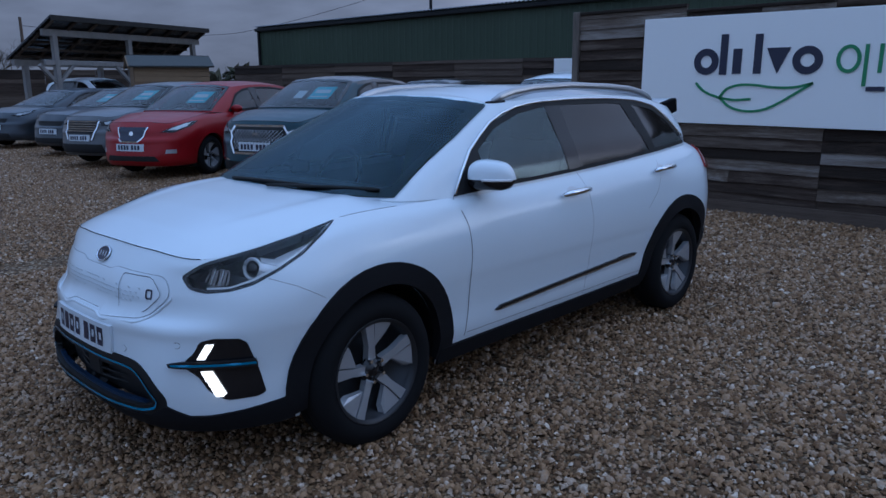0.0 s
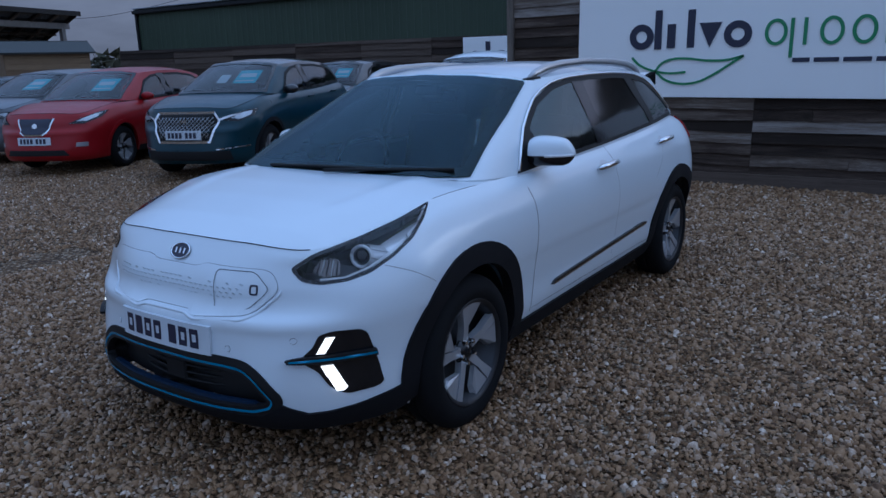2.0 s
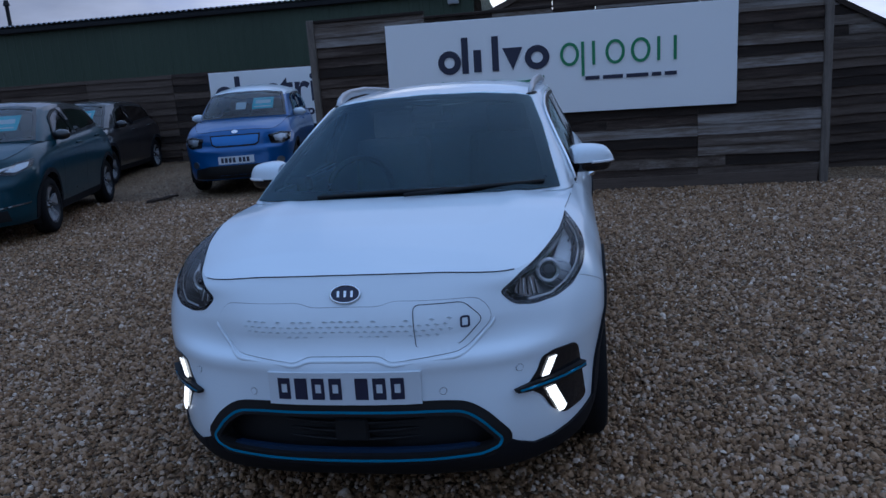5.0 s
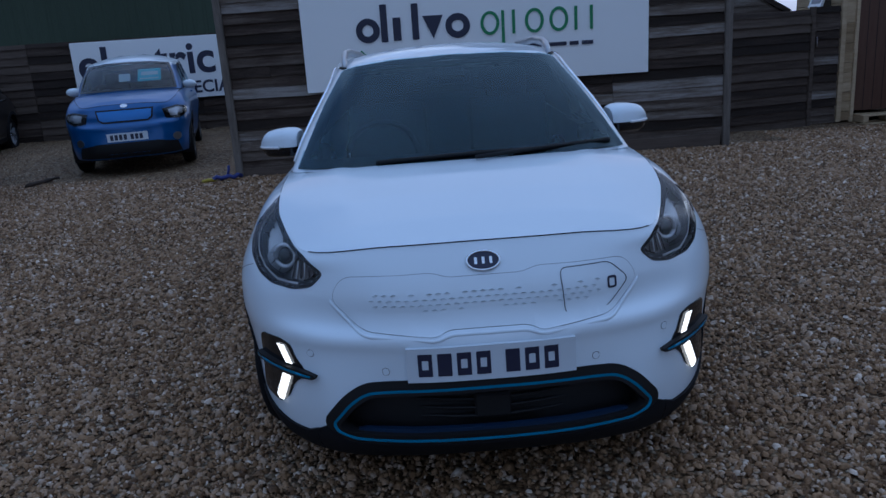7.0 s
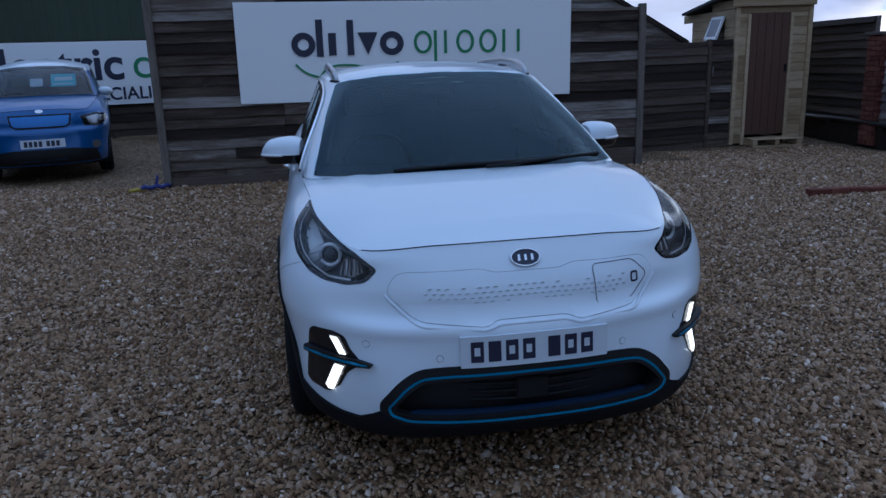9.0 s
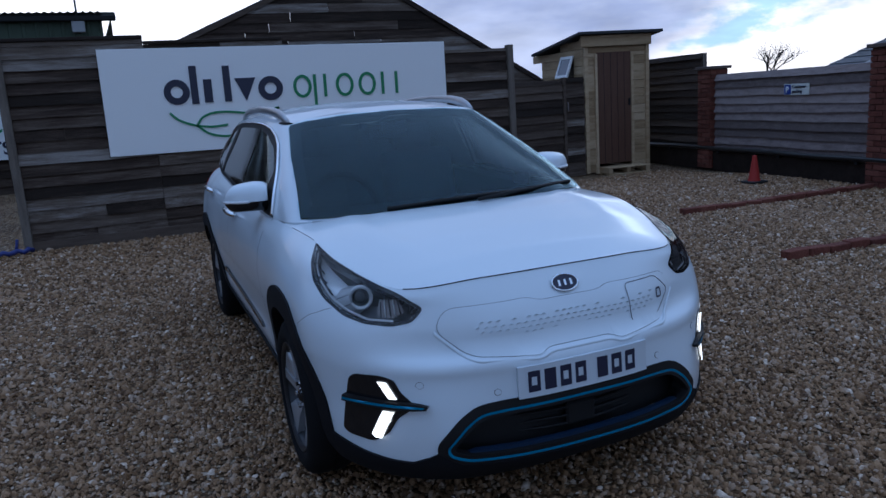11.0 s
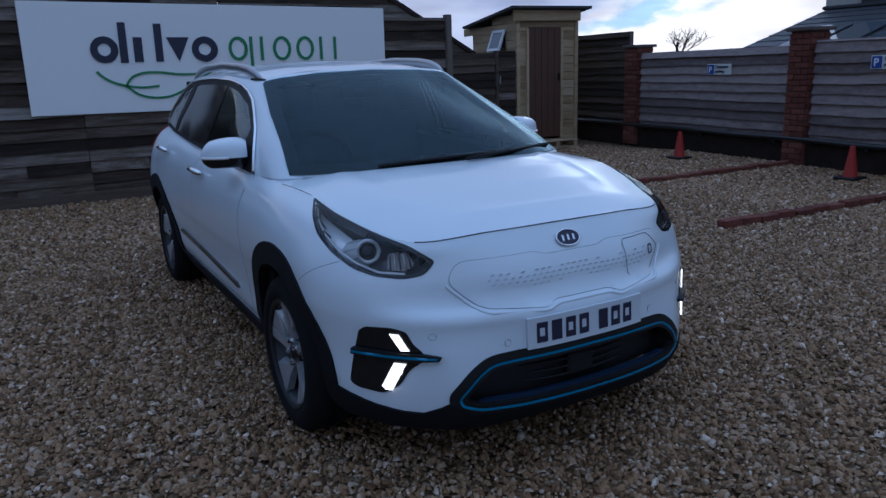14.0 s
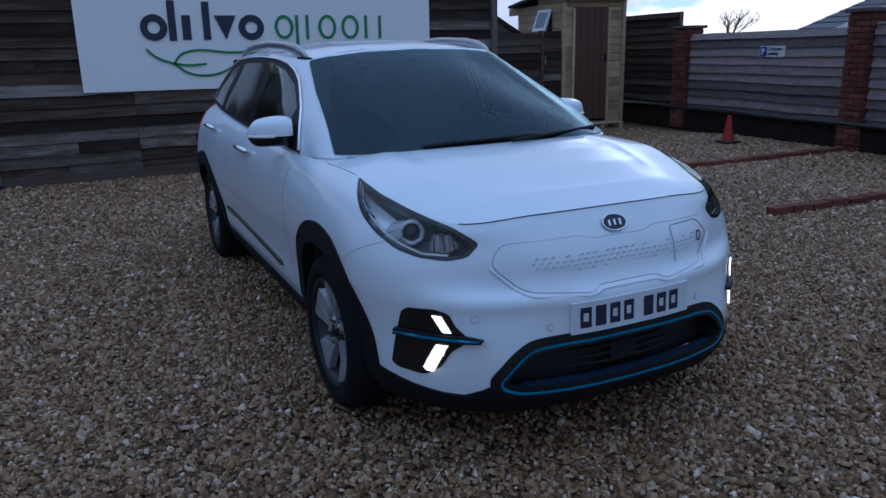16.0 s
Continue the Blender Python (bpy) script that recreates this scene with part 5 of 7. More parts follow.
def upper_rows():
    return [
        [(0, .06, 1.015), (.35, .085, 1.015), (.60, .155, 1.012), (.715, .235, 1.005), (.772, .5, .99), (.785, 1.2, 1.0), (.78, 2.0, 1.03), (.755, 2.7, 1.07), (.70, 3.05, 1.09), (.55, 3.26, 1.10), (.30, 3.36, 1.10), (0, 3.39, 1.10)],
        [(0, .31, 1.155), (.34, .335, 1.15), (.575, .41, 1.14), (.675, .475, 1.13), (.735, .72, 1.11), (.752, 1.28, 1.12), (.745, 2.02, 1.14), (.72, 2.7, 1.17), (.672, 3.05, 1.175), (.535, 3.26, 1.175), (.29, 3.35, 1.175), (0, 3.38, 1.175)],
        [(0, .60, 1.295), (.32, .625, 1.288), (.535, .69, 1.275), (.618, .755, 1.262), (.672, .95, 1.245), (.690, 1.36, 1.255), (.688, 2.05, 1.265), (.665, 2.7, 1.27), (.625, 3.03, 1.26), (.51, 3.24, 1.25), (.28, 3.33, 1.25), (0, 3.36, 1.25)],
        [(0, .97, 1.447), (.30, .985, 1.443), (.48, 1.025, 1.428), (.550, 1.075, 1.405), (.592, 1.22, 1.415), (.615, 1.55, 1.437), (.615, 2.1, 1.437), (.592, 2.7, 1.40), (.560, 3.03, 1.345), (.46, 3.20, 1.335), (.25, 3.27, 1.345), (0, 3.29, 1.35)],
    ]


def dist_edges(x, y, poly):
    best = 9.0
    for (x1, y1), (x2, y2) in zip(poly, poly[1:] + poly[:1]):
        dx, dy = x2 - x1, y2 - y1
        t = max(0.0, min(1.0, ((x - x1) * dx + (y - y1) * dy) / (dx * dx + dy * dy + 1e-12)))
        best = min(best, math.hypot(x - x1 - t * dx, y - y1 - t * dy))
    return best


def inset(poly, d):
    """The outline moved inwards by d (pairs)."""
    k = len(poly)
    area = sum(poly[i - 1][0] * poly[i][1] - poly[i][0] * poly[i - 1][1] for i in range(k))
    s = 1 if area > 0 else -1
    out = []
    for i in range(k):
        p, a, b = Vector(poly[i]), Vector(poly[i - 1]), Vector(poly[(i + 1) % k])
        u, w = (p - a).normalized(), (b - p).normalized()
        n1, n2 = Vector((-u.y, u.x)) * s, Vector((-w.y, w.x)) * s
        n = n1 + n2
        n = n / max(0.35, n.dot(n) / 2)
        out.append(tuple(p + n * d))
    return out


SIDE = (-1, 0, 0)
FRONT = (0, 1, 0)


def yz(poly):
    return [(0, a, b) for a, b in poly]


def xz(poly):
    return [(a, 0, b) for a, b in poly]


def seats(parent, k=1.0, base=0.0):
    """Dark cabin: dashboard, wheel, two front seats and a bench."""
    bm = bmesh.new()
    add_box(bm, (1.34 * k, 0.42, 0.20), pose(0, 0.50, 0.90 + base, -6), 0.06, 2)
    part("dashboard", bm, CABIN, parent)
    bm = bmesh.new()
    add_box(bm, (1.34 * k, 2.5, 0.05), pose(0, 1.75, 0.36 + base))
    part("cabin_floor", bm, CABIN, parent)
    for x in (-0.37 * k, 0.37 * k):
        bm = bmesh.new()
        add_box(bm, (0.50, 0.50, 0.16), pose(x, 1.28, 0.56 + base, 6), 0.06, 2)
        add_box(bm, (0.48, 0.15, 0.62), pose(x, 1.58, 0.88 + base, -16), 0.06, 2)
        add_box(bm, (0.26, 0.10, 0.18), pose(x, 1.70, 1.26 + base, -10), 0.04, 2)
        part("front_seat", bm, CABIN, parent, "dark grey cloth seat")
    bm = bmesh.new()
    add_box(bm, (1.25 * k, 0.45, 0.16), pose(0, 2.2, 0.58 + base, 6), 0.05, 2)
    add_box(bm, (1.25 * k, 0.14, 0.6), pose(0, 2.52, 0.88 + base, -20), 0.05, 2)
    for x in (-0.4, 0.4):
        add_box(bm, (0.24, 0.09, 0.15), pose(x * k, 2.64, 1.22 + base, -12), 0.03, 2)
    part("rear_bench", bm, CABIN, parent)
    ring = [(-0.37 * k + 0.18 * math.cos(a), 0.80 + 0.07 * math.sin(a), 0.97 + base + 0.165 * math.sin(a)) for a in np.linspace(0, 2 * math.pi, 25)[:-1]]
    tube("steering_wheel", ring, 0.016, BLACK, parent, closed=True)


def main_car():
    car = thing("car", (-3.12, 2.0, 0.0), 0, "white electric crossover car with dark arch cladding and lit lamps", "car", kind="")
    skin = Skin()
    LOW = shell_grid(lower_rows(), 300, 100)
    UP = shell_grid(upper_rows(), 130, 26)
    edge = LOW[-1].copy()
    cut = int(np.argmax(edge[:, 1] > 0.36))
    HOODZ = ([-.69, -.55, -.35, -.15, .05, .2, .4], [.878, .934, .979, 1.009, 1.027, 1.033, 1.036])

    def crease(x, y):
        """A soft fold that runs from beside the windscreen towards the lamp."""
        xc = float(np.interp(y, [-.45, -.30, -.10, .10, .25], [.43, .485, .52, .525, .51]))
        d = (x - xc) / .045
        return .0065 * math.exp(-d * d if d < 0 else -d * d / 5) * step01(y, -.52, -.28) * step01(.30 - y, .0, .16)

    hood = lid_grid(edge[:cut], lambda y: float(np.interp(y, *HOODZ)), 44, 34, 3.5, crease)
    redge = np.asarray(ring_curve(upper_rows()[-1], 300))
    ROOFZ = ([.97, 1.1, 1.3, 1.6, 2.0, 2.4, 2.8, 3.1, 3.29], [1.447, 1.47, 1.490, 1.504, 1.506, 1.496, 1.465, 1.415, 1.35])
    keep = np.concatenate([[True], np.diff(np.maximum.accumulate(redge[:, 1])) > 0])
    roof = lid_grid(redge[keep], lambda y: float(np.interp(y, *ROOFZ)), 60, 15, 2.4)
    shells = {}
    for nm, G in (("low", LOW), ("up", UP), ("hood", hood), ("roof", roof)):
        shells[nm] = mirrored_mesh(G)
        skin.add(*shells[nm])
    skin.done()
    glass_skin = Skin()
    glass_skin.add(*shells["up"])
    glass_skin.add(*shells["roof"])
    glass_skin.done()

    # outlines
    lamp = [(.523, -.673, .801), (.545, -.64, .748), (.60, -.60, .734), (.68, -.545, .745), (.745, -.49, .772), (.795, -.41, .822), (.80, -.30, .868), (.775, -.19, .922), (.735, -.095, .972), (.722, -.14, .955), (.704, -.26, .925), (.662, -.41, .891), (.622, -.51, .868), (.580, -.600, .848)]
    LWAY = Vector((-.62, .74, -.26)).normalized()
    e1 = Vector((0, 0, 1)).cross(LWAY).normalized()
    e2 = LWAY.cross(e1).normalized()
    lamp2 = [(Vector(p).dot(e1), Vector(p).dot(e2)) for p in lamp]
    dlo = [(.565, .992), (.80, 1.005), (1.2, 1.012), (1.6, 1.027), (2.0, 1.045), (2.5, 1.072), (2.97, 1.100), (2.94, 1.16), (2.82, 1.285), (2.68, 1.355), (2.45, 1.392), (2.1, 1.410), (1.7, 1.412), (1.42, 1.402), (1.21, 1.376), (.985, 1.302), (.765, 1.178)]
    wind = [(-.712, 1.014), (-.35, 1.022), (0, 1.024), (.35, 1.022), (.712, 1.014), (.675, 1.12), (.628, 1.25), (.560, 1.390), (.545, 1.402), (.48, 1.416), (.30, 1.434), (0, 1.443), (-.30, 1.434), (-.48, 1.416), (-.545, 1.402), (-.560, 1.390), (-.628, 1.25), (-.675, 1.12)]
    rearwin = [(-.50, 1.12), (.50, 1.12), (.42, 1.33), (-.42, 1.33)]
    cluster = rounded([(.648, .574), (.69, .588), (.755, .586), (.768, .57), (.778, .47), (.788, .365), (.775, .35), (.715, .345), (.672, .385), (.645, .44), (.60, .478), (.605, .500), (.632, .53)], .014, 3)
    half = [(.30, .459), (.40, .452), (.46, .412), (.522, .338), (.508, .302), (.45, .283), (.30, .276)]
    lowgr = [(0, .461)] + half + [(0, .272)] + [(-p, q) for p, q in half[::-1]]
    lowgr = rounded(lowgr, .035, 4)

    def gone(c):
        x, y, z = abs(c[0]), c[1], c[2]
        if x > .45:
            if (y - .03) ** 2 + (z - .32) ** 2 < .40 ** 2 or (y - 2.70) ** 2 + (z - .32) ** 2 < .40 ** 2:
                return True
            q = Vector((x, y, z))
            a, b = q.dot(e1), q.dot(e2)
            if y < 0 and in_poly(a, b, lamp2) and dist_edges(a, b, lamp2) > .009:
                return True
        if y < -.4 and in_poly(x, z, lowgr) and dist_edges(x, z, lowgr) > .012:
            return True
        return False

    def glazed(c):
        x, y, z = abs(c[0]), c[1], c[2]
        if x > .5 and y > .56 and in_poly(y, z, dlo) and dist_edges(y, z, dlo) > .018 and x > .56:
            return True
        if y < 1.05 and in_poly(c[0], z, wind) and dist_edges(c[0], z, wind) > .02 and x < 0.712 - (z - 1.014) * .40:
            return True
        return y > 3.1 and in_poly(c[0], z, rearwin) and dist_edges(c[0], z, rearwin) > .02

    def shell_part(nm, name, test, mat, label=""):
        verts, faces = shells[nm]
        v = np.asarray(verts)
        return mesh_ob(name, verts, [f for f in faces if not test(v[list(f)].mean(axis=0))], mat, car, label, smooth=True)

    shell_part("low", "body", gone, WHITEPAINT, "white pearl painted body")
    shell_part("up", "cabin_frame", glazed, WHITEPAINT)
    shell_part("hood", "bonnet", lambda c: c[1] > .110 + .17 * (c[0] / .715) ** 2 + (.25 if abs(c[0]) > .70 else 0), WHITEPAINT)
    mesh_ob("scuttle", [(x, .05 + .17 * (x / .715) ** 2 + d, .972 - .03 * (d > .1)) for d in (0, .25) for x in np.linspace(-.70, .70, 13)], [(i, i + 1, i + 14, i + 13) for i in range(12)], BLACK, car)
    shell_part("roof", "roof", lambda c: False, WHITEPAINT)
    rim = [p for p in UP[0] if .20 < p[1] < 3.2]
    for s in (1, -1):
        v = [(s * p[0] * k, p[1], p[2] - d) for p in rim for k, d in ((1, 0), (.997, .03))]
        mesh_ob("waist_filler", v, [(2 * i, 2 * i + 1, 2 * i + 3, 2 * i + 2) for i in range(len(rim) - 1)], WHITEPAINT, car, smooth=True)
    # lining under the roof and inside the pillars; added dark sheet blanks the rear windows
    for nm, lname, test in (("roof", "headliner", lambda c: False), ("up", "cabin_lining", lambda c: c[1] < 1.57 and (glazed(c) or c[2] < 1.03))):
        verts, faces = shells[nm]
        v = np.asarray(verts)
        mid = np.array([0, 1.75, 1.0])
        mesh_ob(lname, mid + (v - mid) * np.array([.965, .985, .945]), [f for f in faces if not test(v[list(f)].mean(axis=0))], HEADCLOTH if nm == "roof" else CABIN, car, smooth=True)

    # glazing with dark edge bands
    FINE = shell_grid(upper_rows(), 420, 90)
    FINE = np.concatenate([FINE[:, :0:-1] * np.array([-1, 1, 1]), FINE], axis=1)
    lean_n = np.cross(np.gradient(FINE, axis=1), np.gradient(FINE, axis=0))
    lean_n /= np.linalg.norm(lean_n, axis=2, keepdims=True)
    lean_n *= np.sign((lean_n * (FINE - np.array([0, 1.75, 1.0]))).sum(axis=2, keepdims=True))
    MID = (FINE[:-1, :-1] + FINE[1:, 1:]) / 2

    def curved_pane(name, test, mat, label="", off=.006):
        """A pane cut from the smooth upper shell, a little proud of it."""
        P = FINE + lean_n * off
        nv, nu = P.shape[:2]
        index, verts, faces = {}, [], []
        for j in range(nv - 1):
            for i in range(nu - 1):
                if test(MID[j, i]):
                    f = []
                    for q in ((j, i), (j, i + 1), (j + 1, i + 1), (j + 1, i)):
                        if q not in index:
                            index[q] = len(verts)
                            verts.append(tuple(P[q]))
                        f.append(index[q])
                    faces.append(f)
        return mesh_ob(name, verts, faces, mat, car, label, smooth=True)

    curved_pane("windscreen", lambda c: c[1] < 1.08 and abs(c[0]) < .712 and in_poly(c[0], c[2], wind), GLASS_WS, "tinted laminated windscreen")
    band = [(-.660, 1.050), (-.35, 1.056), (0, 1.058), (.35, 1.056), (.660, 1.050), (.628, 1.13), (.584, 1.25), (.524, 1.372), (.47, 1.392), (.30, 1.410), (0, 1.418), (-.30, 1.410), (-.47, 1.392), (-.524, 1.372), (-.584, 1.25), (-.628, 1.13)]
    panel("windscreen_band", glass_skin, xz(wind), FRONT, .0025, plain("frit_black", (0.006, 0.0065, 0.008), 0.6, spec=0.2), car, hole=xz(band), rim=0, step=.03)
    panel("rear_window", skin, xz(rearwin), (0, -1, 0), .004, glass("rear_privacy_glass", (0.03, 0.03, 0.035)), car, rim=0, step=.05)

    def pane(name, poly, mat):
        for s in (1, -1):
            curved_pane(name, lambda c: s * c[0] > .5 and c[1] > .6 and in_poly(c[1], c[2], poly), mat, off=.004)

    def strip(name, poly, mat, off=.007, **kw):
        pair(name, skin, yz(poly), SIDE, off, mat, car, step=.03, **kw)

    pane("front_door_glass", [(.78, 1.024), (1.2, 1.030), (1.52, 1.042), (1.52, 1.402), (1.40, 1.399), (1.21, 1.374), (.985, 1.300), (.78, 1.185)], glass("door_glass", (0.60, 0.72, 0.72), 0.10, 1.80, (0.82, 0.97, 1.0)))
    pane("rear_door_glass", [(1.56, 1.045), (2.0, 1.063), (2.46, 1.084), (2.40, 1.385), (1.56, 1.395)], GLASS_DARK)
    pane("quarter_glass", [(2.44, 1.084), (2.95, 1.116), (2.94, 1.16), (2.82, 1.285), (2.68, 1.355), (2.40, 1.385)], GLASS_DARK)
    # black surround with three openings, built as strips
    strip("window_seal", [(.565, .992), (.80, 1.005), (1.2, 1.012), (1.6, 1.027), (2.0, 1.045), (2.5, 1.072), (2.97, 1.100), (2.955, 1.122), (2.5, 1.094), (2.0, 1.064), (1.6, 1.046), (1.2, 1.032), (.80, 1.028), (.60, 1.02)], BLACK)
    strip("mirror_sail", [(.60, 1.012), (.80, 1.03), (.825, 1.20), (.765, 1.176)], BLACK)
    strip("centre_pillar", [(1.505, 1.035), (1.625, 1.045), (1.585, 1.39), (1.455, 1.385)], GLOSSBLACK)
    strip("rear_pillar_strip", [(2.425, 1.085), (2.51, 1.09), (2.42, 1.33), (2.37, 1.385), (2.25, 1.39)], BLACK)
    strip("window_top_seal", [(.765, 1.178), (.985, 1.302), (1.21, 1.376), (1.42, 1.402), (1.7, 1.412), (2.1, 1.410), (2.45, 1.392), (2.68, 1.355), (2.82, 1.285), (2.94, 1.16), (2.905, 1.15), (2.79, 1.265), (2.66, 1.333), (2.44, 1.367), (2.1, 1.386), (1.7, 1.388), (1.43, 1.378), (1.225, 1.352), (1.0, 1.28), (.785, 1.16)], BLACK)
    for s in (1, -1):
        line = [skin.drop((0, a, b), SIDE, .008) for a, b in [(.575, 1.002), (.665, 1.095), (.765, 1.183), (.875, 1.248), (.985, 1.307), (1.09, 1.347), (1.21, 1.381), (1.31, 1.397), (1.42, 1.407), (1.7, 1.417), (1.9, 1.417), (2.1, 1.415), (2.3, 1.407), (2.45, 1.397), (2.57, 1.379), (2.68, 1.36), (2.76, 1.325), (2.82, 1.29), (2.88, 1.23), (2.945, 1.163), (2.975, 1.105)]]
        tube("chrome_window_strip", [(p.x * s, p.y, p.z) for p in line], .008, CHROME, car, n=6)

    # wheel arches, sills and bumper cladding
    def arch_ring(yc, ro, ri, a0, a1, n=26):
        o = [(yc + ro * math.cos(a), .32 + ro * 1.0 * math.sin(a)) for a in np.linspace(radians(a0), radians(a1), n)]
        i = [(yc + ri * math.cos(a), .32 + ri * math.sin(a)) for a in np.linspace(radians(a1), radians(a0), n)]
        return o + i

    for yc, n in ((.035, "front_arch_cladding"), (2.70, "rear_arch_cladding")):
        pair(n, skin, yz(arch_ring(yc, .463, .372, -11, 191)), SIDE, .010, TRIMGREY, car, step=.035, rim=.05)
    for yc in (.03, 2.70):
        for s in (1, -1):
            v, f = [], []
            A = np.linspace(radians(-6), radians(186), 24)
            for a in A:
                for x in (.40, .80):
                    v.append((x * s, yc + .385 * math.cos(a), .32 + .385 * math.sin(a)))
            f = [(2 * i, 2 * i + 1, 2 * i + 3, 2 * i + 2) for i in range(len(A) - 1)]
            mesh_ob("arch_liner", v, f, BLACK, car, smooth=True)
    strip("sill_cladding", [(.42, .215), (2.32, .215), (2.30, .318), (1.4, .306), (.42, .296)], TRIMGREY, .012, rim=.03)
    panel("bumper_cladding", skin, xz([(-.58, .208), (0, .205), (.58, .208), (.58, .294), (.54, .318), (.47, .275), (0, .262), (-.47, .275), (-.54, .318), (-.58, .294)]), FRONT, .008, TRIMGREY, car, "dark textured bumper skirt", rim=.02)
    pair("bumper_corner_cladding", skin, [(.565, -.715, .208), (.68, -.60, .212), (.775, -.44, .22), (.788, -.375, .226), (.812, -.375, .335), (.795, -.44, .322), (.74, -.57, .300), (.66, -.66, .284), (.60, -.71, .281), (.565, -.745, .300)], (-.72, .69, 0), .009, TRIMGREY, car, rim=.012, step=.03)
    pair("rear_bumper_cladding", skin, yz([(3.10, .25), (3.50, .25), (3.50, .46), (3.3, .46), (3.14, .40)]), SIDE, .008, TRIMGREY, car, rim=.02)
    box("underbody", (1.28, 3.6, .05), (0, 1.4, .24), BLACK, car)
    # lower grille
    panel("grille_surround", skin, xz(inset(lowgr, -.024)), FRONT, .006, BLACK, car, hole=xz(inset(lowgr, .026)), rim=.03, step=.025)
    g = inset(lowgr, .010)
    seam("grille_accent", skin, xz(g), FRONT, .010, BLUETRIM, car, "bright blue accent line", off=.010, both=False, closed=True, step=.025)
    panel("grille_lip", skin, xz([(-.48, .300), (-.40, .292), (0, .284), (.40, .292), (.48, .300), (.42, .318), (0, .310), (-.42, .318)]), FRONT, -.012, plain("navy_lip", (0.006, 0.022, 0.055), 0.35), car, rim=.02, step=.025)
    panel("grille_box", skin, xz(inset(lowgr, -.015)), FRONT, -.075, BLACK, car, rim=-.07, step=.04)
    mesh_ob("grille_backing", [(x, -.70 + .25 * (x / .6) ** 2, z) for z in (.24, .50) for x in np.linspace(-.58, .58, 13)], [(i, i + 1, i + 14, i + 13) for i in range(12)], BLACK, car)
    for z in (.330, .360, .390, .420):
        w = float(np.interp(z, [.30, .33, .40, .45], [.46, .50, .46, .38]))
        tube("grille_slat", [(x, -.815 + .30 * (x / .6) ** 2 * .8, z) for x in np.linspace(-w, w, 15)], .009, BLACK, car, n=6, flat=.6)
    box("radar_sensor", (.12, .02, .085), (0, -.815, .365), BLACK, car, bevel=.008)

    # lamps in the bumper: dark recess, blue blade, two lit bars
    pair("lamp_recess", skin, xz(cluster), FRONT, .004, GLOSSBLACK, car, rim=.012, step=.02)
    pair("fog_lamp_upper", skin, xz([(.668, .566), (.692, .568), (.664, .508), (.642, .508)]), FRONT, .011, LAMPWHITE, car, "lit white running light", rim=.004, step=.008)
    pair("fog_lamp_lower", skin, xz([(.652, .462), (.682, .463), (.716, .376), (.708, .364), (.692, .364)]), FRONT, .012, LAMPWHITE, car, "lit white running light", rim=.004, step=.008)
    pair("lamp_blade", skin, xz([(.555, .488), (.60, .498), (.66, .500), (.778, .505), (.779, .482), (.66, .476), (.60, .474), (.562, .476)]), FRONT, .022, BLACK, car, rim=.02, step=.02)
    pair("blade_accent", skin, xz([(.565, .487), (.66, .494), (.777, .499), (.777, .489), (.66, .484), (.57, .480)]), FRONT, .0235, BLUETRIM, car, rim=0, step=.02)
    # headlamps
    def lamp_area(d, r=.02):
        """The lamp's outline moved inwards by d, rounded, as points to be laid on the skin."""
        return [tuple(e1 * u + e2 * w) for u, w in rounded(inset(lamp2, d) if d else lamp2, r, 4)]

    def at_lamp(q):
        q = Vector(q)
        return q.dot(e1), q.dot(e2)

    def lamp_patch(pts, r=.012):
        return [tuple(e1 * u + e2 * w) for u, w in rounded([at_lamp(q) for q in pts], r, 4)]

    pair("headlamp_housing", skin, lamp_area(0), LWAY, -.105, LAMPDARK, car, "dark headlamp housing", rim=-.10, step=.03)
    pair("headlamp_bezel", skin, lamp_area(-.001), LWAY, .0006, GLOSSBLACK, car, hole=lamp_area(.0115, .012), rim=.03, step=.015)
    pair("headlamp_lens", skin, lamp_area(0), LWAY, .003, glass("headlamp_lens", (0.95, 0.96, 0.97), 0.0, 1.35), car, "clear headlamp lens", rim=0, step=.035)
    # pale wing-shaped reflector, its bright edge, and the inner crystal reflector
    pair("reflector", skin, lamp_patch([(.740, -.45, .822), (.780, -.365, .852), (.779, -.28, .888), (.757, -.185, .928), (.738, -.125, .955), (.720, -.19, .936), (.700, -.29, .908), (.690, -.37, .886)]), LWAY, -.055, LAMPGREY, car, "pale satin wing reflector", rim=.012, step=.02)
    seam("lamp_guide", skin, [(.600, -.605, .757), (.68, -.555, .766), (.74, -.49, .796), (.778, -.41, .838), (.782, -.32, .873), (.764, -.22, .915), (.738, -.14, .950)], LWAY, .007, LAMPGREY, car, off=-.014)
    pair("indicator_reflector", skin, lamp_patch([(.580, -.630, .795), (.61, -.60, .772), (.655, -.56, .782), (.648, -.54, .826), (.61, -.575, .838)]), LWAY, -.045, plain("smoked_reflector", (.20, .175, .165), .25, .5), car, rim=.01, step=.02)
    for s in (1, -1):
        c = skin.drop((.690, -.474, .822), LWAY, -.034) + Vector((-.022, .038, .002))
        out = Vector((LWAY.x * .45, LWAY.y, LWAY.z * .4)).normalized()
        m = Matrix.Translation((c.x * s, c.y, c.z)) @ Vector((out.x * s, out.y, out.z)).to_track_quat("-Z", "Y").to_matrix().to_4x4()
        bm = bmesh.new()
        bmesh.ops.create_uvsphere(bm, u_segments=24, v_segments=12, radius=.030, matrix=m)
        part("projector_lens", bm, GLOSSBLACK, car, smooth=True)
        ring = [m @ Vector((.039 * math.cos(a), .039 * math.sin(a), .012)) for a in np.linspace(0, 2 * math.pi, 29)[:-1]]
        tube("projector_ring", ring, .0075, LAMPGREY, car, closed=True, n=8)
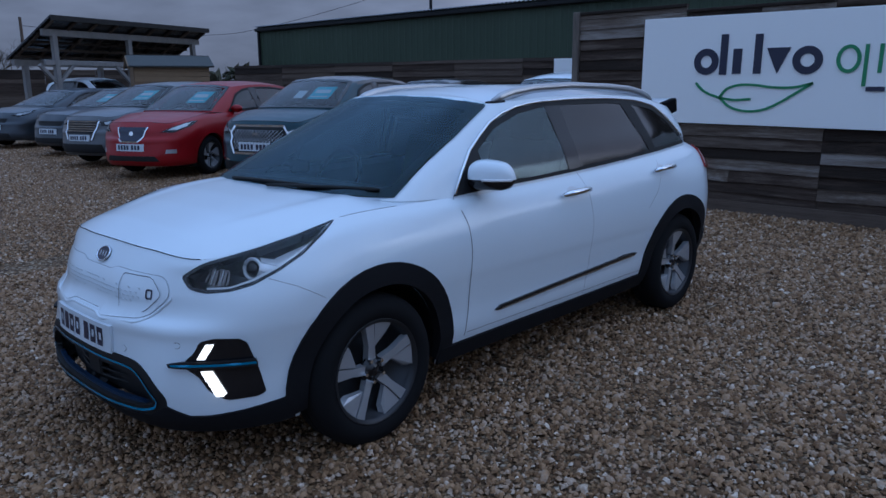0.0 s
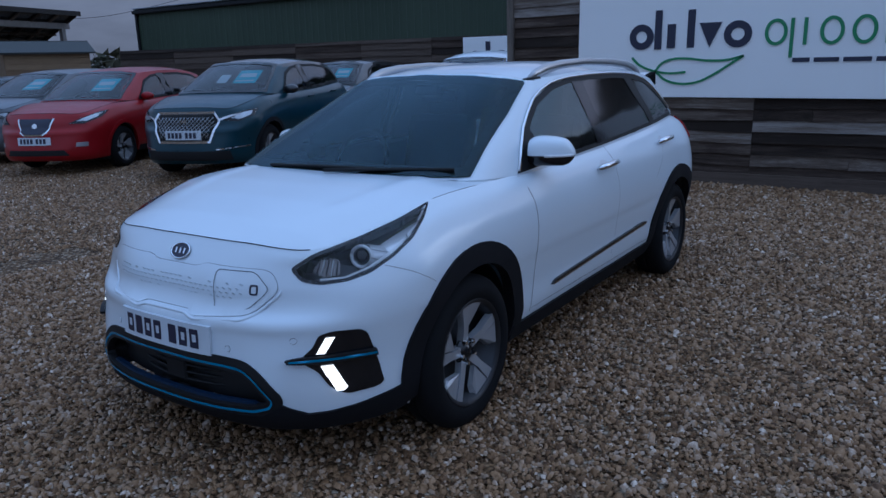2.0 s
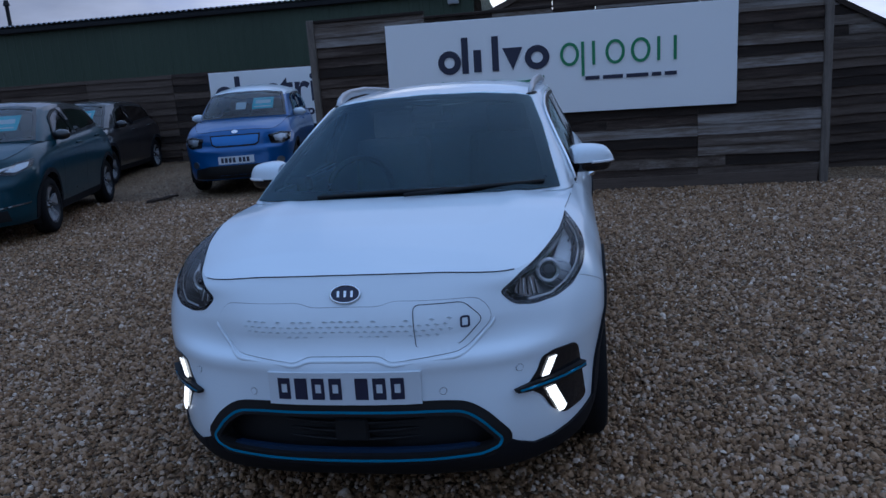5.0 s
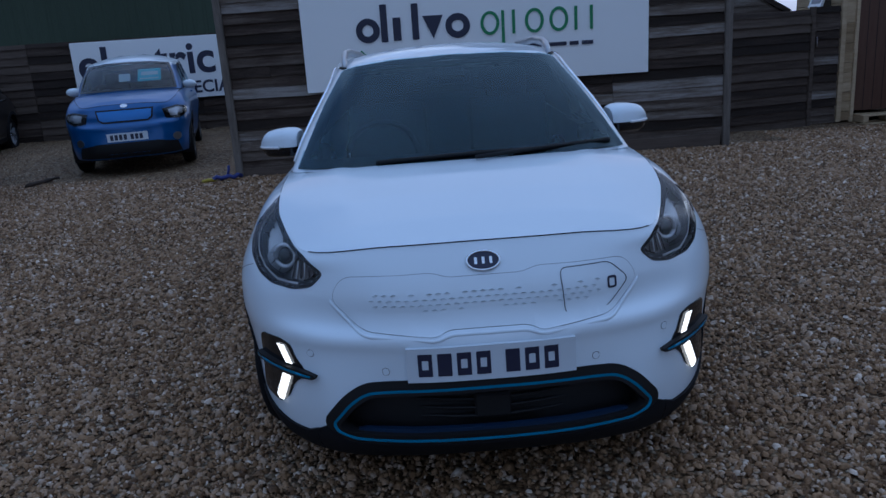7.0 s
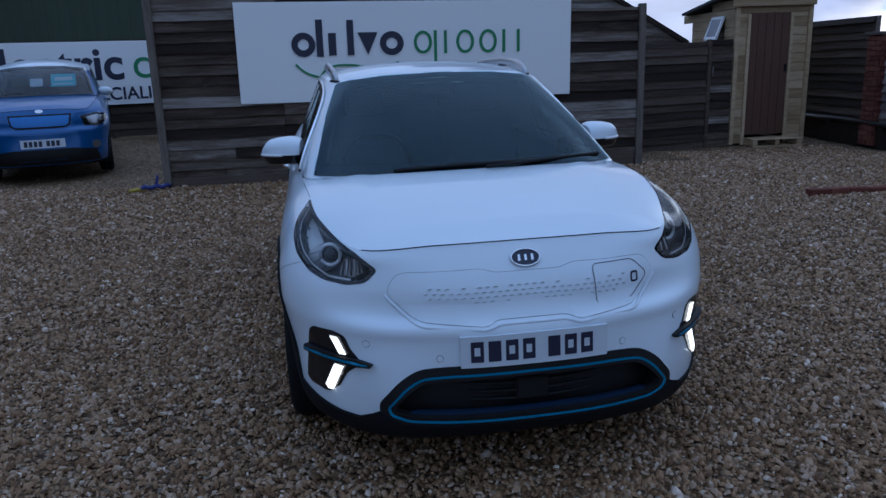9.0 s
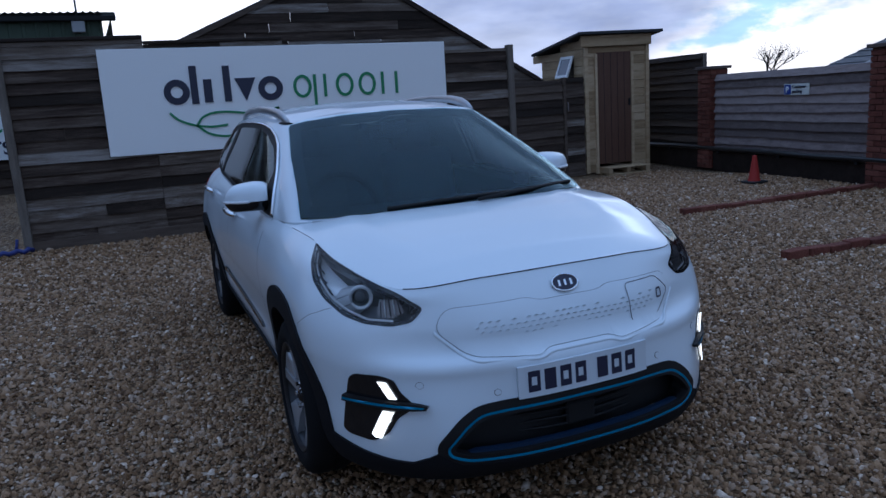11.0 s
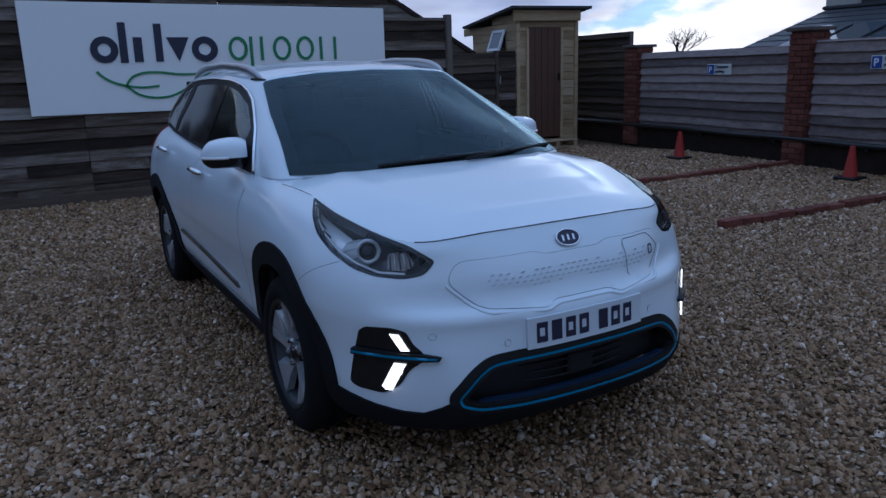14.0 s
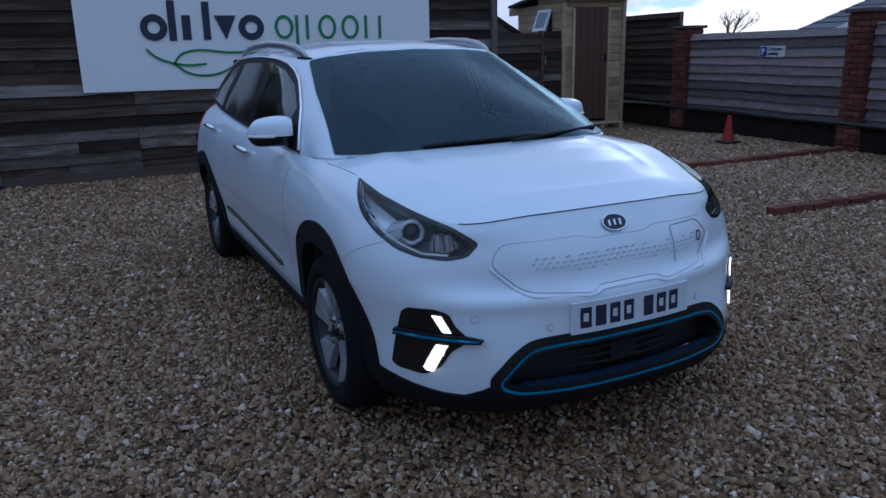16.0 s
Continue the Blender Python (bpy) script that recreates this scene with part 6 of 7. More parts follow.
        # ribbed drum beside the projector
        bm = bmesh.new()
        tilt = m @ Matrix.Rotation(radians(-38 * s), 4, "Y") @ Matrix.Rotation(radians(-18), 4, "X")
        add_cyl(bm, .064, .048, .095, tilt @ Matrix.Translation((0, 0, -.050)), 28, False)
        part("projector_drum", bm, LAMPGREY, car, "ribbed satin drum", smooth=True)
        for k in range(9):
            a = radians(k * 40)
            p, q = tilt @ Vector((.047 * math.cos(a), .047 * math.sin(a), -.006)), tilt @ Vector((.0605 * math.cos(a), .0605 * math.sin(a), -.085))
            tube("drum_rib", [tuple(p), tuple(q)], .0022, LAMPDARK, car, n=5)
        for k in range(5):
            p0, p1 = Vector((.592 + .012 * k, -.622 + .014 * k, .786 - .003 * k)), Vector((.604 + .011 * k, -.60 + .012 * k, .830 - .002 * k))
            p0, p1 = skin.drop(p0, LWAY, -.042), skin.drop(p1, LWAY, -.042)
            tube("reflector_rib", [(p0.x * s, p0.y, p0.z), (p1.x * s, p1.y, p1.z)], .0025, LAMPGREY if k % 2 else LAMPDARK, car, n=5)

    # nose: blank panel with a charging flap, badge, plate, sensors
    nose = [(-.498, .727), (-.455, .792), (-.165, .798), (-.12, .783), (.12, .783), (.165, .798), (.455, .792), (.498, .727), (.40, .634), (.165, .617), (.125, .632), (-.125, .632), (-.165, .617), (-.40, .634)]
    pair_n = rounded(nose, .035, 4)
    panel("nose_panel", skin, xz(pair_n), FRONT, .0035, WHITEPAINT, car, rim=.006, step=.03)
    seam("nose_panel_joint", skin, xz(pair_n), FRONT, .0052, plain("joint_grey", (0.24, 0.26, 0.29), 0.6), car, off=.0005, both=False, closed=True, step=.02)
    lip = [p for p in rounded(inset(nose, -.011), .035, 4) if p[1] < .735]
    k0 = max(range(len(lip)), key=lambda i: lip[i][0])
    lip = lip[k0:] + lip[:k0]
    tube("nose_lip", [skin.drop((a, 0, b), FRONT, -.001) for a, b in lip], [.001] + [.0065] * (len(lip) - 2) + [.001], WHITEPAINT, car, n=8)
    flap = rounded([(.235, .784), (.40, .784), (.462, .727), (.385, .650), (.245, .643)], .022, 4)
    seam("charging_flap_joint", skin, xz(flap), FRONT, .0032, plain("flap_joint", (0.10, 0.11, 0.13), 0.6), car, off=.0062, both=False, closed=True, step=.02)
    icon = rounded([(.388, .742), (.420, .742), (.420, .704), (.388, .704)], .010, 3)
    panel("flap_icon", skin, xz(icon), FRONT, .005, NAVY, car, hole=xz(inset(icon, .007)), rim=0, step=.012)
    rng = random.Random(4)
    for r in range(4):
        for q in range(26):
            x = -.36 + .028 * q + .014 * (r % 2)
            z = .690 + .0165 * r
            if x > .36 or (r in (0, 3) and rng.random() < .45):
                continue
            c = skin.drop((x, 0, z), FRONT, .0036)
            mesh_ob("nose_dimple", [(c.x - .012, c.y, c.z), (c.x, c.y - .0042, c.z + .006), (c.x + .012, c.y, c.z), (c.x, c.y - .001, c.z - .007)], [(0, 3, 2, 1)], WHITEPAINT, car)
    oval = [(.052 * math.cos(a), .821 + .026 * math.sin(a)) for a in np.linspace(0, 2 * math.pi, 33)[:-1]]
    badge = panel("badge", skin, xz(oval), FRONT, .006, NAVY, car, "dark oval badge with chrome rim", rim=.008, step=.015)
    line = [skin.drop((a, 0, b), FRONT, .007) for a, b in oval]
    tube("badge_rim", line, .0035, CHROME, badge, closed=True, n=6)
    for x in (-.024, 0, .024):
        b = skin.drop((x, 0, .821), FRONT, .007)
        box("badge_mark", (.009, .004, .022), tuple(b), CHROME, badge, rot=(-28, 0, 0))
    plate = panel("number_plate", skin, xz([(-.262, .478), (.262, .478), (.262, .590), (-.262, .590)]), FRONT, .012, PLATEWHITE, car, "white plate with dark bars", rim=.012, step=.05)
    for i, x in enumerate((-.205, -.145, -.085, -.025, .065, .125, .185)):
        panel("plate_bar", skin, xz([(x - .022, .497), (x + .022, .497), (x + .022, .572), (x - .022, .572)]), FRONT, .0135, NAVY, plate, rim=0, step=.03, hole=xz([(x - .010, .520), (x + .010, .520), (x + .010, .550), (x - .010, .550)]) if i % 3 != 1 else None)
    for x, z in ((.576, .556), (.331, .512), (-.576, .556), (-.331, .512)):
        c = skin.drop((x, 0, z), FRONT, .001)
        dot = [(x + .011 * math.cos(a), z + .011 * math.sin(a)) for a in np.linspace(0, 2 * math.pi, 15)[:-1]]
        panel("parking_sensor", skin, xz(dot), FRONT, .003, WHITEPAINT, car, rim=.004, step=.01)
        seam("sensor_joint", skin, xz(dot), FRONT, .003, SEAM, car, off=.0015, both=False, closed=True, step=.01)
    # joints of the bodywork
    hl = [tuple(p) for p in edge[::3] if p[1] < .30 and p[0] > -.01]
    nosej = [p for p in edge[::2] if p[0] < .58 and p[1] < -.58]
    tube("bonnet_joint", [(-p[0], p[1] - .001, p[2] + .001) for p in nosej[:0:-1]] + [(p[0], p[1] - .001, p[2] + .001) for p in nosej], .0021, SEAM, car, n=5)
    for sx in (1, -1):
        tube("bonnet_joint", [(sx * p[0], p[1], p[2]) for p in edge[::2] if -.08 < p[1] < .24], .0013, SEAM, car, n=5)
    seam("fender_joint", skin, [(.775, -.455, .797), (.83, -.37, .762), (.86, -.30, .722), (.868, -.265, .700)], SIDE, .0015, SEAM, car)
    seam("front_door_joint", skin, yz([(.560, .985), (.565, .93), (.585, .86), (.592, .74), (.592, .60), (.600, .45), (.585, .32)]), SIDE, .0038, SEAM, car)
    seam("middle_door_joint", skin, yz([(1.575, 1.02), (1.60, .90), (1.625, .75), (1.625, .50), (1.60, .32)]), SIDE, .0018, SEAM, car)
    seam("rear_door_joint", skin, yz([(2.46, 1.06), (2.42, .95), (2.36, .85), (2.24, .75)]), SIDE, .0018, SEAM, car)
    seam("door_bottom_joint", skin, yz([(.60, .335), (1.6, .338), (2.28, .345)]), SIDE, .0020, SEAM, car)
    # door mouldings and handles
    pair("door_moulding", skin, yz([(.80, .402), (.84, .422), (2.10, .484), (2.15, .478), (2.12, .462), (.84, .398)]), SIDE, .012, GLOSSBLACK, car, "thin chrome-edged black moulding", rim=.012, step=.03)
    seam("moulding_chrome", skin, yz([(.83, .402), (1.5, .434), (2.13, .466)]), SIDE, .006, CHROME, car, off=.013)
    for yc, zc in ((1.465, .918), (2.455, .962)):
        for s in (1, -1):
            a = [skin.drop((0, yc + d, zc + .02 * d), SIDE, o) for d, o in ((-.125, .010), (-.105, .03), (-.05, .042), (.05, .042), (.105, .034), (.125, .012))]
            tube("door_handle", [(p.x * s, p.y, p.z) for p in a], [.010, .015, .0165, .0165, .015, .012], CHROME, car, "chrome door handle", n=8)
            a = skin.drop((0, yc - .01, zc + .012), SIDE, .0015)
            o = [(yc - .01 + .055 * math.cos(q), zc + .008 + .030 * math.sin(q)) for q in np.linspace(0, 2 * math.pi, 21)[:-1]]
            # flat oval without a hollow; the recess's shade is in its darker paint
            panel("handle_recess", skin, yz(o), SIDE, .0012, plain("recess_shaded_paint", (0.60, 0.63, 0.67), 0.35, 0, .6), car, rim=0, step=.02, mirror=s < 0)
    # mirrors
    for s in (1, -1):
        turn = Matrix.Translation((.760, .745, 1.058)) @ Matrix.Rotation(radians(12), 4, "Z")
        caps = []
        for top, low, grow in ((1.0, .010, 1.0), (0.0, .058, .98)):
            bm = bmesh.new()
            rings = []
            for t in (0, .08, .18, .30, .42, .54, .66, .76, .84, .90, .945, .975, .995):
                end = math.sqrt(max(.01, 1 - (max(0, t - .72) / .28) ** 2))
                d = .086 * grow * (1 - .55 * t ** 2.6) * min(1, .80 + 1.6 * t) * (.25 + .75 * end)
                h = float(np.interp(t, [0, .10, .28, .55, .80, 1], [.080, .094, .098, .093, .082, .066])) * top * end
                ring = []
                for j in range(15):
                    a = math.pi * j / 14
                    cy, sz = math.cos(a), math.sin(a)
                    yy = -d * 1.15 * abs(cy) ** (.8 if top else .38) if cy > 0 else d * .55 * abs(cy) ** .6
                    zz = .008 + (h - .008) * sz ** .62 if top else .014 - low * end * sz ** .9
                    ring.append(bm.verts.new(turn @ Vector((.215 * t * grow, yy, zz))))
                rings.append(ring)
            for p, q in zip(rings, rings[1:]):
                for j in range(14):
                    bm.faces.new((p[j], p[j + 1], q[j + 1], q[j]))
            for ring in (rings[0], rings[-1]):
                bm.faces.new(ring)
            for p, q in zip(rings, rings[1:]):
                bm.faces.new((p[0], q[0], q[-1], p[-1]))
            caps.append(bm)
        add_box(caps[1], (.16, .075, .040), turn @ pose(-.04, -.005, -.010), .012)
        add_box(caps[1], (.05, .12, .075), turn @ pose(-.105, .01, -.035), .015)
        if s < 0:
            for bm in caps:
                bmesh.ops.scale(bm, vec=(-1, 1, 1), verts=bm.verts[:])
        mir = part("door_mirror", caps[0], WHITEPAINT, car, "white door mirror with black base", smooth=True)
        part("mirror_base", caps[1], GLOSSBLACK, mir, smooth=True)
        for ob in (mir, mir.children[0]):
            sharp(ob, 40)
        line = [turn @ Vector((.215 * t, -.1005 * (1 - .55 * t ** 2.6) * (.25 + .75 * math.sqrt(max(.01, 1 - (max(0, t - .72) / .28) ** 2))), .008)) for t in np.linspace(.40, .97, 12)]
        line = [(s * p.x, p.y, p.z) for p in line]
        tube("mirror_repeater", line, .007, plain("repeater_lens", (0.75, 0.76, 0.78), 0.12), mir, n=6)
        bm = bmesh.new()
        add_box(bm, (.13, .006, .055), pose(.862 * s, .800, 1.095, 0, 0, 12 * s), .0)
        part("mirror_glass", bm, CHROME, mir)
    # roof rails, wipers, aerial, spoiler, lamps behind
    for s in (1, -1):
        pts = []
        for y, lift in ((1.12, -.004), (1.18, .012), (1.28, .026), (1.45, .035), (1.8, .038), (2.2, .037), (2.5, .031), (2.7, .020), (2.82, .004), (2.86, -.004)):
            p = skin.drop((float(np.interp(y, [1.1, 1.5, 2.2, 2.9], [.548, .572, .575, .52])), y, 0), (0, 0, -1), .003)
            pts.append((p.x * s, p.y, p.z + lift))
        tube("roof_rail", pts, [.012, .016, .017, .015, .014, .014, .015, .017, .016, .010], SATIN, car, "satin silver roof rail", n=10, flat=1.7)
        foot = [skin.drop((.538 + .02 * k, 1.075 + .055 * k, 0), (0, 0, -1), .001) for k in range(3)]
        tube("rail_foot", [(p.x * s, p.y, p.z) for p in foot], [.007, .011, .009], BLACK, car, n=6)
        w0 = [skin.drop((x, 0, z), FRONT, .014) for x, z in ((-.36 if s < 0 else .05, 1.026), (-.05 if s < 0 else .34, 1.036), (.30 if s < 0 else .64, 1.036))]
        tube("wiper", w0, .009, BLACK, car, n=6)
        panel("rear_lamp", skin, yz([(3.10, .93), (3.33, .90), (3.30, 1.06), (3.16, 1.07)]), SIDE, .012, REDLENS, car, "red rear lamp", rim=.01, mirror=s < 0)
    bm = bmesh.new()
    add_box(bm, (.92, .24, .028), pose(0, 3.20, 1.368, 8), .012, 2)
    part("spoiler", bm, WHITEPAINT, car)
    for s in (1, -1):
        box("spoiler_end", (.05, .20, .10), (s * .482, 3.20, 1.335), plain("matt_black", (.006, .006, .007), .9, spec=.05), car, rot=(10, 0, 0), bevel=.008)
    bm = bmesh.new()
    add_box(bm, (.16, .06, .055), pose(0, .98, 1.355, -25), .015, 2)
    add_box(bm, (.24, .03, .07), pose(0, 1.08, 1.325, 0), .02, 2)
    part("rear_view_mirror", bm, BLACK, car)
    seats(car)
    for x in (.775, -.775):
        for y in (0.0, 2.70):
            make_wheel(car, (x, y, .318), x, .330, .222, face=.072)
    return car


main_car()


# ---------------- the other parked cars ----------------
def parked(name, at, rz, label, paint, morph, roof_paint=None, mirror_paint=None, nose=None, glass_side=None, wheel=(.32, .21), card=True, note=False, seed=0):
    car = thing(name, (at[0], at[1], ground_z(*at[:2]) if len(at) < 3 else at[2]), rz, label, "car", "parked cars")
    skin = Skin()
    M = lambda rows: [[morph(*p) for p in r] for r in rows]
    lr, ur = M(lower_rows()), M(upper_rows())
    LOW, UP = shell_grid(lr, 90, 24), shell_grid(ur, 80, 16)
    edge = np.asarray(ring_curve(lr[-1], 240))
    lim = ur[0][3][1] + .12
    cut = int(np.argmax(edge[:, 1] > lim))
    hy = [-.69, -.55, -.35, -.15, .05, .2, .4]
    hz = [.878, .926, .968, .998, 1.018, 1.026, 1.03]
    HY = [morph(0, a, b)[1] for a, b in zip(hy, hz)]
    HZ = [morph(0, a, b)[2] for a, b in zip(hy, hz)]
    hood = lid_grid(edge[:cut], lambda y: float(np.interp(y, HY, HZ)), 26, 11, 2.6)
    redge = np.asarray(ring_curve(ur[-1], 240))
    keep = np.concatenate([[True], np.diff(np.maximum.accumulate(redge[:, 1])) > 0])
    ry = [.97, 1.1, 1.3, 1.6, 2.0, 2.4, 2.8, 3.1, 3.29]
    rzv = [1.447, 1.47, 1.490, 1.504, 1.506, 1.496, 1.465, 1.415, 1.35]
    RY = [morph(0, a, b)[1] for a, b in zip(ry, rzv)]
    RZ = [morph(0, a, b)[2] for a, b in zip(ry, rzv)]
    if roof_paint is WHITEPAINT:
        RZ = [z + .055 * math.sin(math.pi * min(1, (i + .35) / (len(RZ) - .3))) for i, z in enumerate(RZ)]
    roof = lid_grid(redge[keep], lambda y: float(np.interp(y, RY, RZ)), 36, 11, 2.4)
    sh = {k: mirrored_mesh(G) for k, G in (("low", LOW), ("up", UP), ("hood", hood), ("roof", roof))}
    for k in sh:
        skin.add(*sh[k])
    skin.done()

    def side(poly):
        out = []
        for a, b in poly:
            p = morph(.7, a, b)
            out.append((p[1], p[2]))
        return out

    def fr(poly):
        out = []
        for a, b in poly:
            p = morph(a, .5 if b > 1 else -.7, b)
            out.append((p[0], p[2]))
        return out

    wind = fr([(-.70, 1.02), (0, 1.03), (.70, 1.02), (.62, 1.25), (.545, 1.40), (.30, 1.432), (0, 1.437), (-.30, 1.432), (-.545, 1.40), (-.62, 1.25)])
    dlo = side([(.60, 1.0), (1.2, 1.012), (2.0, 1.045), (2.95, 1.10), (2.82, 1.285), (2.65, 1.36), (2.1, 1.40), (1.5, 1.395), (1.25, 1.362), (1.02, 1.285)])
    f0, f1 = morph(0, 0, .32), morph(0, 2.7, .32)
    wy0, wy1 = f0[1], f1[1]
    R = wheel[0]

    def gone(c):
        x, y, z = abs(c[0]), c[1], c[2]
        return x > .45 and ((y - wy0) ** 2 + (z - R) ** 2 < (R + .06) ** 2 or (y - wy1) ** 2 + (z - R) ** 2 < (R + .06) ** 2)

    zb = morph(0, 1, 1.0)[2]
    wy = morph(0, 1.05, 1.3)[1]

    def glazed(c):
        x, y, z = abs(c[0]), c[1], c[2]
        if x > .5 and y > dlo[0][0] and in_poly(y, z, dlo) and dist_edges(y, z, dlo) > .025:
            return True
        return y < wy and in_poly(c[0], z, wind) and dist_edges(c[0], z, wind) > .03

    def shell_part(k, nm, test, mat):
        verts, faces = sh[k]
        v = np.asarray(verts)
        return mesh_ob(nm, verts, [f for f in faces if not test(v[list(f)].mean(axis=0))], mat, car, smooth=True)

    shell_part("low", "body", gone, paint)
    ztop = max(p[2] for p in ur[-1]) - .075
    shell_part("up", "cabin_frame", lambda c: glazed(c) or (roof_paint and c[2] > ztop), paint)
    if roof_paint:
        shell_part("up", "roof_edge", lambda c: glazed(c) or c[2] <= ztop, roof_paint)
    shell_part("hood", "bonnet", lambda c: False, paint)
    shell_part("roof", "roof", lambda c: False, roof_paint or paint)
    panel("windscreen", skin, xz(wind), FRONT, .004, glass("parked_screen", (0.62, 0.70, 0.73), 0.0, 1.5), car, rim=0, step=.09)
    panel("windscreen_band", skin, xz(wind), FRONT, .008, GLOSSBLACK, car, hole=xz(inset(wind, .028)), rim=0, step=.06)
    pair("side_glass", skin, yz(dlo), SIDE, .004, glass_side or GLASS_DARK, car, rim=0, step=.09)
    pair("side_glass_band", skin, yz(dlo), SIDE, .008, BLACK, car, hole=yz(inset(dlo, .035)), rim=0, step=.06)
    b0 = side([(1.49, 1.02), (1.66, 1.03), (1.63, 1.39), (1.44, 1.385)])
    pair("door_pillar", skin, yz(b0), SIDE, .009, GLOSSBLACK, car, rim=0, step=.08)
    for yc in (wy0, wy1):
        A = np.linspace(radians(-12), radians(192), 22)
        o = [(yc + (R + .10) * math.cos(a), R + (R + .10) * math.sin(a)) for a in A] + [(yc + (R + .045) * math.cos(a), R + (R + .045) * math.sin(a)) for a in A[::-1]]
        pair("arch_trim", skin, yz(o), SIDE, .008, TRIMGREY if seed != 1 else paint, car, rim=.05, step=.06)
        for s in (1, -1):
            v = []
            for a in np.linspace(radians(-25), radians(205), 16):
                v += [(s * .38, yc + (R + .055) * math.cos(a), R + (R + .055) * math.sin(a)), (s * .80, yc + (R + .055) * math.cos(a), R + (R + .055) * math.sin(a))]
            mesh_ob("arch_liner", v, [(2 * i, 2 * i + 1, 2 * i + 3, 2 * i + 2) for i in range(15)], BLACK, car)
    zsill = side([(.42, .215), (2.32, .215), (2.30, .31), (.42, .30)])
    pair("sill", skin, yz(zsill), SIDE, .010, TRIMGREY, car, rim=.02, step=.08)
    box("underbody", (1.35, 3.3, .05), (0, 1.25, .25), BLACK, car)
    w = morph(.8, 0, .5)[0]
    for x in (w - .045, -w + .045):
        for y in (wy0, wy1):
            make_wheel(car, (x, y, R), x, R, wheel[1], face=.06, width=.19)
    seats(car)
    # door mirrors and handles
    mp = morph(.86, .75, 1.05)
    for s in (1, -1):
        bm = bmesh.new()
        bmesh.ops.create_uvsphere(bm, u_segments=16, v_segments=10, radius=1)
        for v in bm.verts:
            v.co = Vector((v.co.x * .11 + mp[0], v.co.y * .06 + mp[1], v.co.z * .065 + mp[2]))
        add_box(bm, (.14, .05, .03), pose(mp[0] - .12, mp[1], mp[2] - .04))
        if s < 0:
            bmesh.ops.scale(bm, vec=(-1, 1, 1), verts=bm.verts[:])
        part("door_mirror", bm, mirror_paint or paint, car, smooth=True)
        for yy, zz in ((1.45, .92), (2.40, .96)):
            q = morph(.8, yy, zz)
            a = [skin.drop((0, q[1] + d, q[2]), SIDE, o) for d, o in ((-.09, .008), (-.06, .03), (.06, .03), (.09, .008))]
            tube("door_handle", [(p.x * s, p.y, p.z) for p in a], .011, CHROME if seed in (2,) else paint, car, n=6)
    seam("door_joint", skin, yz(side([(.575, .98), (.59, .70), (.60, .33)])), SIDE, .006, SEAM, car)
    seam("door_joint", skin, yz(side([(1.575, 1.01), (1.62, .75), (1.60, .33)])), SIDE, .006, SEAM, car)
    tube("bonnet_joint", [(-p[0], p[1], p[2] + .001) for p in edge[:cut:3][:0:-1]] + [(p[0], p[1], p[2] + .001) for p in edge[:cut:3]], .003, SEAM, car, n=4)
    if card:
        pc = panel("price_card", skin, xz(fr([(.14, 1.16), (.47, 1.16), (.45, 1.335), (.14, 1.335)])), FRONT, -.012, CARD, car, "blue price card behind the windscreen", rim=0, step=.1)
        panel("card_bar", skin, xz(fr([(.19, 1.24), (.42, 1.24), (.41, 1.29), (.19, 1.29)])), FRONT, -.009, CARDTEXT, pc, rim=0, step=.1)
        panel("card_bar", skin, xz(fr([(.17, 1.185), (.43, 1.185), (.43, 1.20), (.17, 1.20)])), FRONT, -.009, CARDTEXT, pc, rim=0, step=.1)
    if note:
        panel("white_note", skin, xz(fr([(-.12, 1.17), (.04, 1.17), (.04, 1.28), (-.12, 1.28)])), FRONT, -.012, CARDTEXT, car, rim=0, step=.1)
    if nose:
        nose(car, skin, fr)
    return car


def numbers(car, skin, z, w=.26):
    p = panel("number_plate", skin, xz([(-w, z - .056), (w, z - .056), (w, z + .056), (-w, z + .056)]), FRONT, .014, PLATEWHITE, car, "white plate with dark bars", rim=.012, step=.10)
    for i, x in enumerate((-.20, -.143, -.086, -.029, .06, .117, .174)):
        panel("plate_bar", skin, xz([(x - .02, z - .036), (x + .02, z - .036), (x + .02, z + .036), (x - .02, z + .036)]), FRONT, .016, NAVY, p, rim=0, step=.05)


def lamp_pair(car, skin, poly, way=(-.5, .85, -.1), inner=None):
    pair("headlamp", skin, poly, way, .004, GLOSSBLACK, car, rim=.01, step=.04)
    c = Vector((0, 0, 0))
    for q in poly:
        c += Vector(q)
    c /= len(poly)
    pair("headlamp_reflector", skin, [tuple(Vector(q).lerp(c, .38)) for q in poly], way, .007, inner or SATIN, car, rim=0, step=.04)
    pair("headlamp_lens", skin, poly, way, .012, GLASS_CLEAR, car, rim=0, step=.06)


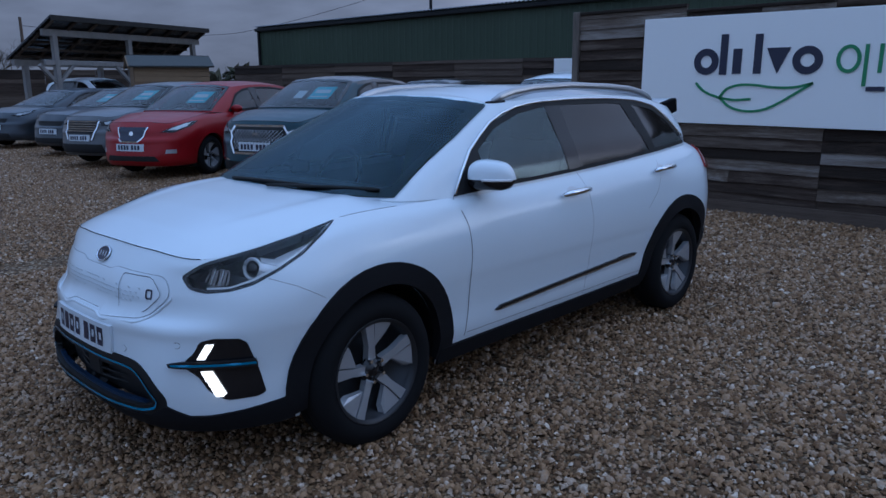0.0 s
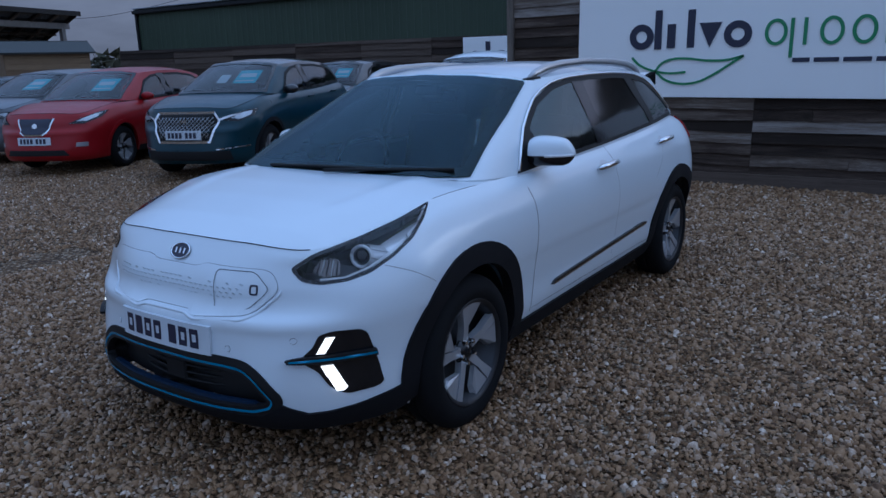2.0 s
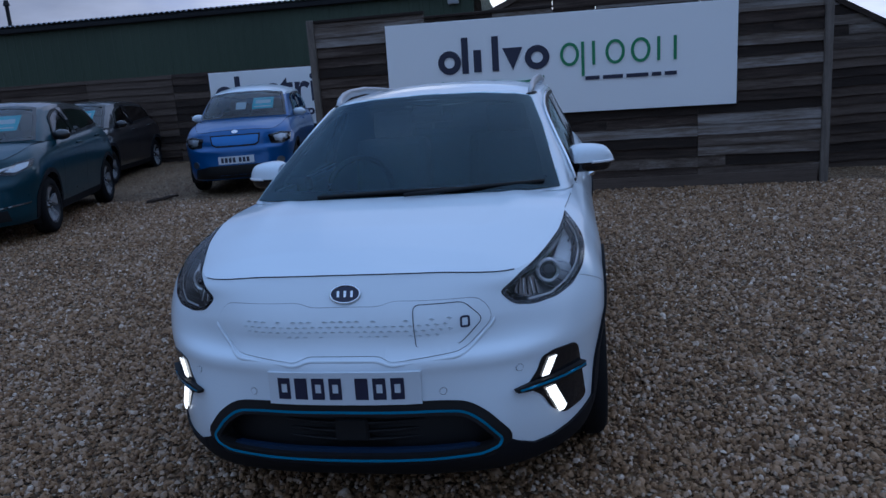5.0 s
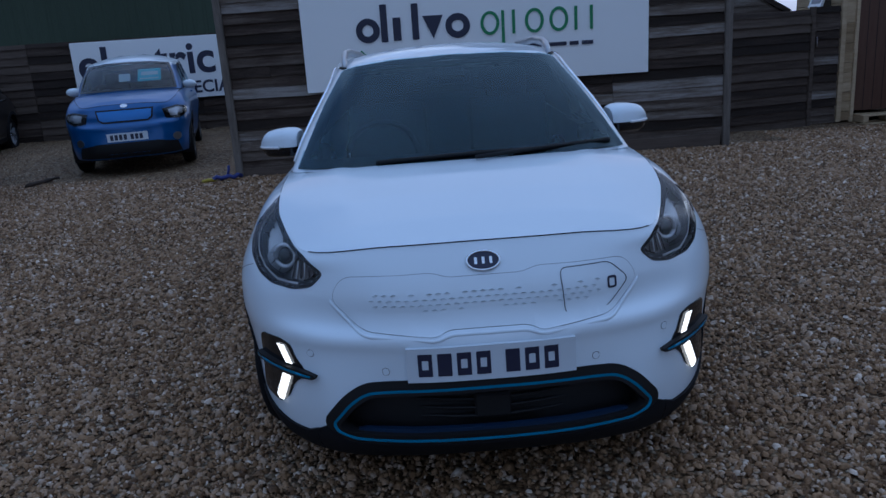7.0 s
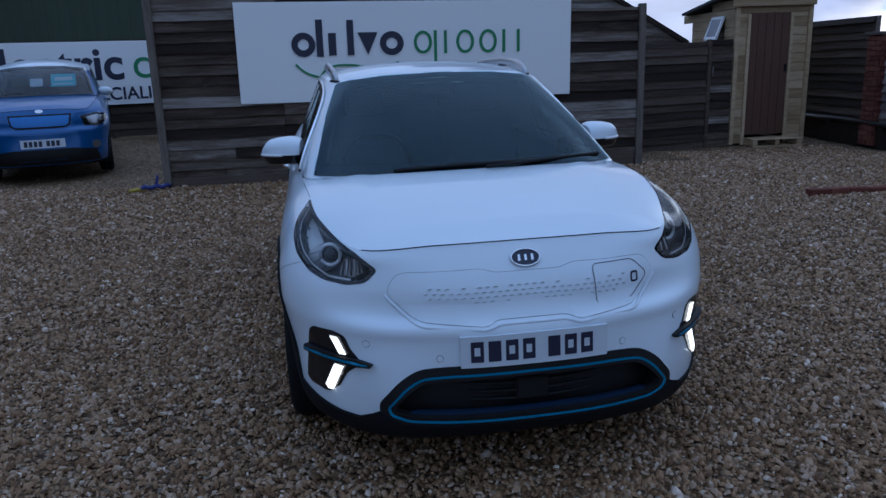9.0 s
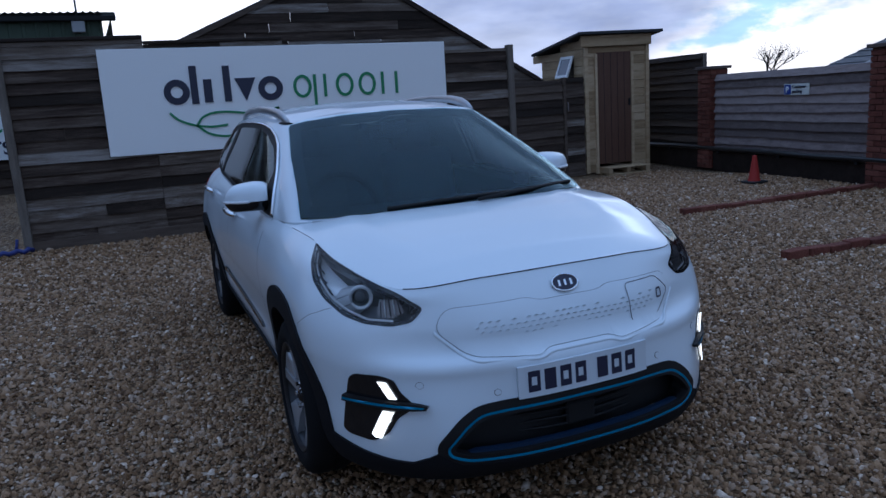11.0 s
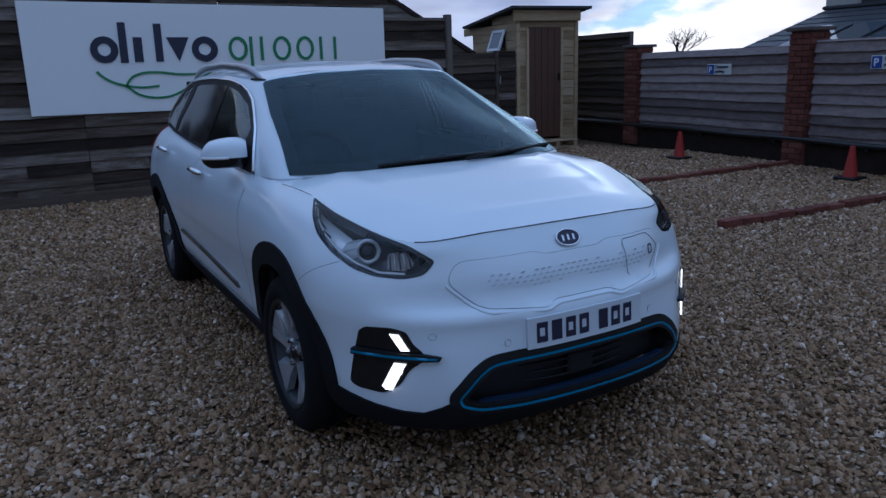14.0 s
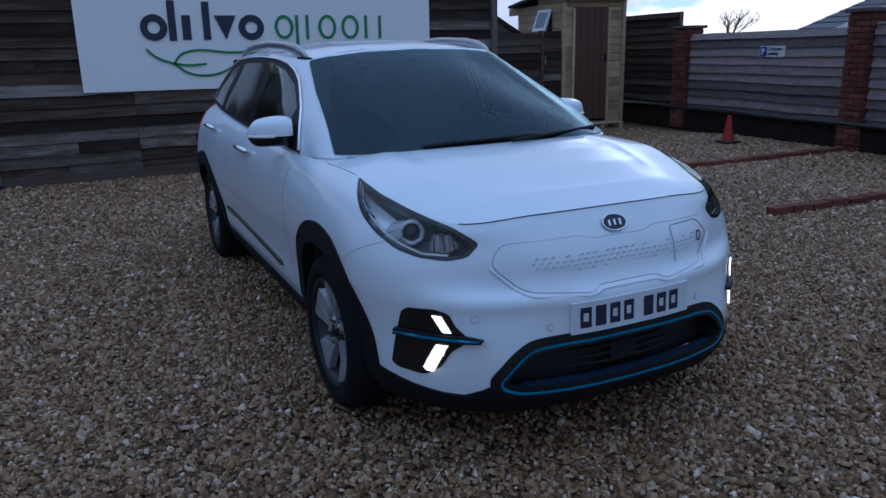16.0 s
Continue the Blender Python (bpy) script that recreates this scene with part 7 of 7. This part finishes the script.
def nose_hatch(car, skin, fr):
    """Red hatchback: dark V panel with a chrome edge."""
    v = fr([(-.27, .80), (.27, .80), (.20, .62), (.14, .585), (-.14, .585), (-.20, .62)])
    panel("grille_panel", skin, xz(v), FRONT, .006, plain("deep_blue_panel", (.012, .016, .04), .2), car, rim=.01, step=.05)
    seam("chrome_v", skin, xz(fr([(-.285, .80), (-.215, .615), (-.145, .575), (.145, .575), (.215, .615), (.285, .80)])), FRONT, .022, CHROME, car, off=.010, both=False)
    o = fr([(.04 * math.cos(a), .70 + .035 * math.sin(a)) for a in np.linspace(0, 6.28, 17)[:-1]])
    panel("badge", skin, xz(o), FRONT, .012, CHROME, car, rim=.006, step=.03)
    lamp_pair(car, skin, [(.44, -.70, .715), (.62, -.60, .71), (.78, -.40, .80), (.79, -.22, .885), (.72, -.33, .87), (.55, -.60, .78)])
    numbers(car, skin, .49)
    panel("lower_intake", skin, xz(fr([(-.50, .28), (.50, .28), (.44, .36), (-.44, .36)])), FRONT, .006, BLACK, car, rim=.01, step=.06)
    pair("fog_lamp", skin, xz(fr([(.58, .40), (.70, .40), (.70, .46), (.59, .46)])), FRONT, .008, SATIN, car, rim=.01, step=.04)


def nose_teal(car, skin, fr):
    """Teal crossover: wide lattice grille in a chrome frame."""
    v = fr([(-.40, .80), (.40, .80), (.46, .72), (.36, .48), (-.36, .48), (-.46, .72)])
    panel("grille", skin, xz(v), FRONT, .004, BLACK, car, rim=.01, step=.06)
    for k in range(-8, 9):
        for s in (1, -1):
            x0 = k * .055
            pts = []
            for t in np.linspace(0, 1, 9):
                x, z = x0 + s * (t - .5) * .34, .48 + .32 * t
                q = fr([(x, z)])[0]
                if in_poly(q[0], q[1], v) and dist_edges(q[0], q[1], v) > .012:
                    pts.append(skin.drop((q[0], 0, q[1]), FRONT, .010))
            if len(pts) > 1:
                tube("grille_bar", pts, .004, SATIN, car, n=4)
    seam("grille_frame", skin, xz(inset(v, -.012)), FRONT, .030, CHROME, car, off=.012, both=False, closed=True)
    seam("chrome_wing", skin, xz(fr([(.47, .73), (.60, .77), (.70, .785)])), FRONT, .025, CHROME, car, off=.010)
    lamp_pair(car, skin, [(.50, -.66, .77), (.66, -.56, .745), (.80, -.36, .82), (.78, -.22, .895), (.66, -.42, .875)])
    numbers(car, skin, .59)
    panel("lower_intake", skin, xz(fr([(-.62, .25), (.62, .25), (.60, .36), (-.60, .36)])), FRONT, .006, BLACK, car, rim=.01, step=.06)
    pair("corner_chrome", skin, xz(fr([(.45, .37), (.78, .40), (.78, .415), (.45, .385)])), FRONT, .010, CHROME, car, rim=.006, step=.04)
    b = skin.drop((0, 0, fr([(0, .71)])[0][1]), FRONT, .018)
    plate_of("badge", [(-.06, -.03), (0, -.005), (.06, -.03), (.03, .0), (.06, .035), (0, .01), (-.06, .035), (-.03, 0)], .008, Matrix.Translation(b) @ Matrix.Rotation(radians(90), 4, "X"), CHROME, car)


def nose_box(car, skin, fr):
    """Blue boxy car: closed body-coloured grille outlined in black."""
    v = fr([(-.37, .80), (.37, .80), (.35, .70), (.30, .67), (-.30, .67), (-.35, .70)])
    panel("grille_frame", skin, xz(inset(v, -.018)), FRONT, .006, BLACK, car, rim=.01, step=.05)
    panel("grille_panel", skin, xz(inset(v, .004)), FRONT, .012, plain("bright_blue_paint", (.008, .15, .46), .3, .3, .6), car, rim=.01, step=.05)
    lamp_pair(car, skin, [(.50, -.68, .83), (.52, -.67, .70), (.66, -.58, .68), (.78, -.42, .74), (.79, -.36, .83), (.66, -.50, .86)])
    numbers(car, skin, .50)
    panel("lower_intake", skin, xz(fr([(-.70, .22), (.70, .22), (.66, .36), (.40, .40), (-.40, .40), (-.66, .36)])), FRONT, .006, BLACK, car, rim=.01, step=.06)
    o = [(.66 + .055 * math.cos(a), .42 + .05 * math.sin(a)) for a in np.linspace(0, 6.28, 17)[:-1]]
    pair("fog_lamp", skin, xz(fr(o)), FRONT, .008, SATIN, car, rim=.01, step=.03)
    o = fr([(.05 * math.cos(a), .855 + .022 * math.sin(a)) for a in np.linspace(0, 6.28, 17)[:-1]])
    panel("badge", skin, xz(o), FRONT, .008, CHROME, car, rim=.006, step=.03)


def nose_suv(car, skin, fr):
    v = fr([(-.36, .80), (.36, .80), (.33, .58), (-.33, .58)])
    panel("grille", skin, xz(v), FRONT, .005, BLACK, car, rim=.01, step=.06)
    for z in (.62, .66, .70, .74, .78):
        seam("grille_bar", skin, xz(fr([(-.35, z), (.35, z)])), FRONT, .016, CHROME, car, off=.012, both=False)
    seam("chrome_edge", skin, xz(fr([(-.40, .80), (-.36, .60), (-.30, .47)])), FRONT, .03, CHROME, car, off=.012)
    lamp_pair(car, skin, [(.40, -.70, .80), (.44, -.69, .73), (.70, -.54, .75), (.80, -.32, .84), (.62, -.55, .84)])
    numbers(car, skin, .52)
    panel("lower_intake", skin, xz(fr([(-.55, .25), (.55, .25), (.50, .40), (-.50, .40)])), FRONT, .006, BLACK, car, rim=.01, step=.06)


def nose_plain(car, skin, fr):
    panel("grille", skin, xz(fr([(-.40, .74), (.40, .74), (.34, .64), (-.34, .64)])), FRONT, .005, BLACK, car, rim=.01, step=.06)
    lamp_pair(car, skin, [(.46, -.69, .77), (.62, -.60, .74), (.79, -.38, .82), (.76, -.24, .895), (.60, -.56, .82)])
    numbers(car, skin, .50)
    panel("lower_intake", skin, xz(fr([(-.50, .27), (.50, .27), (.46, .38), (-.46, .38)])), FRONT, .006, BLACK, car, rim=.01, step=.06)


def shaper(sx=1.0, wb=2.7, front=1.0, back=1.0, low=1.0, top=1.0, lean=0.0, tail=0.0, wide=0.0):
    """Turns the control points of one body into another's: width, wheelbase, overhangs, heights, slant of screen and tail."""
    def f(x, y, z):
        yy = y * front if y < 0 else (y * wb / 2.7 if y < 2.7 else wb + (y - 2.7) * back)
        zz = z * low if z < 1.0 else low + (z - 1.0) * top
        up = max(0.0, z - 1.0)
        yy += -lean * up * step01(2.2 - y, 0, 1.6) + tail * up * step01(y, 1.6, 3.2)
        return (x * sx * (1 + wide * up), yy, zz)
    return f


RED = plain("red_paint", (.26, .004, .008), .35, .1, .2, spec=.3)
TEAL = plain("teal_paint", (.001, .032, .048), .3, .2, .3, spec=.3)
BLUE = plain("blue_paint", (.004, .085, .27), .32, .35, .6)
GREY = plain("grey_paint", (.085, .09, .10), .35, .5, .5)
SLATEBLUE = plain("slate_paint", (.036, .045, .058), .35, .5, .5)
DARKPAINT = plain("black_paint", (.012, .012, .014), .3, .2, 1.0)

parked("red_car", (-12.0, 5.97), 24, "red hatchback parked on gravel with a blue price card", RED, shaper(.995, 2.70, 1.08, 1.05, 1.0, 1.03, .10, -.1), nose=nose_hatch, seed=1)
parked("teal_car", (-9.25, 6.47), 20, "dark teal crossover with lattice grille and price card", TEAL, shaper(.995, 2.56, .98, .95, 1.07, 1.0, .18, .05), roof_paint=DARKPAINT, nose=nose_teal, mirror_paint=DARKPAINT, wheel=(.335, .215), note=True, seed=3)
parked("blue_car", (-7.49, 10.10), 14, "metallic blue boxy car with white roof and mirrors", BLUE, shaper(.95, 2.57, .95, .90, 1.06, .98, .62, .25, .26), roof_paint=WHITEPAINT, mirror_paint=WHITEPAINT, nose=nose_box, glass_side=GLASS_WS, note=True, seed=4)
parked("grey_car", (-14.35, 6.1), 18, "silver grey crossover with a chrome barred grille", GREY, shaper(1.0, 2.67, .98, 1.0, 1.03, .98, .15, .1), nose=nose_suv, seed=5)
parked("dark_car", (-17.2, 6.55), 18, "dark slate hatchback parked in the row", SLATEBLUE, shaper(.98, 2.65, 1.0, 1.0, .96, .90, .05, 0), nose=nose_plain, seed=6)
parked("slate_car", (-20.4, 6.4), 20, "low slate grey saloon parked in the row", SLATEBLUE, shaper(1.0, 2.8, 1.0, 1.1, .95, .90, -.1, -.2), nose=nose_plain, card=False, seed=7)
parked("white_car", (-24.6, 10.85), 106, "white car parked under the carport", WHITEPAINT, shaper(1.0, 2.7, 1.0, 1.0, 1.05, 1.2, .1, 0), nose=nose_plain, card=False, seed=8)
parked("black_car", (-11.1, 10.6), 14, "black compact car parked behind, price card inside", DARKPAINT, shaper(.96, 2.55, .98, .92, .98, 1.0, .3, .1), nose=nose_plain, seed=9)


# ---------------- small things ----------------
def ratchet_strap():
    x, y = -5.78, 8.28
    t = thing("strap_bundle", (x, y, ground_z(x, y)), 20, "blue and yellow strap bundle beside the fence post", "strap")
    BLUEP = plain("strap_blue", (.02, .03, .16), .6)
    YEL = plain("strap_yellow", (.40, .30, .03), .6)
    tube("strap", [(-.15 + .05 * i, .02 * math.sin(i * 2.0), .03 + .03 * math.sin(i * 1.3) ** 2) for i in range(8)], .028, BLUEP, t, n=7)
    tube("strap_end", [(-.28, .0, .02), (-.20, .03, .03), (-.12, .0, .025)], .024, YEL, t, n=6)
    tube("handle", [(.02, .02, .03), (.05, .03, .11), (.06, .02, .18)], .016, BLUEP, t, n=6)


ratchet_strap()


def old_pole():
    """Dark stick lying in the gravel before the parked cars."""
    x, y = -8.42, 9.05
    t = thing("stick", (x, y, ground_z(x, y) + .01), 80, "dark stick lying on the gravel", "stick")
    tube("shaft", [(-.33 + .11 * i, .025 * math.sin(i * 1.7), .01) for i in range(7)], [.02, .03, .03, .025, .03, .02, .012], BOARD_DARK, t, n=7)


old_pole()
